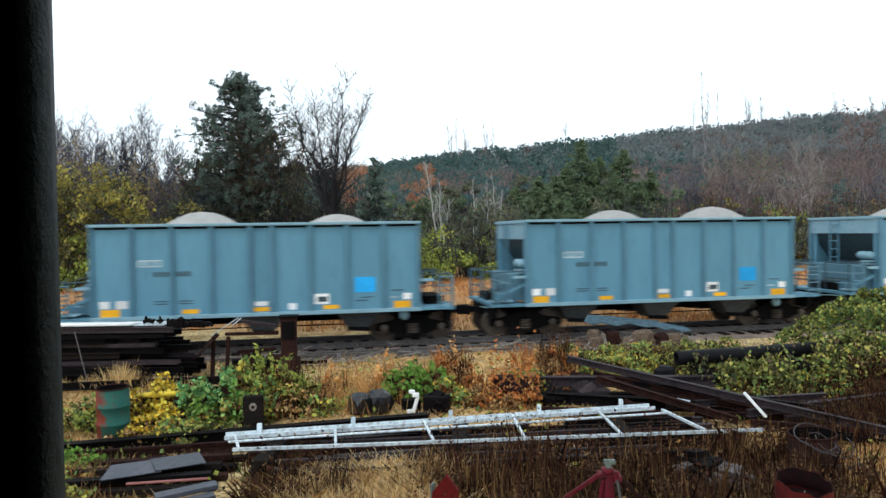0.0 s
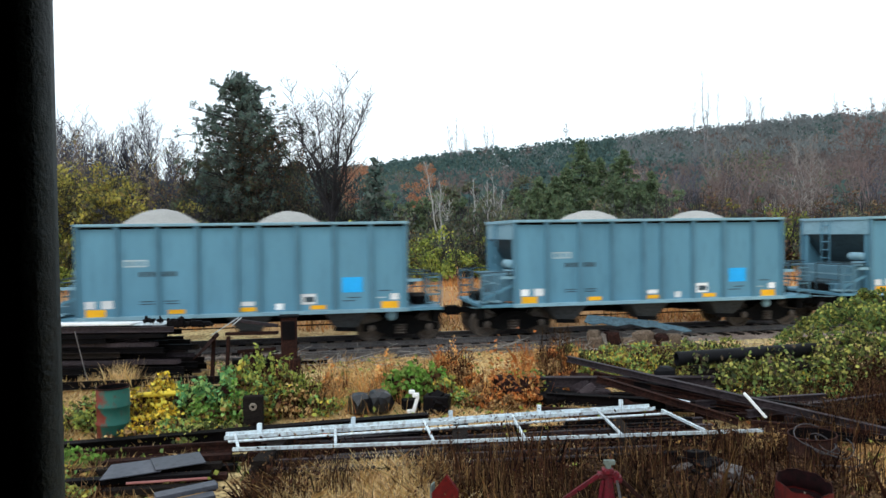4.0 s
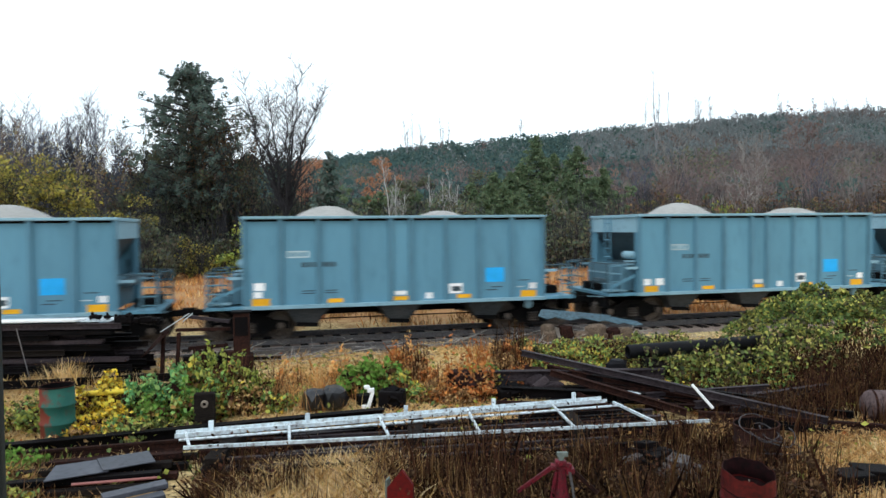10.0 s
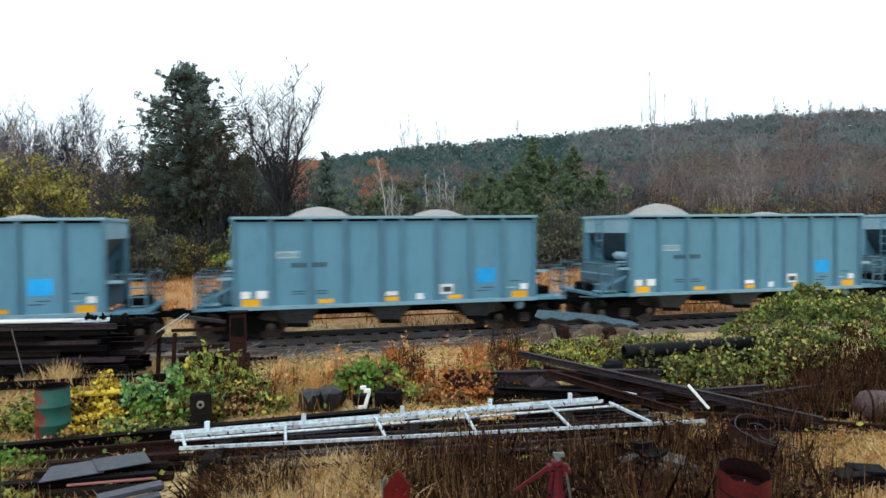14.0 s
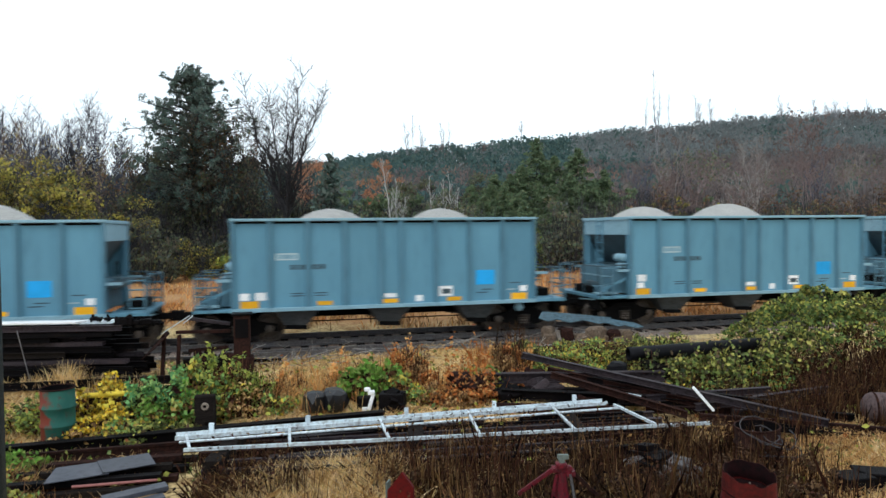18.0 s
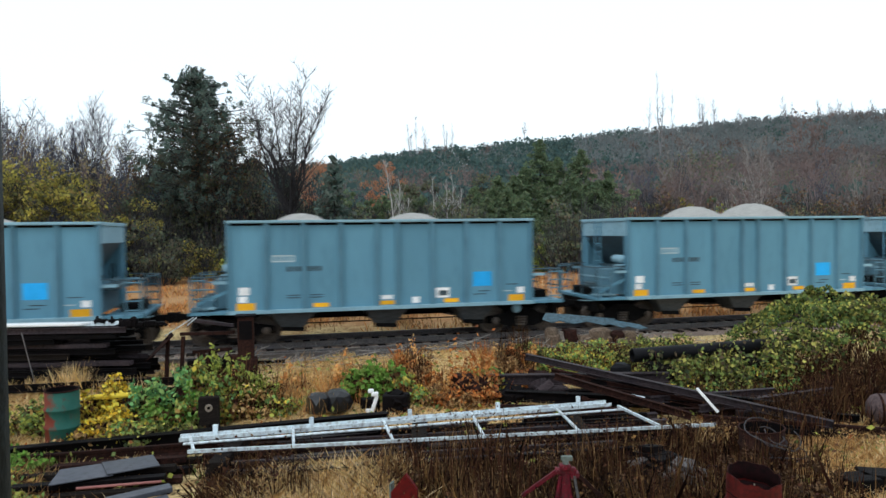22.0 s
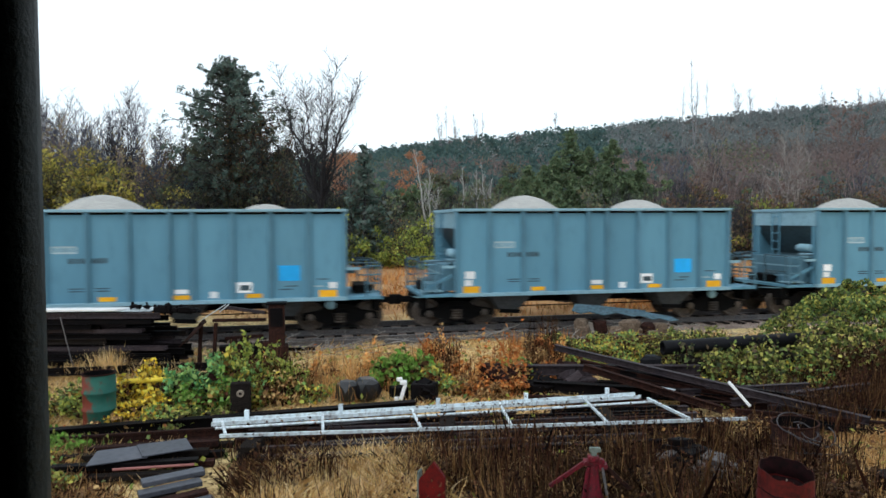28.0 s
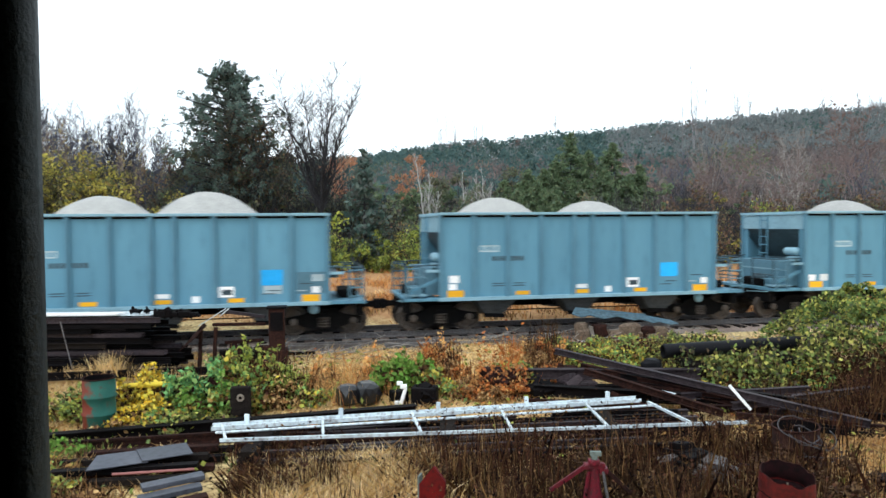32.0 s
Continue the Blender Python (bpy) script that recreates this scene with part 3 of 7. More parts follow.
def hopper_car(stacked):
    car = thing("hopper_car", Matrix(), "grey-blue ribbed steel hopper car with a small blue panel", "hopper car", "hopper cars of the stone train")
    # inner shell: floor of the hopper and both slope sheets
    bm = bmesh.new()
    prof = [(-LB + 0.02, 3.08), (-2.9, 1.05), (2.9, 1.05), (LB - 0.02, 3.08)]
    lo = [(bm.verts.new((x, -HW + 0.04, z)), bm.verts.new((x, HW - 0.04, z))) for x, z in prof]
    hi = [(bm.verts.new((x, -HW + 0.04, z - 0.03)), bm.verts.new((x, HW - 0.04, z - 0.03))) for x, z in prof]
    for a, b, c, d in zip(lo, lo[1:], hi, hi[1:]):
        bm.faces.new((a[0], b[0], b[1], a[1]))
        bm.faces.new((c[0], c[1], d[1], d[0]))
    # Underside shade is put into the colour: darker blue than the sides.
    part("hopper_floor", bm, CAR_RAIL_SHADE, car, "sloping hopper floor coloured as in shade")
    for sy in (-1, 1):
        y = sy * HW
        for i in range(9):
            a, b = RIBS[i] + 0.003, RIBS[i + 1] - 0.003
            part("side_panel", box(a, b, *sorted((y - sy * 0.012, y - sy * 0.03)), ZS + 0.10, ZT - 0.145), CAR, car)
        for i, x in enumerate(RIBS):
            w = 0.05 if 0 < i < 9 else 0.035
            xx = x if 0 < i < 9 else x - math.copysign(0.035, x)
            bm = bmesh.new()
            m = Matrix.Translation((xx, y, 0)) @ (Matrix() if sy < 0 else pose(0, 0, 0, 0, 0, 180))
            a = [m @ Vector(v) for v in ((-w - 0.02, 0.012, 0), (-w * 0.8, -0.10, 0), (w * 0.8, -0.10, 0), (w + 0.02, 0.012, 0))]
            lo = [bm.verts.new((v.x, v.y, ZS + 0.09)) for v in a]
            hi = [bm.verts.new((v.x, v.y, ZT - 0.075)) for v in a]
            for k in range(4):
                bm.faces.new((lo[k], lo[(k + 1) % 4], hi[(k + 1) % 4], hi[k]))
            bm.faces.new(lo[::-1])
            bm.faces.new(hi)
            part("side_stake", bm, CAR_STAKE_SHADE, car)
        part("side_sill", box(-LB - 0.02, LB + 0.02, *sorted((y + sy * 0.11, y - sy * 0.10)), ZS, ZS + 0.105, 0.012), CAR_EDGE, car, "pale scuffed side sill")
        part("top_chord", box(-LB - 0.03, LB + 0.03, *sorted((y + sy * 0.125, y - sy * 0.10)), ZT - 0.075, ZT, 0.015), CAR_EDGE, car, "pale top chord along the rim")
        # Near-black strip paints in the shadow under the top chord's overhang.
        part("rim_backing", box(-LB + 0.04, LB - 0.04, *sorted((y - sy * 0.075, y - sy * 0.095)), ZT - 0.20, ZT - 0.077), CAR_DARK, car, "dark strip standing in for shade under the rim")
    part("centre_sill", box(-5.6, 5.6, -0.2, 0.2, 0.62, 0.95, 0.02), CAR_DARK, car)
    for sx in (-1, 1):
        x = sx * LB
        part("end_cap", box(*sorted((x, x - sx * 0.05)), -HW + 0.06, HW - 0.06, 3.02, ZT - 0.105), CAR_EDGE, car, "plain end plate below the rim")
        part("end_chord", box(*sorted((x + sx * 0.05, x - sx * 0.07)), -HW + 0.075, HW - 0.075, ZT - 0.10, ZT - 0.002, 0.012), CAR_EDGE, car)
        part("end_platform", box(*sorted((x + sx * 0.025, x + sx * 1.05)), -HW + 0.04, HW - 0.04, ZS + 0.0, ZS + 0.09, 0.01), CAR, car, "steel end platform")
        part("end_apron", box(*sorted((x - sx * 0.62, x - sx * 0.58)), -HW + 0.08, HW - 0.08, ZS + 0.1, 2.02), CAR_RAIL_SHADE, car)
        for yy in (-1.45, 1.45, -0.5, 0.5):
            part("end_post", box(*sorted((x - sx * 0.12, x - sx * 0.02)), yy - 0.05, yy + 0.05, ZS + 0.095, 3.018) if abs(yy) > 1 else bar((x - sx * 0.05, yy, 1.75), (x - sx * 0.9, yy, ZS + 0.1), 0.09, 0.10), CAR, car)
        part("end_sheet", box(*sorted((x - sx * 0.14, x - sx * 0.16)), -HW + 0.12, HW - 0.12, ZS + 0.1, 1.98), CAR_PATCH, car, "blue-grey end sheet above the platform")
        if sx < 0:
            part("equipment_cover", box(x - 0.34, x + 0.13, -1.22, 1.3, 1.12, 1.94, 0.02), CAR_PATCH, car, "blue-grey equipment cover across the end")
            part("cover_rib", box(x - 0.352, x - 0.343, -1.2, 1.28, 1.62, 1.67), CAR_EDGE, car)
            part("corner_brace", bar((x + 0.02, -1.5, 1.64), (x - 0.84, -1.5, 1.28), 0.05, 0.08), CAR, car, "sloping corner brace")
            part("brace_post", box(x - 0.88, x - 0.81, -1.535, -1.465, ZS + 0.09, 1.26), CAR, car)
            part("step_plate", box(x - 1.02, x - 0.36, -1.58, -1.05, 1.13, 1.16, 0.005), CAR_EDGE, car, "pale step plate")
        else:
            part("equipment_shelf", box(x - 0.13, x + 0.30, -1.25, 1.25, 1.72, 1.86, 0.02), CAR_RAIL_SHADE, car, "dark equipment shelf across the end")
        # hand rails round the platform
        for sy in (-1, 1):
            bm = bmesh.new()
            e = x + sx * 0.98
            for yy in (1.45, 0.35):
                sweep(bm, ring(0.022, 6), (e, sy * yy, ZS + 0.09), (e, sy * yy, 2.02))
            for p, q in (((e, sy * 1.47, 2.02), (e, sy * 0.33, 2.02)), ((x, sy * 1.5, 2.05), (e, sy * 1.45, 2.02)), ((e, sy * 1.45, 1.5), (e, sy * 0.35, 1.5))):
                sweep(bm, ring(0.022, 6), p, q)
            part("platform_railing", bm, CAR_RAIL_SHADE, car, "tubular platform railing")
        for yy in (-HW + 0.01, HW - 0.01):
            bm = bmesh.new()
            for dx in (0.58, 0.98):
                sweep(bm, ring(0.028, 6), (x + sx * dx, yy, ZS + 0.06), (x + sx * dx, yy, 2.0))
            for i in range(4):
                sweep(bm, ring(0.022, 6), (x + sx * 0.58, yy, 1.2 + i * 0.25), (x + sx * 0.98, yy, 1.2 + i * 0.25))
            part("step_ladder", bm, CAR_PATCH, car, "side ladder with round rungs")
            part("grab_bracket", box(*sorted((x, x + sx * 0.42)), yy - 0.03, yy + 0.03, 1.84, 1.92), CAR_EDGE, car)
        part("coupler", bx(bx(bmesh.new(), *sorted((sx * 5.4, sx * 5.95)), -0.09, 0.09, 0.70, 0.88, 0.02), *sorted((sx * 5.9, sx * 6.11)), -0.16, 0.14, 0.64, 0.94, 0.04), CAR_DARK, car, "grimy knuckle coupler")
        part("drain_cap", lathe(bmesh.new(), [(0.001, -0.05), (0.13, -0.05), (0.15, 0.0), (0.12, 0.06), (0.001, 0.07)], 14, Matrix.Translation((x - sx * 0.45, -1.45, 0.84)) @ pose(0, 0, 0, 90, 0, 0)), CAR_EDGE, car, "pale round cap under the sill", True) if sx > 0 else None
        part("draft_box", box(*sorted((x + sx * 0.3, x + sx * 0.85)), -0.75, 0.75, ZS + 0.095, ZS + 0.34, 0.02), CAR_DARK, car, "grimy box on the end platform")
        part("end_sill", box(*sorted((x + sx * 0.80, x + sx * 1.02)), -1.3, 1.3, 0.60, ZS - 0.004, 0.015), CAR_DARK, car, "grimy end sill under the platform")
        for yy in (-0.95, 0.9):
            part("brake_hose", pipe((x + sx * 1.05, yy, 0.9), (x + sx * 1.25, yy * 0.6, 0.55), 0.025, 6), CAR_DARK, car)
        part("coupler_lever", pipe((x + sx * 1.06, -1.3, 0.95), (x + sx * 1.06, 0.1, 0.86), 0.018, 6), CAR_EDGE, car)
        truck(car, sx * 4.35)
    # brake gear at one end, a ladder up the end wall
    part("air_reservoir", lathe(bmesh.new(), [(0.001, -0.32), (0.11, -0.30), (0.135, -0.24), (0.135, 0.24), (0.11, 0.30), (0.001, 0.32)], 16, Matrix.Translation((-LB - 0.02, -1.10, 2.27)) @ pose(0, 0, 0, 90, 0, 0)), CAR_EDGE, car, "pale air reservoir", True)
    part("brake_box", box(-LB - 0.16, -LB + 0.12, -1.45, -1.02, 1.95, 2.10, 0.02), CAR_EDGE, car)
    part("brake_cylinder", lathe(bmesh.new(), [(0.001, -0.3), (0.13, -0.3), (0.13, 0.2), (0.06, 0.3), (0.001, 0.3)], 14, Matrix.Translation((-LB - 0.58, -0.2, 1.35)) @ pose(0, 0, 0, 90, 0, 0)), CAR_RAIL_SHADE, car, "", True)
    part("brake_valve", box(-LB - 0.78, -LB - 0.40, -1.0, -0.55, 1.09, 1.34, 0.03), CAR_PATCH, car, "boxy brake valve")
    part("brake_wheel", lathe(bmesh.new(), [(0.22, 0.0), (0.25, 0.02), (0.28, 0.0), (0.25, -0.02), (0.22, 0.0)], 18, Matrix.Translation((LB + 0.12, -0.8, 2.2)) @ pose(0, 0, 0, 0, 90, 0)), CAR_DARK, car)
    bm = bmesh.new()
    for yy in (0.15, 0.55):
        sweep(bm, ring(0.022, 6), (-LB - 0.05, yy, 1.1), (-LB - 0.05, yy, ZT - 0.1))
    for i in range(8):
        sweep(bm, ring(0.018, 6), (-LB - 0.05, 0.15, 1.3 + i * 0.29), (-LB - 0.05, 0.55, 1.3 + i * 0.29))
    part("end_ladder", bm, CAR, car, "ladder on the end wall")
    # three bottom hoppers with gates
    for x in (-2.72, 0.0, 2.72):
        bm = bmesh.new()
        for sy in (-1, 1):
            b = [bm.verts.new((x + u, sy * v, z)) for u, v, z in ((-0.66, 1.45, ZS), (0.66, 1.45, ZS), (0.28, 1.22, 0.46), (-0.28, 1.22, 0.46), (-0.66, 0.3, ZS), (0.66, 0.3, ZS), (0.28, 0.5, 0.46), (-0.28, 0.5, 0.46))]
            for q in ((0, 1, 2, 3), (4, 7, 6, 5), (0, 3, 7, 4), (1, 5, 6, 2), (3, 2, 6, 7), (0, 4, 5, 1)):
                bm.faces.new([b[i] for i in q])
        chute = part("hopper_chute", bm, CHUTE, car, "dusty grey discharge chute")
        part("gate", bar((x - 0.34, -1.25, 0.48), (x + 0.34, -1.25, 0.44), 0.08, 0.12), CAR_DARK, chute)
        part("gate", bar((x - 0.34, 1.25, 0.48), (x + 0.34, 1.25, 0.44), 0.08, 0.12), CAR_DARK, chute)
    part("brake_rod", pipe((-3.3, -0.7, 0.55), (3.3, -0.7, 0.55), 0.02, 6), CAR_DARK, car)

    # markings on the side towards the yard
    def mark(name, x, z, w, h, material, label="", proud=0.004):
        y = -(HW - 0.011 + proud)
        part(name, box(x - w / 2, x + w / 2, y, y + 0.004, z - h / 2, z + h / 2), material, car, label)

    mark("blue_panel", 2.9, 1.79, 0.60, 0.44, BLUE, "bright blue square panel")
    for x, w, h in ((-4.02, 0.50, 0.21), (-1.93, 0.44, 0.12), (-0.02, 0.44, 0.12), (1.92, 0.44, 0.12), (3.98, 0.50, 0.21)):
        mark("reflector", x, 1.18 if h > 0.2 else 1.17, w, h, YELLOW, "orange-yellow reflector sheet")
    mark("sticker", -0.02, 1.33, 0.36, 0.12, WHITE, "white label")
    mark("sticker", 0.84, 1.22, 0.22, 0.18, WHITE, "white label")
    mark("sticker", 1.66, 1.41, 0.42, 0.30, WHITE, "white framed label")
    mark("sticker_centre", 1.68, 1.40, 0.28, 0.15, BLACK, "", 0.009)
    mark("sticker", 4.12, 1.42, 0.24, 0.18, WHITE, "white label")
    mark("sticker", 3.72, 1.40, 0.28, 0.03, PALE)
    if stacked:
        mark("sticker", -4.06, 1.62, 0.30, 0.22, WHITE, "white label")
        mark("sticker", -4.10, 1.39, 0.24, 0.17, WHITE, "white label")
    else:
        mark("sticker", -4.16, 1.41, 0.26, 0.20, WHITE, "white label")
        mark("sticker", -3.72, 1.41, 0.30, 0.22, WHITE, "white label")
    for z, w in ((2.60, 0.62), (2.44, 0.62)):
        mark("lettering", -2.98, z, w, 0.035, PALE)
    for x in (-3.27, -3.12, -2.98, -2.83, -2.69):
        mark("lettering", x, 2.52, 0.05, 0.13, PALE)
    for x in (-2.83, -2.68, -2.53, -2.24, -2.10, -1.96):
        mark("lettering", x, 2.22, 0.10, 0.14, BLACK)
    for x, z in ((-2.7, 1.47), (-2.7, 1.40), (-2.05, 1.47), (-2.05, 1.40), (2.95, 1.42), (2.8, 1.33), (3.85, 1.60)):
        mark("lettering", x, z, 0.36, 0.028, BLACK)
    return car


def truck(car, x):
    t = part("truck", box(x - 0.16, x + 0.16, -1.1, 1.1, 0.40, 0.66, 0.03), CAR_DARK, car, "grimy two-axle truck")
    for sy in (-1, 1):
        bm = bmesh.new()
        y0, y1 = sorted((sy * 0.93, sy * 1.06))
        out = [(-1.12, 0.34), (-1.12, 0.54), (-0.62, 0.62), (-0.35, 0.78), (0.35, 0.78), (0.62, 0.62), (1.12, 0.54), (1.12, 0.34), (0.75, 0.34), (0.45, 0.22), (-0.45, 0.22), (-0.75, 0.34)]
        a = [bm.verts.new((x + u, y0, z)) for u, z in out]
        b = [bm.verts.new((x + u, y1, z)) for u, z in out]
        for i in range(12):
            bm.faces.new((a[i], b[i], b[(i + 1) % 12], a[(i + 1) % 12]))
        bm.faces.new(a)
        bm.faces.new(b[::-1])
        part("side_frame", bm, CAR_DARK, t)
        part("spring_nest", lathe(bmesh.new(), [(0.16, 0.24), (0.20, 0.27), (0.165, 0.31), (0.20, 0.35), (0.165, 0.39), (0.20, 0.43), (0.165, 0.47), (0.20, 0.51), (0.16, 0.55)], 12, Matrix.Translation((x, sy * 1.0, 0))), STEEL, t)
        for dx in (-0.87, 0.87):
            part("bearing_cap", lathe(bmesh.new(), [(0.001, -0.05), (0.09, -0.05), (0.11, 0.05), (0.001, 0.06)], 10, Matrix.Translation((x + dx, sy * 1.10, 0.43)) @ pose(0, 0, 0, 90, 0, 0)), STEEL, t)
    for dx in (-0.87, 0.87):
        bm = bmesh.new()
        turn = pose(0, 0, 0, 90, 0, 0)
        for sy in (-1, 1):
            lathe(bm, [(0.001, -0.05), (0.12, -0.055), (0.15, -0.02), (0.33, -0.012), (0.36, -0.06), (0.42, -0.06), (0.425, 0.06), (0.45, 0.075), (0.45, 0.09), (0.36, 0.06), (0.33, 0.02), (0.15, 0.03), (0.12, 0.06), (0.001, 0.06)], 24, Matrix.Translation((0, sy * 0.7525, 0)) @ (turn if sy > 0 else pose(0, 0, 0, -90, 0, 0)))
        sweep(bm, ring(0.075, 10), (0, -0.72, 0), (0, 0.72, 0))
        for sy in (-1, 1):
            for k in range(3):
                u = 2 * math.pi * k / 3
                sweep(bm, ring(0.022, 6), (0.24 * math.cos(u), sy * 0.72, 0.24 * math.sin(u)), (0.24 * math.cos(u), sy * 0.785, 0.24 * math.sin(u)))
        w = part("wheelset", bm, STEEL, t, "steel wheelset with worn treads")
        w.matrix_basis = pose(x + dx, 0, 0.42)
    return t


# load of each car: place, height and half width of its two heaps
HEAPS = {-1: (-1.8, .38, 1.15, 2.2, .28, 1.0), 0: (-1.0, .32, 1.05, 2.6, .40, 1.15), 1: (-2.1, .36, 1.05, 1.25, .30, .95), 2: (-2.6, .46, 1.2, 1.1, .38, 1.05), 3: (-1.45, .33, 1.1, 2.4, .30, 1.0), 4: (-1.3, .26, 1.0, 2.5, .22, .95), 5: (-2.1, .43, 1.2, 1.6, .17, .8),
         6: (-1.1, .31, 1.15, 1.4, .40, 1.25), 7: (-2.0, .35, 1.1, 1.6, .20, .85), 8: (-2.0, .42, 1.2, 2.6, .25, .95), 9: (-2.0, .36, 1.15, 2.1, .14, .75), 10: (-1.95, .33, 1.1, 1.8, .25, 1.0), 11: (-2.5, .42, 1.15, 1.85, .13, .65), 12: (-1.25, .33, 1.15, 1.2, .48, 1.3), 13: (-1.6, .33, 1.1, 1.9, .33, 1.05),
         14: (-3.1, .37, 1.1, 0.2, .46, 1.3), 15: (-2.1, .43, 1.2, 1.2, .22, .9), 16: (-2.4, .25, .9, 1.1, .25, .95), 17: (-1.1, .41, 1.15, 1.3, .50, 1.3), 18: (-2.0, .45, 1.25, 1.2, .31, 1.05), 19: (-1.75, .36, 1.15, 1.4, .44, 1.3), 20: (-2.4, .45, 1.3, 2.2, .20, .8), 21: (-1.85, .45, 1.2, 2.1, .33, 1.0),
         22: (-1.95, .38, 1.1, 1.85, .33, 1.0), 23: (-1.9, .54, 1.4, 1.0, .66, 1.55), 24: (-2.35, .50, 1.35, 0.9, .40, 1.2), 25: (-1.7, .42, 1.2, 1.7, .36, 1.1)}


def gravel_load(k):
    rng = random.Random(100 + k)
    x1, h1, w1, x2, h2, w2 = HEAPS.get(k, (rng.uniform(-2.9, -1.5), rng.uniform(.25, .48), 1.15, rng.uniform(0.4, 1.9), rng.uniform(.2, .45), 1.1))
    h1, h2 = h1 * 1.08, h2 * 1.08
    xs, ys = np.linspace(-4.42, 4.42, 56), np.linspace(-1.56, 1.56, 18)

    def top(X, Y):
        a = h1 - (h1 + 0.05) * ((X - x1) / w1) ** 2 - (h1 + 0.2) * (Y / 1.45) ** 2
        b = h2 - (h2 + 0.05) * ((X - x2) / w2) ** 2 - (h2 + 0.2) * (Y / 1.45) ** 2
        z = np.logaddexp(a * 14, b * 14) / 14
        return ZT + np.logaddexp(z * 9, np.full_like(z, -0.28 * 9)) / 9 - 0.035 + 0.012 * np.sin(X * 9 + k) * np.sin(Y * 11)

    ld = grid_mesh("gravel_load", xs, ys, top, STONE_LOAD)
    return tagged(ld, "two heaps of pale grey crushed stone filling a hopper car", "gravel", "loads of crushed stone")


CARS = []
first_plain, first_stacked = hopper_car(False), hopper_car(True)
unused = {False: first_plain, True: first_stacked}
for k in range(-3, 29):
    st = k in (7,) or 14 <= k <= 24
    c = unused.pop(st, None) or copy_thing(first_stacked if st else first_plain, Matrix())
    CARS.append((k, c, gravel_load(k)))

# one car carries extra patches and labels beside its blue panel
patched = [c for k, c, _ in CARS if k == 23][0]
YP = -(HW - 0.011)
for name, x, z, w, h, m, lab in (("sticker", 2.92, 1.44, 0.50, 0.24, PALE, "pale framed label"), ("patch", 3.98, 1.62, 0.80, 0.62, CAR_PATCH, "darker repaired patch"), ("sticker", 4.18, 1.76, 0.34, 0.20, PALE, "pale label")):
    part(name, box(x - w / 2, x + w / 2, YP - (0.009 if z > 1.7 else 0.003), YP, z - h / 2, z + h / 2), m, patched, lab)

white_marked = [c for k, c, _ in CARS if k == 19][0]
part("sticker", box(-3.33, -2.62, YP - 0.010, YP, 2.44, 2.62), WHITE, white_marked, "white label over the reporting marks")

# slow drift of the train's place about an even speed: seconds, metres
DRIFT = [(0, -0.06), (3, -0.12), (6, -0.14), (9, -0.15), (13, -0.05), (16, 0.08), (19, 0.18), (23, 0.27), (28, 0.26), (32, 0.08)]


def car_place(k, t):
    d = float(np.interp(t, [a for a, _ in DRIFT], [b for _, b in DRIFT]))
    return -178.96 + PITCH * k + d - SPEED * (t - 20)


def motions():
    """Every car rolls past with its load; its wheels turn while it is near."""
    for k, c, load in CARS:
        rows = []
        for t, _ in DRIFT:
            p = on_track(car_place(k, t), 0, RAIL_Z)
            rows.append((t, pose(p.x, p.y, p.z, 0, 0, TURN)))
        walk(c, rows)
        walk(load, rows)
        ta, tb = 20 + (-178.96 + PITCH * k - 27) / SPEED, 20 + (-178.96 + PITCH * k + 20) / SPEED
        f0, f1 = max(1, frame(ta)), min(frame(32.0), frame(tb))
        if f1 <= f0:
            continue
        for tr in c.children:
            if not tr.name.startswith("truck"):
                continue
            for w in tr.children:
                if w.name.startswith("wheelset"):
                    o = w.matrix_basis.translation.copy()
                    turns = [(0.0, f0)] if f0 > 1 else []
                    turns += [((f - 1) / FPS, f) for f in range(f0, f1 + 1)]
                    if f1 < frame(32.0):
                        turns.append((32.0, f1))
                    base = car_place(k, (f0 - 1) / FPS)
                    walk(w, [(t, pose(o.x, o.y, o.z, 0, math.degrees((car_place(k, (f - 1) / FPS) - base) / 0.42), 0)) for t, f in turns])


# ---- plants ----
def rand_dirs(g, n):
    v = g.normal(size=(n, 3))
    return v / np.linalg.norm(v, axis=1)[:, None]


def leaf_quads(g, pts, size, aspect=1.5, droop=0.0):
    """A small pointed leaf at each point, turned at random."""
    n = len(pts)
    a = rand_dirs(g, n)
    a[:, 2] -= droop
    a /= np.linalg.norm(a, axis=1)[:, None]
    b = np.cross(a, rand_dirs(g, n))
    b /= np.linalg.norm(b, axis=1)[:, None] + 1e-9
    s = size * g.uniform(0.6, 1.4, n)[:, None]
    a, b = a * s * aspect / 2, b * s / 2
    return np.stack([pts - a, pts + b - a * 0.1, pts + a, pts - b - a * 0.1], 1)


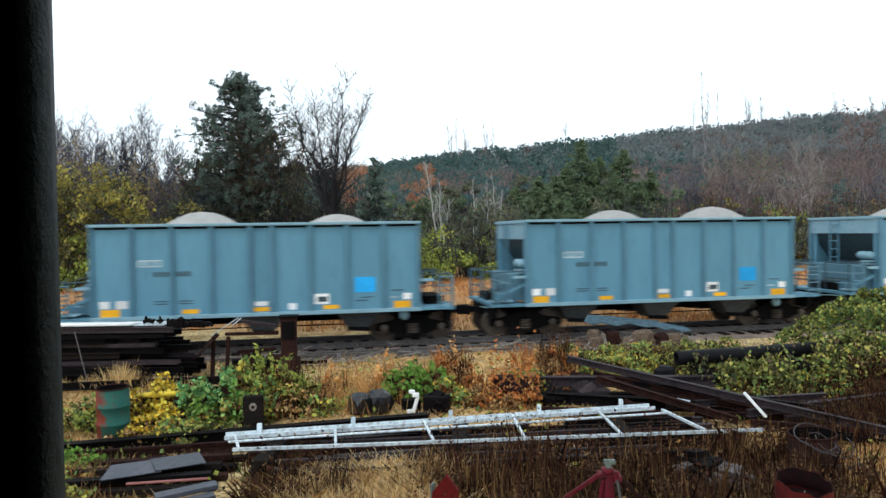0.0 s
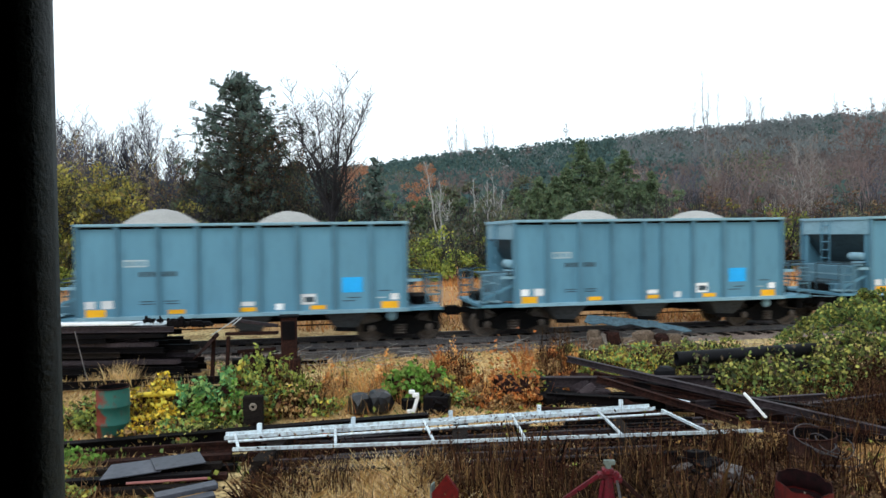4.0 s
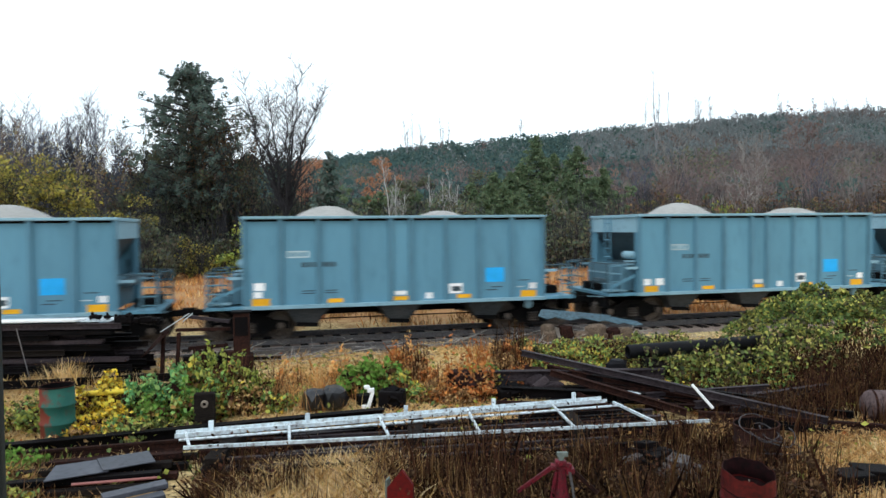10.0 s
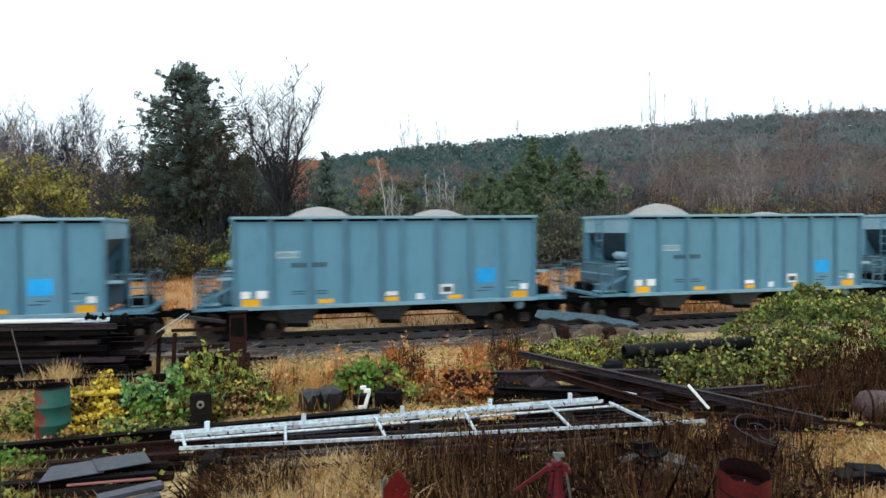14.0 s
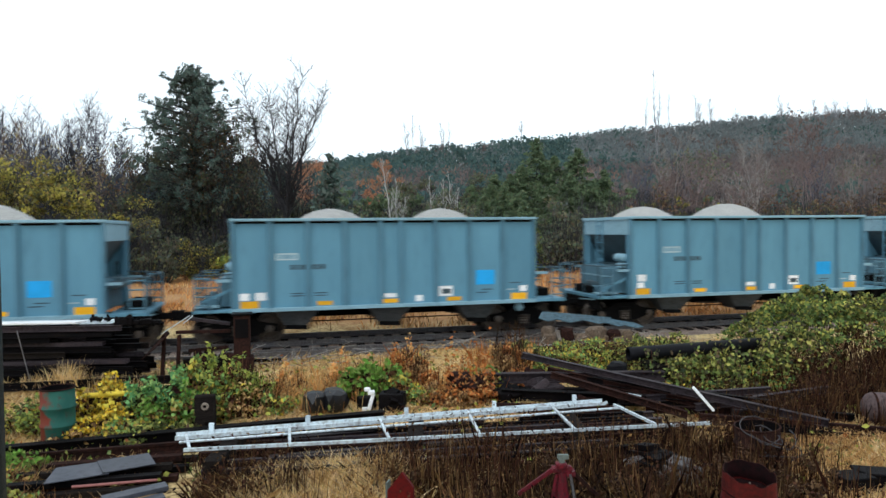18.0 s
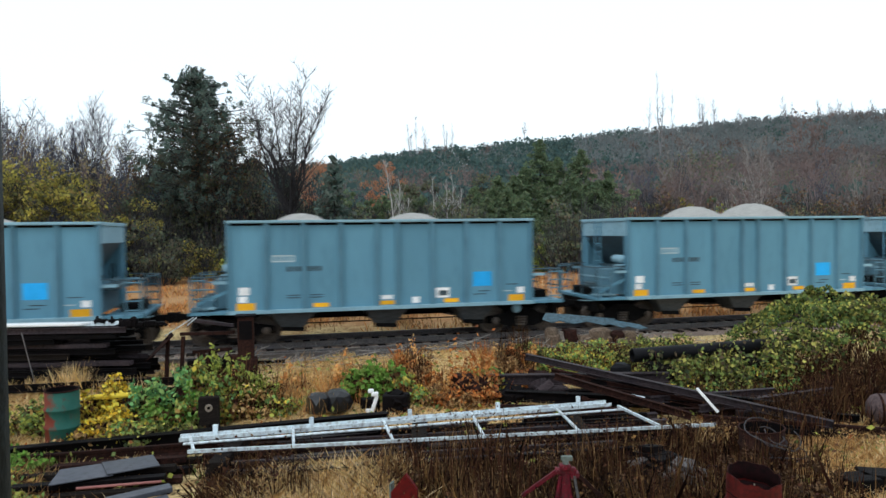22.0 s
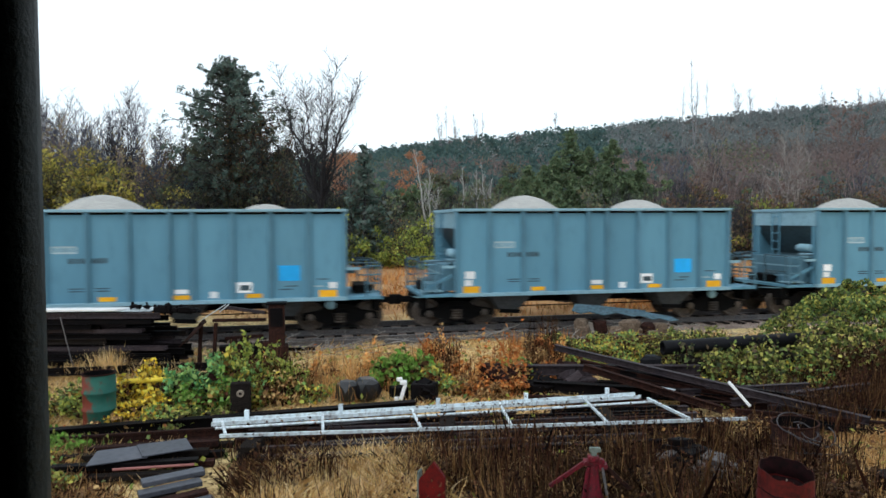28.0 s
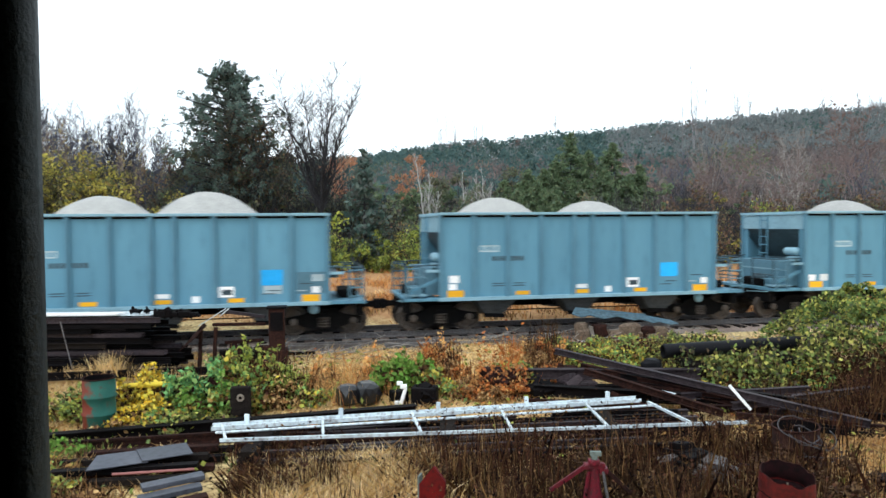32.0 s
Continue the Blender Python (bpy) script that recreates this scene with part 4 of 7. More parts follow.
def tubes(segs, sides=4):
    """Tapered limbs as open tubes: segs are rows of x y z x y z r r."""
    s = np.asarray(segs, float)
    p, q, r0, r1 = s[:, :3], s[:, 3:6], s[:, 6], s[:, 7]
    d = q - p
    d /= np.linalg.norm(d, axis=1)[:, None] + 1e-9
    ref = np.where(np.abs(d[:, 2:3]) > 0.9, [[1.0, 0, 0]], [[0, 0, 1.0]])
    u = np.cross(d, ref)
    u /= np.linalg.norm(u, axis=1)[:, None]
    v = np.cross(d, u)
    out = []
    for i in range(sides):
        a0, a1 = 2 * math.pi * i / sides, 2 * math.pi * (i + 1) / sides
        e0, e1 = u * math.cos(a0) + v * math.sin(a0), u * math.cos(a1) + v * math.sin(a1)
        out.append(np.stack([p + e0 * r0[:, None], p + e1 * r0[:, None], q + e1 * r1[:, None], q + e0 * r1[:, None]], 1))
    return np.concatenate(out)


def limbs(g, height, r, levels=5, spread=0.55, first=0.3, kids=(2, 4), up=0.35, thin=0.018):
    """Limbs of a tree that stands at the origin; returns the segments and the twig ends."""
    segs, ends = [], []

    def go(p, d, length, rad, lev):
        n = 3 if lev > 1 else 2
        for i in range(n):
            q = p + d * length / n
            r2 = max(thin * 0.8, rad * (1 - 0.3 / n))
            segs.append((*p, *q, rad, r2))
            p, rad = q, r2
            d = d + g.normal(size=3) * 0.10
            d[2] += 0.02
            d /= np.linalg.norm(d)
            if lev > 0 and i > 0 and g.random() < 0.6:
                branch(p, d, length, rad, lev)
        if lev > 0:
            for _ in range(int(g.integers(*kids))):
                branch(p, d, length, rad, lev)
        else:
            ends.append(p)

    def branch(p, d, length, rad, lev):
        e = d + g.normal(size=3) * spread
        e[2] += up * 0.5
        e /= np.linalg.norm(e)
        go(p, e, length * g.uniform(0.55, 0.8), max(thin, rad * g.uniform(0.45, 0.65)), lev - 1)

    go(np.zeros(3), np.array([g.normal() * 0.03, g.normal() * 0.03, 1.0]), height * first, r, levels)
    s = np.array(segs)
    k = height / s[:, 5].max()
    s[:, :6] *= k
    return s, np.array(ends) * k


def stand(name, x, y, label, category, group=""):
    return thing(name, pose(x, y, float(land(x, y)) - 0.05), label, category, group)


def bare_tree(x, y, h, seed, bark=None, levels=5, leaves=None, n=0, size=0.2, label="leafless grey autumn tree with fine twigs", r=None, spread=0.55, group="", first=0.3, thin=0.018):
    g = np.random.default_rng(seed)
    t = stand("tree", x, y, label, "tree", group)
    s, ends = limbs(g, h, r or h * 0.012, levels, spread, first, thin=thin)
    polys("trunk", tubes(s, 3), bark or BARK, t)
    if n:
        c = ends[g.integers(0, len(ends), n)] + g.normal(size=(n, 3)) * h * 0.035
        polys("crown", leaf_quads(g, c, size), leaves, t)
    return t


def spire_tree(x, y, h, seed, bark, label, stems=1, lean=0.0, r=0.12, side=0.16, start=0.35, n=26, group=""):
    """A slender tree: upright stems with short steep branches."""
    g = np.random.default_rng(seed)
    t = stand("tree", x, y, label, "tree", group)
    segs, fine_segs = [], []
    for k in range(stems):
        hk = h * (1 - 0.18 * k)
        dx = lean * (k - (stems - 1) / 2) + g.normal() * 0.01
        pts = [np.array([dx * hk * f ** 1.2 + g.normal() * 0.004 * h, g.normal() * 0.004 * h, hk * f]) for f in np.linspace(0, 1, 9)]
        for i, (p, q) in enumerate(zip(pts, pts[1:])):
            segs.append((*p, *q, r * (1 - i / 9), r * (1 - (i + 1) / 9) + 0.012))
        for i in range(n):
            f = start + (0.97 - start) * g.random()
            p = np.array([np.interp(f, np.linspace(0, 1, 9), [c[j] for c in pts]) for j in range(3)])
            a = g.uniform(0, 2 * math.pi)
            ln = h * side * (1.15 - f) * g.uniform(0.5, 1.2)
            q = p + np.array([math.cos(a) * ln * 0.6, math.sin(a) * ln * 0.6, ln])
            fine_segs.append((*p, *q, r * 0.28, r * 0.12))
            for _ in range(3):
                m = p + (q - p) * g.uniform(0.3, 0.9)
                e = m + np.array([g.normal() * 0.3, g.normal() * 0.3, 0.7]) * ln * 0.45
                fine_segs.append((*m, *e, r * 0.13, r * 0.06))
    polys("trunk", tubes(segs, 4), bark, t)
    polys("crown", tubes(fine_segs, 3), bark, t)
    return t


def vase_tree(x, y, h, seed, bark, label, width=0.42, fork=0.36, stems=7, twigs=11, r=0.2, fine=0.02, leaf=None, n=0, size=0.18, group="", twig=0.16, limb=0.42, flare=0.55):
    """A leafless tree: limbs rise from a fork and spread, with fine upright twigs."""
    g = np.random.default_rng(seed)
    t = stand("tree", x, y, label, "tree", group)
    zf = h * fork
    segs, fine_segs, tips = [(0, 0, 0, 0, 0, zf, r, r * 0.7)], [], []
    for k in range(stems):
        a = 2 * math.pi * (k + g.uniform(-0.3, 0.3)) / stems
        reach, top = h * width * g.uniform(0.5, 1.0) * 0.5, h * g.uniform(0.72, 0.98)
        if k == 0:
            reach, top = reach * 0.3, h
        p = np.array([0, 0, zf * g.uniform(0.75, 1.0)])
        rr = r * limb
        for i in range(1, 8):
            f = i / 7
            q = np.array([math.cos(a) * reach * f ** 0.8, math.sin(a) * reach * f ** 0.8, zf + (top - zf) * f]) + g.normal(size=3) * h * 0.010
            r2 = max(fine * 0.9, r * limb * (1 - f))
            segs.append((*p, *q, rr, r2))
            for _ in range(int(twigs * (0.18 + 0.5 * f) + g.random())):
                m = p + (q - p) * g.random()
                b = g.uniform(0, 2 * math.pi)
                ln = h * twig * (1.15 - 0.6 * f) * g.uniform(0.5, 1.2)
                e = m + np.array([math.cos(b) * flare, math.sin(b) * flare, g.uniform(0.45, 1.0)]) * ln
                fine_segs.append((*m, *e, max(fine, r2 * 0.45), fine * 0.7))
                for _ in range(3):
                    u = m + (e - m) * g.uniform(0.35, 1.0)
                    w = u + np.array([g.normal() * 0.4, g.normal() * 0.4, g.uniform(0.3, 0.9)]) * ln * 0.42
                    fine_segs.append((*u, *w, fine * 0.75, fine * 0.45))
                    tips.append(w)
            p, rr = q, r2
    polys("trunk", tubes(segs, 4), bark, t)
    polys("crown", tubes(fine_segs, 3), bark, t)
    if n:
        c = np.array(tips)[g.integers(0, len(tips), n)] + g.normal(size=(n, 3)) * 0.25
        polys("foliage", leaf_quads(g, c, size), leaf, t)
    return t


def streak_quads(g, pts, w, h):
    """Upright strokes, for leafless crowns seen from far off."""
    n = len(pts)
    a = g.uniform(0, math.pi, n)
    s = g.uniform(0.6, 1.4, n)[:, None]
    b = np.stack([np.cos(a), np.sin(a), g.normal(size=n) * 0.2], 1) * w / 2 * s
    u = np.stack([g.normal(size=n) * 0.25, g.normal(size=n) * 0.25, np.ones(n)], 1) * h / 2 * s
    return np.stack([pts - u, pts + b, pts + u, pts - b], 1)


def clump_points(g, n, centre, radius, shell=0.55):
    d = rand_dirs(g, n)
    return np.asarray(centre) + d * np.asarray(radius) * (shell + (1 - shell) * g.random(n) ** 0.6)[:, None]


def leafy_tree(x, y, h, w, seed, leaf, n, size, label, bark=None, clumps=26, low=0.25, group=""):
    g = np.random.default_rng(seed)
    t = stand("tree", x, y, label, "tree", group)
    s, ends = limbs(g, h * 0.92, h * 0.016, 4, 0.6)
    polys("trunk", tubes(s), bark or BARK, t)
    pts = []
    for i in range(clumps):
        a, f = g.uniform(0, 2 * math.pi), g.random()
        z = h * (low + (0.95 - low) * f)
        rr = w * 0.5 * math.sqrt(max(0.05, 1 - (2 * f - 0.9) ** 2 * 0.8)) * g.uniform(0.3, 1.0)
        pts.append(clump_points(g, n // clumps, (rr * math.cos(a), rr * math.sin(a), z), w * g.uniform(0.06, 0.17) * np.array([1, 1, 0.75]), 0.2))
    polys("crown", leaf_quads(g, np.concatenate(pts), size), leaf, t)
    return t


def conifer(x, y, h, w, seed, leaf, label, tiers=22, per=140, size=0.3, ragged=0.35, low=0.08, group=""):
    """A conifer: whorls of boughs that droop and turn up at the tip, with sprays of needles and gaps between them."""
    g = np.random.default_rng(seed)
    t = stand("tree", x, y, label, "conifer", group)
    segs, pts = [(0, 0, 0, 0, 0, h * 0.97, h * 0.016, 0.02)], []
    for i in range(tiers):
        f = i / (tiers - 1)
        z = h * (low + (0.97 - low) * f)
        for b in range(int(g.integers(4, 7))):
            a = g.uniform(0, 2 * math.pi)
            ln = w * 0.5 * ((1 - f) ** 0.7 * 0.95 + 0.05) * g.uniform(1 - ragged, 1 + ragged * 0.5)
            e = np.array([ln * math.cos(a), ln * math.sin(a), z + ln * g.uniform(-0.30, 0.10)])
            segs.append((0, 0, z, *e, 0.05, 0.015))
            m = max(12, int(per / 4 * (ln / w + 0.25)))
            u = g.uniform(0.2, 1.08, m)[:, None]
            side = np.array([-math.sin(a), math.cos(a), 0.0])
            p = np.array([0, 0, z]) * (1 - u) + e * u + side * (g.normal(size=(m, 1)) * 0.22 * ln * (1.15 - u)) + g.normal(size=(m, 3)) * np.array([0.12, 0.12, 0.10])
            p[:, 2] -= np.abs(g.normal(size=m)) * 0.10 * ln
            pts.append(p)
    polys("trunk", tubes(segs, 5), BARK, t)
    polys("crown", leaf_quads(g, np.concatenate(pts), size, 2.0, 0.3), leaf, t)
    return t


def tall_pine(x, y, h, seed):
    """The old pine above the line: open boughs that end in round tufts of needles, dead twigs and caught leaves within."""
    g = np.random.default_rng(seed)
    t = stand("tree", x, y, "tall dark green pine with open uneven boughs", "pine tree")
    segs = [(0, 0, 0, 0.1, 0, h * 0.5, 0.30, 0.2), (0.1, 0, h * 0.5, 0.0, 0, h * 0.97, 0.2, 0.05)]
    tufts, inner, dead = [], [], []
    for i in range(92):
        f = 0.34 + 0.65 * (i / 91) ** 0.95
        reach = float(np.interp(f, [0.34, 0.45, 0.60, 0.78, 0.82, 0.92, 0.97, 1.0], [3.2, 4.7, 5.2, 5.0, 2.9, 2.4, 1.5, 0.3])) * g.uniform(0.62, 1.06)
        a = i * 2.4 + g.uniform(-0.5, 0.5)
        z = h * (f - 0.05)
        e = np.array([reach * math.cos(a), reach * math.sin(a), z + reach * g.uniform(0.10, 0.42) * (1.25 - f)])
        mid = np.array([e[0] * 0.5, e[1] * 0.5, z + reach * 0.08])
        segs += [(0, 0, z - 0.2, *mid, 0.08, 0.05), (*mid, *e, 0.05, 0.02)]
        for c in range(7 if f < 0.78 else 6):
            o = mid + (e - mid) * g.uniform(-0.15, 1.0)
            q = o + g.normal(size=3) * np.array([0.52, 0.52, 0.34]) * (0.35 + 0.16 * reach) + [0, 0, 0.12]
            segs.append((*o, *q, 0.022, 0.012))
            tufts.append(clump_points(g, 40, q, g.uniform(0.20, 0.40) * np.array([1, 1, 0.85]), 0.05))
        for c in range(8 if f < 0.78 else 4):
            o = mid * g.uniform(0.05, 1.1)
            o[2] = z + g.uniform(-0.3, 0.5)
            q = o + g.normal(size=3) * np.array([0.6, 0.6, 0.4]) * min(1.0, 0.25 + 0.16 * reach)
            segs.append((*o, *q, 0.02, 0.008))
            inner.append(clump_points(g, 34, q, np.array([0.6, 0.6, 0.5]) * min(1.0, 0.3 + 0.16 * reach), 0.0))
            if f < 0.8:
                dead.append(q + [0.5, 0, 0] + g.normal(size=(8, 3)) * np.array([0.6, 0.4, 0.4]))
    polys("trunk", tubes(segs, 4), BARK, t)
    polys("crown", leaf_quads(g, np.concatenate(tufts), 0.082, 3.0), PINE, t)
    polys("inner_needles", leaf_quads(g, np.concatenate(inner), 0.08, 2.6), PINE_OLD, t, "older grey-olive needles near the trunk")
    polys("caught_leaves", leaf_quads(g, np.concatenate(dead), 0.10, 1.3), RUSSET, t, "russet leaves caught in the boughs")
    return t


def shrub(name, x, y, w, h, seed, leaf, n, size, label, twig=None, twigs=60, group="", deep=None, flat=0.0, lift=0.15, clumps=14, inner=0):
    """A bush of many stems and leaf clumps with gaps."""
    g = np.random.default_rng(seed)
    t = stand(name, x, y, label, "bush", group)
    deep = deep or w
    a = g.uniform(0, 2 * math.pi, twigs)
    rr = np.sqrt(g.random(twigs))
    base = np.stack([np.cos(a) * rr * w * 0.22, np.sin(a) * rr * deep * 0.22, np.zeros(twigs)], 1)
    top = np.stack([np.cos(a) * rr * w * 0.52, np.sin(a) * rr * deep * 0.52, h * (1 - 0.55 * rr ** 2) * g.uniform(0.65, 1.08, twigs)], 1)
    mid = (base + top) / 2 + g.normal(size=(twigs, 3)) * 0.04 * h
    r = 0.004 * h + 0.004
    seg = np.concatenate([np.c_[base, mid, np.full(twigs, r), np.full(twigs, r * 0.8)], np.c_[mid, top, np.full(twigs, r * 0.8), np.full(twigs, r * 0.4)]])
    fork = mid + (top - mid) * g.random((twigs, 1))
    tip = fork + (rand_dirs(g, twigs) * 0.5 + [0, 0, 0.5]) * h * 0.22
    seg = np.concatenate([seg, np.c_[fork, tip, np.full(twigs, r * 0.5), np.full(twigs, r * 0.3)]])
    tagged(polys("brushwood", tubes(seg, 3), twig or BARK, t), kind="stuff")
    if n:
        pts = []
        for i in range(clumps):
            j = (i * 7) % twigs
            u = g.uniform(lift, 1.0)
            c = base[j] + (top[j] - base[j]) * u
            pts.append(clump_points(g, n // clumps, c, np.array([w, deep, h]) * g.uniform(0.07, 0.20), 0.1))
        p = np.concatenate(pts)
        p[:, 2] = np.abs(p[:, 2]) + 0.02
        polys("foliage", leaf_quads(g, p, size), leaf, t)
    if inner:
        # Dark brown leaves stand in for the shade between the outer leaves.
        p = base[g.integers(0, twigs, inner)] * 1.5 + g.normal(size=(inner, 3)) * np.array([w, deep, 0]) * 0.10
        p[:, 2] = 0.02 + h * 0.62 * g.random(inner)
        polys("dead_leaves", leaf_quads(g, p, size * 1.1), WEED, t, "brown leaves filling the bush with painted shade")
    return t


def blades(name, x0, x1, y0, y1, n, h, width, material, seed, label, lean=0.35, keep=None, clump=0.0, kind="stuff", category="grass"):
    """Many separate blades of grass or dry stalks."""
    g = np.random.default_rng(seed)
    x, y = g.uniform(x0, x1, n), g.uniform(y0, y1, n)
    if clump:
        k = max(4, n // 45)
        cx, cy = g.uniform(x0, x1, k), g.uniform(y0, y1, k)
        j = g.integers(0, k, n)
        x, y = cx[j] + g.normal(size=n) * clump, cy[j] + g.normal(size=n) * clump
    ok = np.abs(off_track(x, y)) > 1.35
    if keep is not None:
        ok &= keep(x, y)
    x, y = x[ok], y[ok]
    n = len(x)
    hh = h * g.uniform(0.35, 1.15, n)
    a = g.uniform(0, 2 * math.pi, n)
    ln = hh * lean * g.random(n)
    b = np.stack([x, y, land(x, y) - 0.02], 1)
    side = np.stack([np.cos(a), np.sin(a), np.zeros(n)], 1) * width / 2
    c = a + g.uniform(0.6, 2.5, n)
    tip = b + np.stack([np.cos(c) * ln, np.sin(c) * ln, hh], 1)
    mid = b + (tip - b) * 0.55 - np.stack([np.cos(c) * ln, np.sin(c) * ln, np.zeros(n)], 1) * 0.15
    v = np.stack([b - side, b + side, mid + side * 0.8, tip, mid - side * 0.8], 1)
    return tagged(polys(name, v, material), label, category, kind=kind)


# ---- trees behind the line ----
tall_pine(-18.8, 56, 16.9, 11)
vase_tree(-11.1, 54, 15.2, 319, BARK, "tall leafless tree with a wide dark crown of twigs", 0.54, 0.34, 9, 24, 0.27, 0.0145, DARK_LEAF, 500, 0.07, twig=0.14, limb=0.50, flare=0.75)
for x, h, s in ((-15.4, 12.6, 25), (-14.2, 11.4, 26), (-22.6, 11.0, 27), (-16.6, 13.2, 28), (-12.8, 9.8, 29), (-23.8, 9.4, 312)):
    vase_tree(x, 55.5, h, s, BARK, "thin leafless tree among the boughs of a pine", 0.46, 0.3, 6, 8, 0.07, 0.010, (RUSSET, DARK_LEAF)[s % 2], 700, 0.12, "bare trees by the pine")
bare_tree(-13.2, 55, 10.5, 24, BARK, 5, None, 0, 0.2, "slanting leafless tree beside the pine", 0.08, 0.5, thin=0.010)
conifer(-7.6, 53, 9.2, 4.6, 31, PINE, "small dark cedar at the wood's edge", 18, 170, 0.24, group="conifers")
leafy_tree(-16.5, 57, 11.5, 9, 32, DARK_LEAF, 7200, 0.17, "dense dark-leaved tree in autumn", clumps=34, low=0.05)
leafy_tree(-21.8, 58, 10.0, 8, 33, DARK_LEAF, 6000, 0.17, "dense dark-leaved tree in autumn", clumps=30, low=0.05)
leafy_tree(-26.2, 47, 8.6, 8.0, 34, YELLOW_LEAF, 6200, 0.165, "yellow-leaved maple beside the line", clumps=70, low=0.06)
leafy_tree(-31.5, 49, 9.0, 8.5, 35, YELLOW_LEAF, 6200, 0.165, "yellow-leaved maple beside the line", clumps=70, low=0.06)
leafy_tree(-24.2, 46, 6.8, 6.5, 37, YELLOW_LEAF, 4600, 0.165, "yellow-leaved maple beside the line", clumps=60, low=0.06)
leafy_tree(-29.0, 45, 7.6, 7.0, 38, YELLOW_LEAF, 5400, 0.165, "yellow-leaved maple beside the line", clumps=60, low=0.06)
leafy_tree(-22.0, 52, 6.4, 5.5, 36, YELLOW_LEAF, 1900, 0.12, "half-bare sapling with yellow leaves", clumps=20, low=0.15)
for i, (x, h) in enumerate(((-49.5, 14.6), (-48.2, 15.2), (-47.0, 14.0), (-45.6, 15.4), (-44.4, 14.4), (-43.0, 14.8), (-41.9, 15.4), (-40.8, 14.2), (-39.6, 15.2), (-38.6, 15.9), (-37.9, 15.0), (-36.9, 14.4), (-35.9, 13.6), (-34.9, 12.8), (-33.0, 13.4), (-31.6, 15.8), (-31.0, 15.4), (-30.2, 13.0), (-29.0, 11.6), (-27.4, 11.2), (-46.4, 12.6), (-42.6, 12.4), (-38.0, 12.0), (-34.0, 11.6), (-26.0, 11.0), (-50.8, 14.6), (-52.4, 15.0))):
    g = random.Random(400 + i)
    vase_tree(x + g.uniform(-0.3, 0.3), 66 + g.uniform(-2, 3), h - 0.4, 500 + i, BARK_BLUE if i % 4 else BARK, "slender leafless woodland tree with purple-grey twigs", 0.38, 0.2, 7, 18, 0.10, 0.0175, group="bare trees behind the line")
for i, (x, h, w) in enumerate(((-36.4, 12.6, 0.5), (-34.6, 12.2, 0.55), (-43.0, 11.6, 0.5), (-32.8, 11.4, 0.5), (-39.5, 12.2, 0.5), (-31.0, 11.0, 0.5), (-29.2, 10.2, 0.5), (-41.4, 12.0, 0.5), (-45.5, 11.8, 0.5), (-27.6, 10.0, 0.5), (-37.8, 11.6, 0.5))):
    vase_tree(x, 62, h, 540 + i, (BARK_RED, BARK_BLUE)[i % 2], "half-bare tree with pale yellow leaves", w, 0.22, 7, 14, 0.10, 0.016, PALE_LEAF, (1100, 500)[i % 2], 0.11, "half-bare trees behind the line")
# birch, orange maple and the conifers in the middle
for dx, h, s, st in ((0, 10.8, 41, 3), (3.4, 9.0, 42, 1), (4.8, 8.8, 43, 1), (6.0, 9.6, 46, 2)):
    spire_tree(-3.7 + dx, 72 + dx * 0.3, h, s, BARK_BIRCH, "slim leafless white-barked birch tree", st, 0.13, 0.09 if dx else 0.11, 0.26, 0.35, 20, "birches")
leafy_tree(-7.0, 96, 13.4, 6.5, 44, ORANGE_TREE, 1700, 0.18, "orange-leaved maple half bare", clumps=34, low=0.5)
leafy_tree(-16.0, 94, 13.2, 8.5, 45, ORANGE_TREE, 1700, 0.18, "orange-leaved maple half bare", clumps=34, low=0.5)
for x, y, h, w, s in ((12.6, 85, 14.6, 9.5, 51), (17.6, 86, 13.4, 9.5, 52), (8.8, 80, 9.8, 7.6, 53), (4.6, 84, 8.8, 6.4, 54), (15.6, 80, 9.6, 7.4, 55), (1.5, 88, 8.6, 6.4, 57), (20.4, 84, 10.4, 7.6, 60), (10.6, 84, 11.2, 7.6, 613), (15.0, 87, 12.6, 9.0, 614), (13.6, 80, 8.6, 7.5, 615), (18.4, 81, 9.0, 7.0, 618), (6.8, 82, 8.6, 6.5, 619), (7.8, 88, 10.4, 8.0, 620)):
    conifer(x, y, h, w, s, CEDAR, "green conifer at the foot of the hill", 30, 460, 0.19, 0.6, group="conifers")
for x, y, h, w, s in ((-1.5, 80, 9.5, 6, 61), (2.5, 76, 8.0, 5.5, 62), (-3.5, 88, 10, 6, 63), (6, 92, 11, 7, 64)):
    leafy_tree(x, y, h, w, s, DARK_LEAF, 4600, 0.18, "half-bare tree in dull autumn leaf", clumps=34, low=0.08)
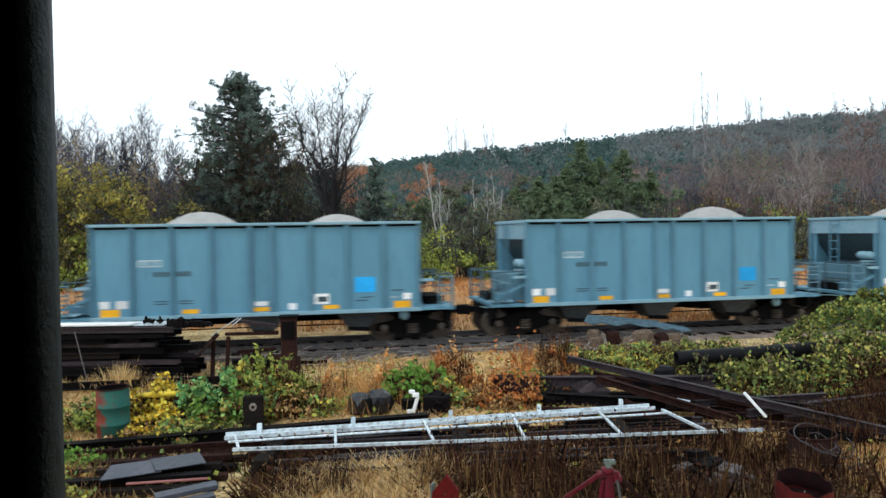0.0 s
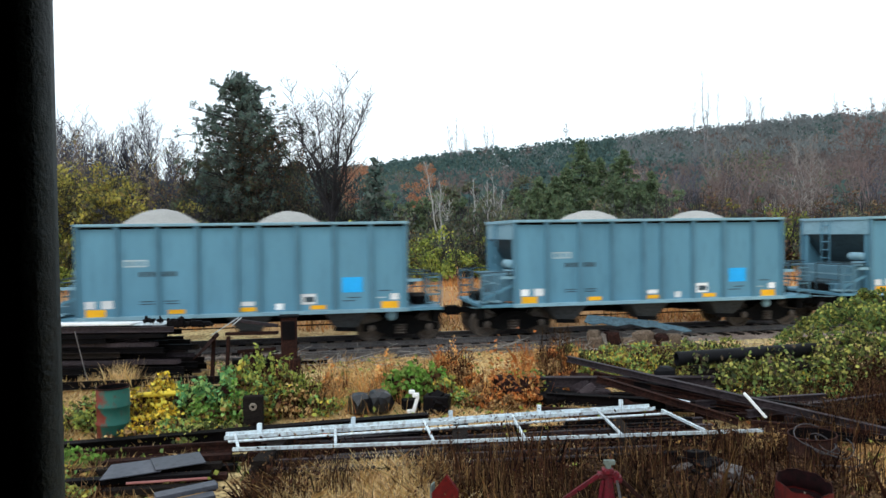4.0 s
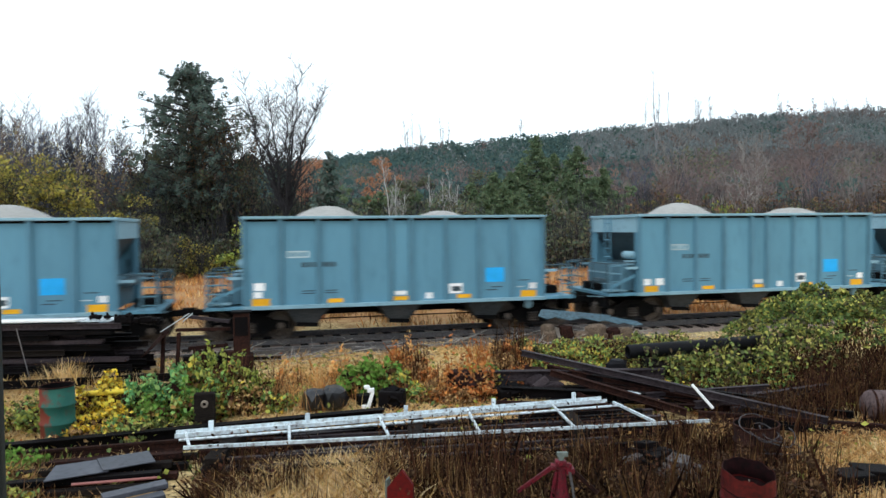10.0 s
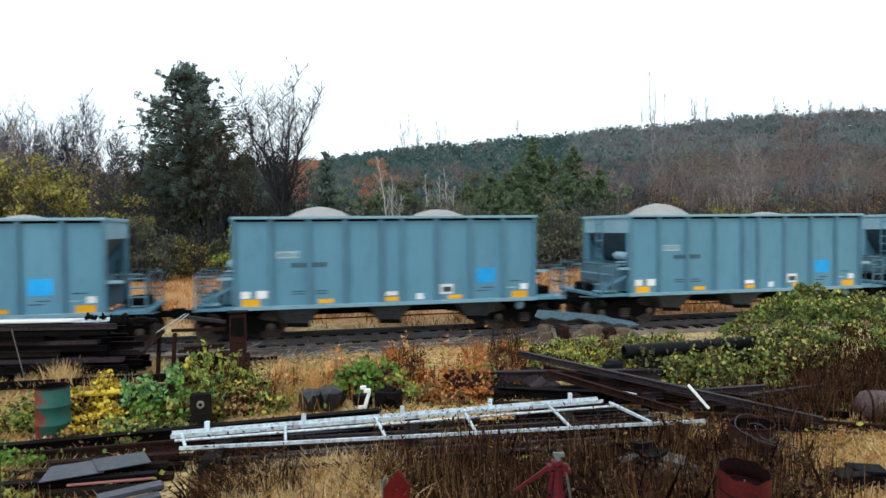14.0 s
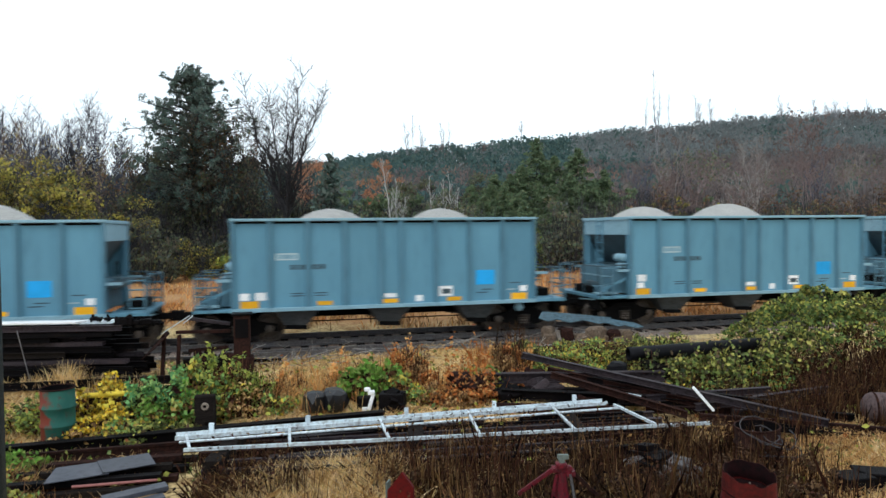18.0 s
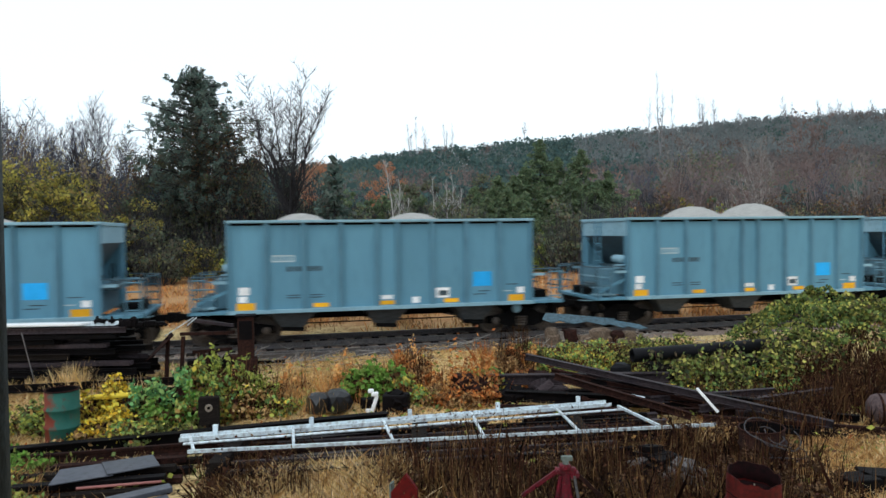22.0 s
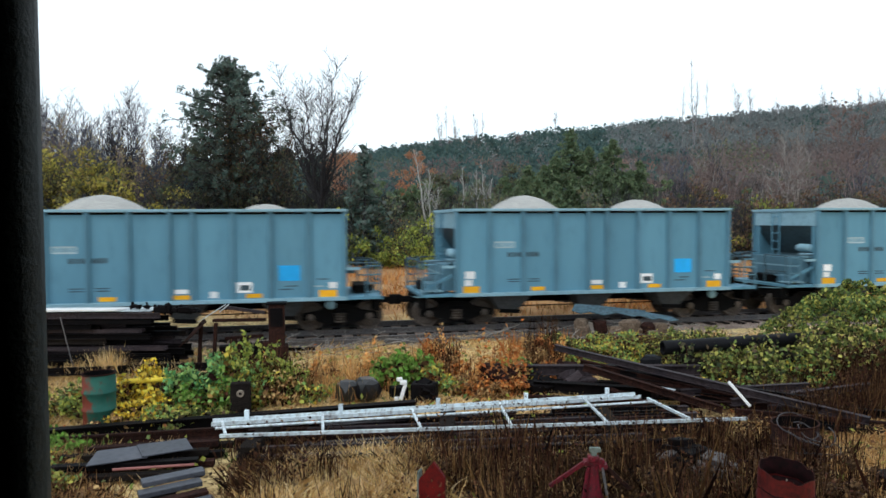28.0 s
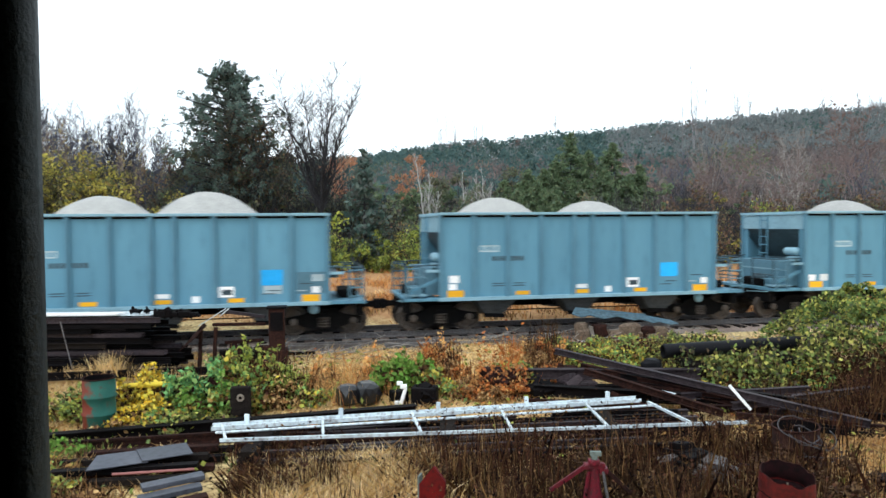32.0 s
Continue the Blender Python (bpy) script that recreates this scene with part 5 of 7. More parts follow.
# brush along the edge of the field
kinds = [
    shrub("shrub", -60, 60, 6.0, 5.2, 71, DARK_LEAF, 2100, 0.16, "dull brown and green thicket", BARK, 90, "thicket along the line", clumps=30),
    shrub("shrub", -66, 60, 5.5, 4.6, 72, DARK_LEAF, 1600, 0.16, "dull brown and green thicket", BARK_RED, 110, "thicket along the line", clumps=26),
    shrub("shrub", -72, 60, 4.6, 3.6, 73, LIME_LEAF, 2100, 0.15, "yellow-green shrub in full leaf", BARK, 60, "thicket along the line", clumps=26),
    shrub("shrub", -78, 60, 6.0, 6.2, 74, RUSSET, 1500, 0.14, "twiggy reddish brush, almost leafless", BARK, 120, "thicket along the line", clumps=22),
    shrub("shrub", -84, 60, 5.0, 4.2, 75, YELLOW_LEAF, 1500, 0.15, "leafy shrub turning yellow", BARK, 70, "thicket along the line", clumps=24),
    shrub("shrub", -90, 60, 6.5, 7.0, 76, DARK_LEAF, 700, 0.15, "tall twiggy thicket with few leaves", BARK, 120, "thicket along the line", clumps=22),
]
kinds.append(shrub("shrub", -102, 60, 5.5, 5.6, 78, RUSSET, 1400, 0.15, "dark russet thicket with thin leaves", BARK, 120, "thicket along the line", clumps=40))
kinds.insert(6, shrub("shrub", -96, 60, 5.0, 6.4, 77, DARK_LEAF, 1600, 0.15, "dark twiggy thicket under the pine", BARK, 130, "thicket along the line", clumps=46))
for i in range(20):
    g = random.Random(840 + i)
    x, y = -25.5 + i * 0.95, 55.5 + g.uniform(0, 4)
    copy_thing(kinds[6], pose(x, y, float(land(x, y)) - 0.05, 0, 0, g.uniform(0, 360)) @ Matrix.Scale(g.uniform(0.95, 1.25), 4))
rng = random.Random(9)
for i in range(96):
    x = -50 + i * 1.28 + rng.uniform(-1, 1)
    y = 53.5 + rng.random() ** 1.4 * 22 + max(0, x - 12) * 0.18
    if x < -15:
        k = rng.choice((0, 0, 1, 2, 4, 4))
    elif x < 12:
        k = rng.choice((0, 0, 2, 2, 4, 0))
    else:
        k = rng.choice((3, 7, 7, 5, 7, 4, 0, 2))
    sc = rng.uniform(0.75, 1.2)
    copy_thing(kinds[k], pose(x, y, float(land(x, y)) - 0.05, 0, 0, rng.uniform(0, 360)) @ Matrix.Scale(sc, 4))
for x, y, k, sc in ((-12.6, 49.5, 2, 1.0), (-9.6, 50.5, 2, 1.1), (-6.5, 51.5, 2, 0.8), (-16.5, 50, 4, 0.8), (-2.7, 50.5, 2, 1.0), (0.6, 51.5, 2, 0.8), (-4.6, 52, 4, 0.8), (1.5, 53, 0, 0.8), (-27, 44, 2, 1.2), (-22.5, 46, 2, 1.0), (-32, 45, 2, 1.2), (-19, 48, 0, 0.9)):
    copy_thing(kinds[k], pose(x, y, float(land(x, y)) - 0.05, 0, 0, x * 50) @ Matrix.Scale(sc, 4))
for i in range(34):
    g = random.Random(870 + i)
    y = g.uniform(60, 100)
    x = y * g.uniform(0.27, 0.72)
    copy_thing(kinds[(7, 7, 4, 7, 0, 3, 2)[i % 7]], pose(x, y, float(land(x, y)) - 0.05, 0, 0, g.uniform(0, 360)) @ Matrix.Scale(g.uniform(0.9, 1.35), 4))
for x, y, sc in ((29.0, 72, 1.3), (31.5, 73, 1.5), (34.0, 75, 1.3), (26.5, 70, 1.1), (45, 78, 1.2), (21.0, 69, 1.1)):
    copy_thing(kinds[2], pose(x, y, float(land(x, y)) - 0.05, 0, 0, x * 37) @ Matrix.Scale(sc, 4))
for x, y, h, w, s in ((4.6, 63, 6.4, 4.4, 615), (6.6, 65, 7.2, 4.6, 616), (8.6, 66, 6.0, 4.2, 617)):
    conifer(x, y, h, w, s, CEDAR, "green conifer at the foot of the hill", 24, 300, 0.2, 0.5, group="conifers")
for i, (x, y, h, w) in enumerate(((-9.6, 76, 8.2, 5.0), (-7.2, 78, 7.4, 4.6), (-4.9, 77, 8.0, 4.4), (-2.0, 79, 7.6, 4.8), (0.8, 76, 7.2, 4.6))):
    leafy_tree(x, y, h, w, 860 + i, CEDAR, 1500, 0.2, "low green tree at the foot of the hill", clumps=30, low=0.3, group="green trees below the hill")
for i, (x, y, h) in enumerate(((20.4, 72, 8.2), (23.0, 74, 6.6), (27.0, 78, 7.4), (29.5, 76, 7.0), (34.5, 80, 6.4), (44.0, 82, 6.2))):
    leafy_tree(x, y, h, 3.6, 880 + i, YELLOW_LEAF if i % 3 else CEDAR, 520, 0.22, "sapling with the last yellow leaves", clumps=16, low=0.12, group="yellow saplings")
for i, (x, y, h) in enumerate(((31.5, 92, 15.5), (33.0, 94, 14.0), (45.0, 98, 16.0), (55.0, 100, 15.0), (61, 102, 14.0), (27.0, 90, 12.5))):
    vase_tree(x, y, h, 890 + i, BARK_PALE if i % 2 == 0 else BARK_BLUE, "pale leafless tree on the lower slope", 0.4, 0.4, 5, 8, 0.14, 0.02, group="pale trees on the slope")
# reddish leafless trees on the lower slope
bares = [bare_tree(90 + i * 5, 60, 11 + i, 600 + i, (BARK_RED, BARK_PALE, BARK_RED, BARK_RED)[i], 4, (HILL_RUST, HILL_BROWN, DARK_LEAF, HILL_RUST)[i], 260, 0.24, "leafless reddish-brown hillside tree", group="hillside trees", thin=0.026) for i in range(4)]
for i in range(70):
    y = rng.uniform(72, 170) if i % 5 else rng.uniform(125, 190)
    x = y * rng.uniform(0.29, 0.85) if i % 5 else y * rng.uniform(-0.25, 0.3)
    copy_thing(bares[i % 4], pose(x, y, float(land(x, y)) - 0.1, 0, 0, rng.uniform(0, 360)) @ Matrix.Scale(rng.uniform(0.75, 1.15), 4))
# tall thin trees that stand above the ridge: bearing, slope of sight to the top, distance, stems
for i, (q, top, y, st, side) in enumerate(((0.318, 0.2235, 258, 2, 0.13), (0.335, 0.196, 262, 1, 0.16), (0.302, 0.186, 262, 1, 0.2), (-0.026, 0.164, 330, 1, 0.2), (-0.035, 0.152, 330, 2, 0.3), (-0.015, 0.150, 330, 2, 0.3), (0.015, 0.156, 335, 2, 0.22), (0.024, 0.153, 335, 1, 0.2),
                                           (0.127, 0.152, 335, 1, 0.4), (0.378, 0.190, 335, 3, 0.34), (0.395, 0.182, 335, 2, 0.36), (0.432, 0.169, 338, 2, 0.4), (0.496, 0.186, 338, 2, 0.28), (0.505, 0.177, 338, 1, 0.3), (0.545, 0.180, 338, 3, 0.4), (0.560, 0.178, 340, 2, 0.4), (0.575, 0.182, 338, 3, 0.4), (0.592, 0.176, 340, 2, 0.4), (0.62, 0.18, 340, 2, 0.4))):
    x = q * y
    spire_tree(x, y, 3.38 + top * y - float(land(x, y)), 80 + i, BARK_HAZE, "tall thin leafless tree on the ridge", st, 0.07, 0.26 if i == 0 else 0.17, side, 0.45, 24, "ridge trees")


def hill_woods():
    """Crowns of the woods that cover the hill, one mesh for each kind of wood; bare woods split again by painted haze.
    """
    g = np.random.default_rng(77)
    n = 7600
    y = 108 + 258 * g.random(n) ** 0.75
    q = g.uniform(-0.62, 0.82, n)
    x = q * y
    h = g.uniform(8.2, 11.2, n)
    z = land(x, y)
    u = g.random(n) + 0.14 * np.sin(x * 0.06 + 1) + 0.12 * np.sin(y * 0.06 + x * 0.03)
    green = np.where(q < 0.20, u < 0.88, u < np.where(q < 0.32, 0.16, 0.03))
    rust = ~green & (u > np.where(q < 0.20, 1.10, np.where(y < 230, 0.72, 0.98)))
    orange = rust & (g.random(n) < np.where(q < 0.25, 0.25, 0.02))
    # far enough for haze, which goes into the colour of these crowns
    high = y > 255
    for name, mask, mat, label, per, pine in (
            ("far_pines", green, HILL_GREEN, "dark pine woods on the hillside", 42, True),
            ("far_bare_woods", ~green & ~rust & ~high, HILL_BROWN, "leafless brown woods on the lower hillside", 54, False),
            ("far_grey_woods", ~green & ~rust & high, HILL_HAZE, "leafless ridge woods with haze in their colour", 54, False),
            ("far_russet_woods", rust & ~orange, HILL_RUST, "russet autumn woods on the hillside", 54, False),
            ("far_orange_woods", orange, HILL_ORANGE, "orange autumn trees on the hillside", 54, False)):
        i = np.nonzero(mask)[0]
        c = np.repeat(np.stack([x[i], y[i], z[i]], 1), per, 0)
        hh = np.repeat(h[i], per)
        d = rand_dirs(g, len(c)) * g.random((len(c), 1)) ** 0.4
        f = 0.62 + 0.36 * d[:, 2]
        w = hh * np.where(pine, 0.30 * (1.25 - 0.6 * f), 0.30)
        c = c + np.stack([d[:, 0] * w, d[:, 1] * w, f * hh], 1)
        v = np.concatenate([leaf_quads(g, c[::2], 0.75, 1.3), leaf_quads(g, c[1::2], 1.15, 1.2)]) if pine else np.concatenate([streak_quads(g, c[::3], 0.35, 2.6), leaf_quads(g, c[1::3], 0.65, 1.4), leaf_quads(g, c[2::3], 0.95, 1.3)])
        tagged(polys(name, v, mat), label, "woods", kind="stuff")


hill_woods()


# ---- yard: grasses ----
def clear_spot(x, y):
    """Where scrap lies open in the weeds."""
    return ((x > 2.5) & (x < 3.5) & (y > 8.3) & (y < 10.0)) | ((x > 2.7) & (x < 3.6) & (y < 7.4)) | ((x > 0.8) & (x < 2.1) & (y < 8.5)) | ((x > -0.95) & (x < 0.1) & (y < 8.5)) | ((x > 4.9) & (y < 9.3)) | ((x > -4.6) & (x < -2.95) & (y > 7.3) & (y < 9.6))


def litter(name, x0, x1, y0, y1, n, size, material, seed, label, height=0.06):
    """Fallen leaves and bits on the ground."""
    g = np.random.default_rng(seed)
    x, y = g.uniform(x0, x1, n), g.uniform(y0, y1, n)
    ok = np.abs(off_track(x, y)) > 1.5
    p = np.stack([x, y, land(x, y) + np.abs(g.normal(size=n)) * height], 1)[ok]
    return tagged(polys(name, leaf_quads(g, p, size, 1.8), material), label, "leaf litter", kind="stuff")


litter("dead_leaves", -0.9, 4.6, 7.0, 11.4, 10500, 0.026, WEED, 920, "brown dead leaves among the stalks", 0.25)
litter("dead_leaves", 4.6, 9.5, 7.4, 12.0, 2600, 0.035, OCHRE_WEED, 947, "brown dead leaves on the yard", 0.08)
litter("dead_leaves", -9, 10, 11.0, 20.0, 1800, 0.05, WEED, 921, "brown dead leaves on the yard")
litter("fallen_leaves", -9, 10, 10.5, 20.0, 1300, 0.05, ORANGE_LEAF, 922, "fallen orange leaves on the yard")
litter("low_leaves", -9, 9, 8.5, 19.0, 2600, 0.06, LIME_LEAF, 923, "small yellow-green leaves of low weeds", 0.08)
straw_patch = lambda x, y: ~((x > -6.6) & (x < -4.4) & (y < 10.0)) & ~((x > -4.0) & (x < -2.3) & (y > 7.6) & (y < 10.6)) & ~((x > -0.5) & (x < 4.9) & (y < 10.9)) & ((np.sin(x * 1.1 + 0.4) * np.sin(y * 0.9 + 1) + 0.6 * np.sin(x * 2.7 + y * 1.3)) > -0.35)
blades("straw_grass", -14, 15, 6.8, 20.5, 85000, 0.15, 0.012, STRAW, 901, "matted dry straw-yellow grass", 1.9, straw_patch, 0.16)
blades("rusty_grass", -3.6, 4.5, 13.0, 15.6, 4200, 0.26, 0.012, RUST_GRASS, 902, "dry grass turned rust orange", 1.2, lambda x, y: (x > -3.3) & (np.sin(x * 0.9 + 1) + np.sin(y * 1.3) > 0.1), 0.25)
blades("field_grass", -60, 70, 24.5, 54, 42000, 0.4, 0.035, FIELD_GRASS, 903, "orange-brown grass of the field beyond the track", 1.2, None, 0.5)
blades("field_grass", -45, 45, 24.3, 33, 26000, 0.28, 0.03, OCHRE_WEED, 946, "orange-brown grass of the field beyond the track", 1.0, lambda x, y: off_track(x, y) > 2.2, 0.4)
blades("field_straw", -60, 70, 24.5, 54, 4000, 0.3, 0.035, STRAW, 904, "straw-coloured grass of the field beyond the track", 1.2, None, 0.5)
blades("brown_stalks", -0.6, 5.2, 7.4, 10.2, 1300, 0.85, 0.011, WEED, 905, "brown dead weed stalks", 0.35, lambda x, y: (y < 10.7 - 0.05 * x) & ~clear_spot(x, y), 0.2)
blades("ochre_stalks", -0.7, 4.0, 7.2, 10.4, 1500, 0.55, 0.010, OCHRE_WEED, 934, "ochre dead weed stalks", 0.4, lambda x, y: ~clear_spot(x, y), 0.22)
blades("straw_grass", -0.8, 2.2, 7.0, 10.4, 2600, 0.22, 0.012, STRAW, 935, "matted dry straw-yellow grass", 1.6, lambda x, y: ~clear_spot(x, y) & (np.sin(x * 2.3 + 1) * np.sin(y * 2.9) > -0.1), 0.15)
blades("brown_weeds", 1.7, 3.1, 7.6, 9.7, 2600, 0.34, 0.012, WEED_DARK, 952, "brown dead weeds, knee high", 0.9, None, 0.2)
blades("brown_weeds", -0.8, 4.7, 7.2, 10.3, 8000, 0.38, 0.011, WEED, 906, "brown dead weeds, knee high", 1.0, lambda x, y: ~clear_spot(x, y), 0.2)
blades("brown_stalks", -4.2, -0.6, 7.4, 9.6, 500, 0.6, 0.009, WEED, 907, "brown dead weed stalks", 0.25, lambda x, y: ~clear_spot(x, y), 0.14)
blades("brown_weeds", -3.2, -2.0, 8.3, 10.6, 4000, 0.34, 0.011, WEED, 938, "brown dead weeds, knee high", 1.1, lambda x, y: ~clear_spot(x, y), 0.2)
litter("dead_leaves", -3.1, -2.0, 8.3, 10.4, 1500, 0.03, WEED, 939, "brown dead leaves among the stalks", 0.2)
blades("brown_weeds", 5.2, 11, 11.0, 15.0, 6000, 0.5, 0.014, WEED, 908, "brown dead weeds under the bramble", 0.5, None, 0.25)
blades("straw_grass", -6, 8, 6.8, 10.6, 9000, 0.2, 0.012, STRAW, 911, "tufts of tall straw-yellow grass", 1.5, lambda x, y: ((x < -0.3) | (x > 5.0)) & ((x > -2.4) | (x < -6.8)) & (np.sin(x * 1.7 + 2) * np.sin(y * 2.1) > 0.0), 0.2)
blades("straw_grass", -2.4, -0.5, 7.2, 9.7, 9000, 0.32, 0.012, STRAW, 912, "tufts of tall straw-yellow grass", 1.5, None, 0.16)
blades("straw_grass", -3.4, 2.2, 12.2, 19.4, 22000, 0.07, 0.014, STRAW, 913, "matted dry straw-yellow grass", 4.0, lambda x, y: (y < 14) | (y > 15.6) | (x < -1.6), 0.2)
blades("straw_grass", -3.6, -1.2, 12.6, 19.0, 16000, 0.06, 0.016, STRAW, 937, "matted dry straw-yellow grass", 5.0, None, 0.25)
blades("straw_grass", 4.6, 9.0, 7.2, 11.6, 13000, 0.15, 0.012, PALE_STALK, 914, "matted dry tan grass", 1.8, None, 0.2)
blades("ochre_weeds", 4.6, 9.0, 7.2, 11.6, 4000, 0.16, 0.012, OCHRE_WEED, 953, "matted brown weeds in tan grass", 1.6, lambda x, y: np.sin(x * 2.1 + y) * np.sin(y * 2.7 - x) > -0.15, 0.2)
blades("green_weeds", 4.8, 9.0, 7.0, 10.6, 1700, 0.12, 0.018, BRAMBLE_GREEN, 954, "low green weeds in tan grass", 1.0, lambda x, y: np.sin(x * 1.7 + 1) * np.sin(y * 2.3) > 0.1, 0.2)
blades("withered_weeds", 0.4, 2.0, 7.2, 9.6, 5200, 0.24, 0.013, WEED_DARK, 955, "withered dark brown weeds, ankle high", 1.1, None, 0.2)
blades("straw_grass", -9.0, -5.2, 8.0, 15.0, 9000, 0.15, 0.012, STRAW, 915, "matted dry straw-yellow grass", 1.8, None, 0.2)
tagged(part("thin_rod", pipe((-8.99, 15.3, 1.31), (-8.62, 15.2, 0.0), 0.012, 6), RAIL_WORN), "thin grey rod leaning on the beam stack", "rod")
blades("ochre_weeds", -7.2, -4.5, 7.0, 9.9, 3200, 0.26, 0.012, OCHRE_WEED, 944, "low brown weeds by old boards", 1.2, lambda x, y: (y < 8.9) | (x < -5.0), 0.2)
blades("brown_weeds", -7.2, -4.5, 7.0, 9.9, 3000, 0.24, 0.012, WEED, 945, "low brown weeds by old boards", 1.3, lambda x, y: (y < 8.9) | (x < -5.0), 0.2)
blades("green_weeds", -8.5, -5.6, 7.5, 12.0, 1500, 0.22, 0.02, FRESH_LEAF, 909, "low green weeds in grass", 0.6, None, 0.15)
for i, (x, w, n, h) in enumerate(((-7.9, 0.35, 420, 0.62), (-8.6, 0.5, 300, 0.36), (-7.1, 0.5, 300, 0.42), (-6.5, 0.4, 180, 0.4), (-9.4, 0.6, 260, 0.32))):
    blades("dry_tuft", x - w / 2, x + w / 2, 15.15 + 0.1 * (x + 8), 15.4 + 0.1 * (x + 8), n, h, 0.009, STRAW, 910 + 60 * i, "tall tuft of dry grass", 0.9, None, 0.12)


def lump(name, x, y, z, w, d, h, seed, material, label, category="scrap", rough=0.25, group="", cuts=2, boxy=1.25):
    """A broken block with an uneven hull."""
    bm = bmesh.new()
    bmesh.ops.create_icosphere(bm, subdivisions=cuts, radius=0.5)
    g = random.Random(seed)
    for v in bm.verts:
        k = 1 + g.uniform(-rough, rough)
        c = v.co * k * boxy
        c = Vector((max(-0.42, min(0.42, c.x)), max(-0.42, min(0.42, c.y)), max(-0.40, min(0.42, c.z))))
        v.co = Vector((c.x * w / 0.84, c.y * d / 0.84, (c.z + 0.40) * h / 0.82))
    ob = part(name, bm, material)
    ob.matrix_basis = pose(x, y, z, 0, 0, seed * 31)
    return tagged(ob, label, category, group)


def casting(name, x, y, z, w, h, n, seed, material, label, category="scrap", group="scrap castings"):
    """Knobbly machine scrap: a body with many lugs and bosses."""
    g = random.Random(seed)
    t = thing(name, pose(x, y, z, 0, 0, g.uniform(-25, 25)), label, category, group)
    part("body", box(-w * 0.38, w * 0.38, -w * 0.3, w * 0.3, 0.0, h * 0.66, 0.03), material, t)
    for i in range(n):
        s = g.uniform(0.18, 0.42)
        m = Matrix.Translation((g.uniform(-0.34, 0.34) * w, g.uniform(-0.26, 0.26) * w, h * g.uniform(0.12, 0.68))) @ pose(0, 0, 0, g.uniform(-40, 40), g.uniform(-40, 40), g.uniform(0, 180))
        if i % 3:
            part("lug", box(-w * s * 0.5, w * s * 0.5, -w * s * 0.35, w * s * 0.35, -h * s * 0.4, h * s * 0.4, 0.012, m), material, t)
        else:
            part("boss", lathe(bmesh.new(), [(0.001, -0.05), (w * s * 0.32, -0.05), (w * s * 0.36, 0.0), (w * s * 0.3, 0.07), (w * s * 0.12, 0.07), (0.001, 0.03)], 10, m), material, t)
    return t


# ---- yard: bushes ----
rng = random.Random(31)
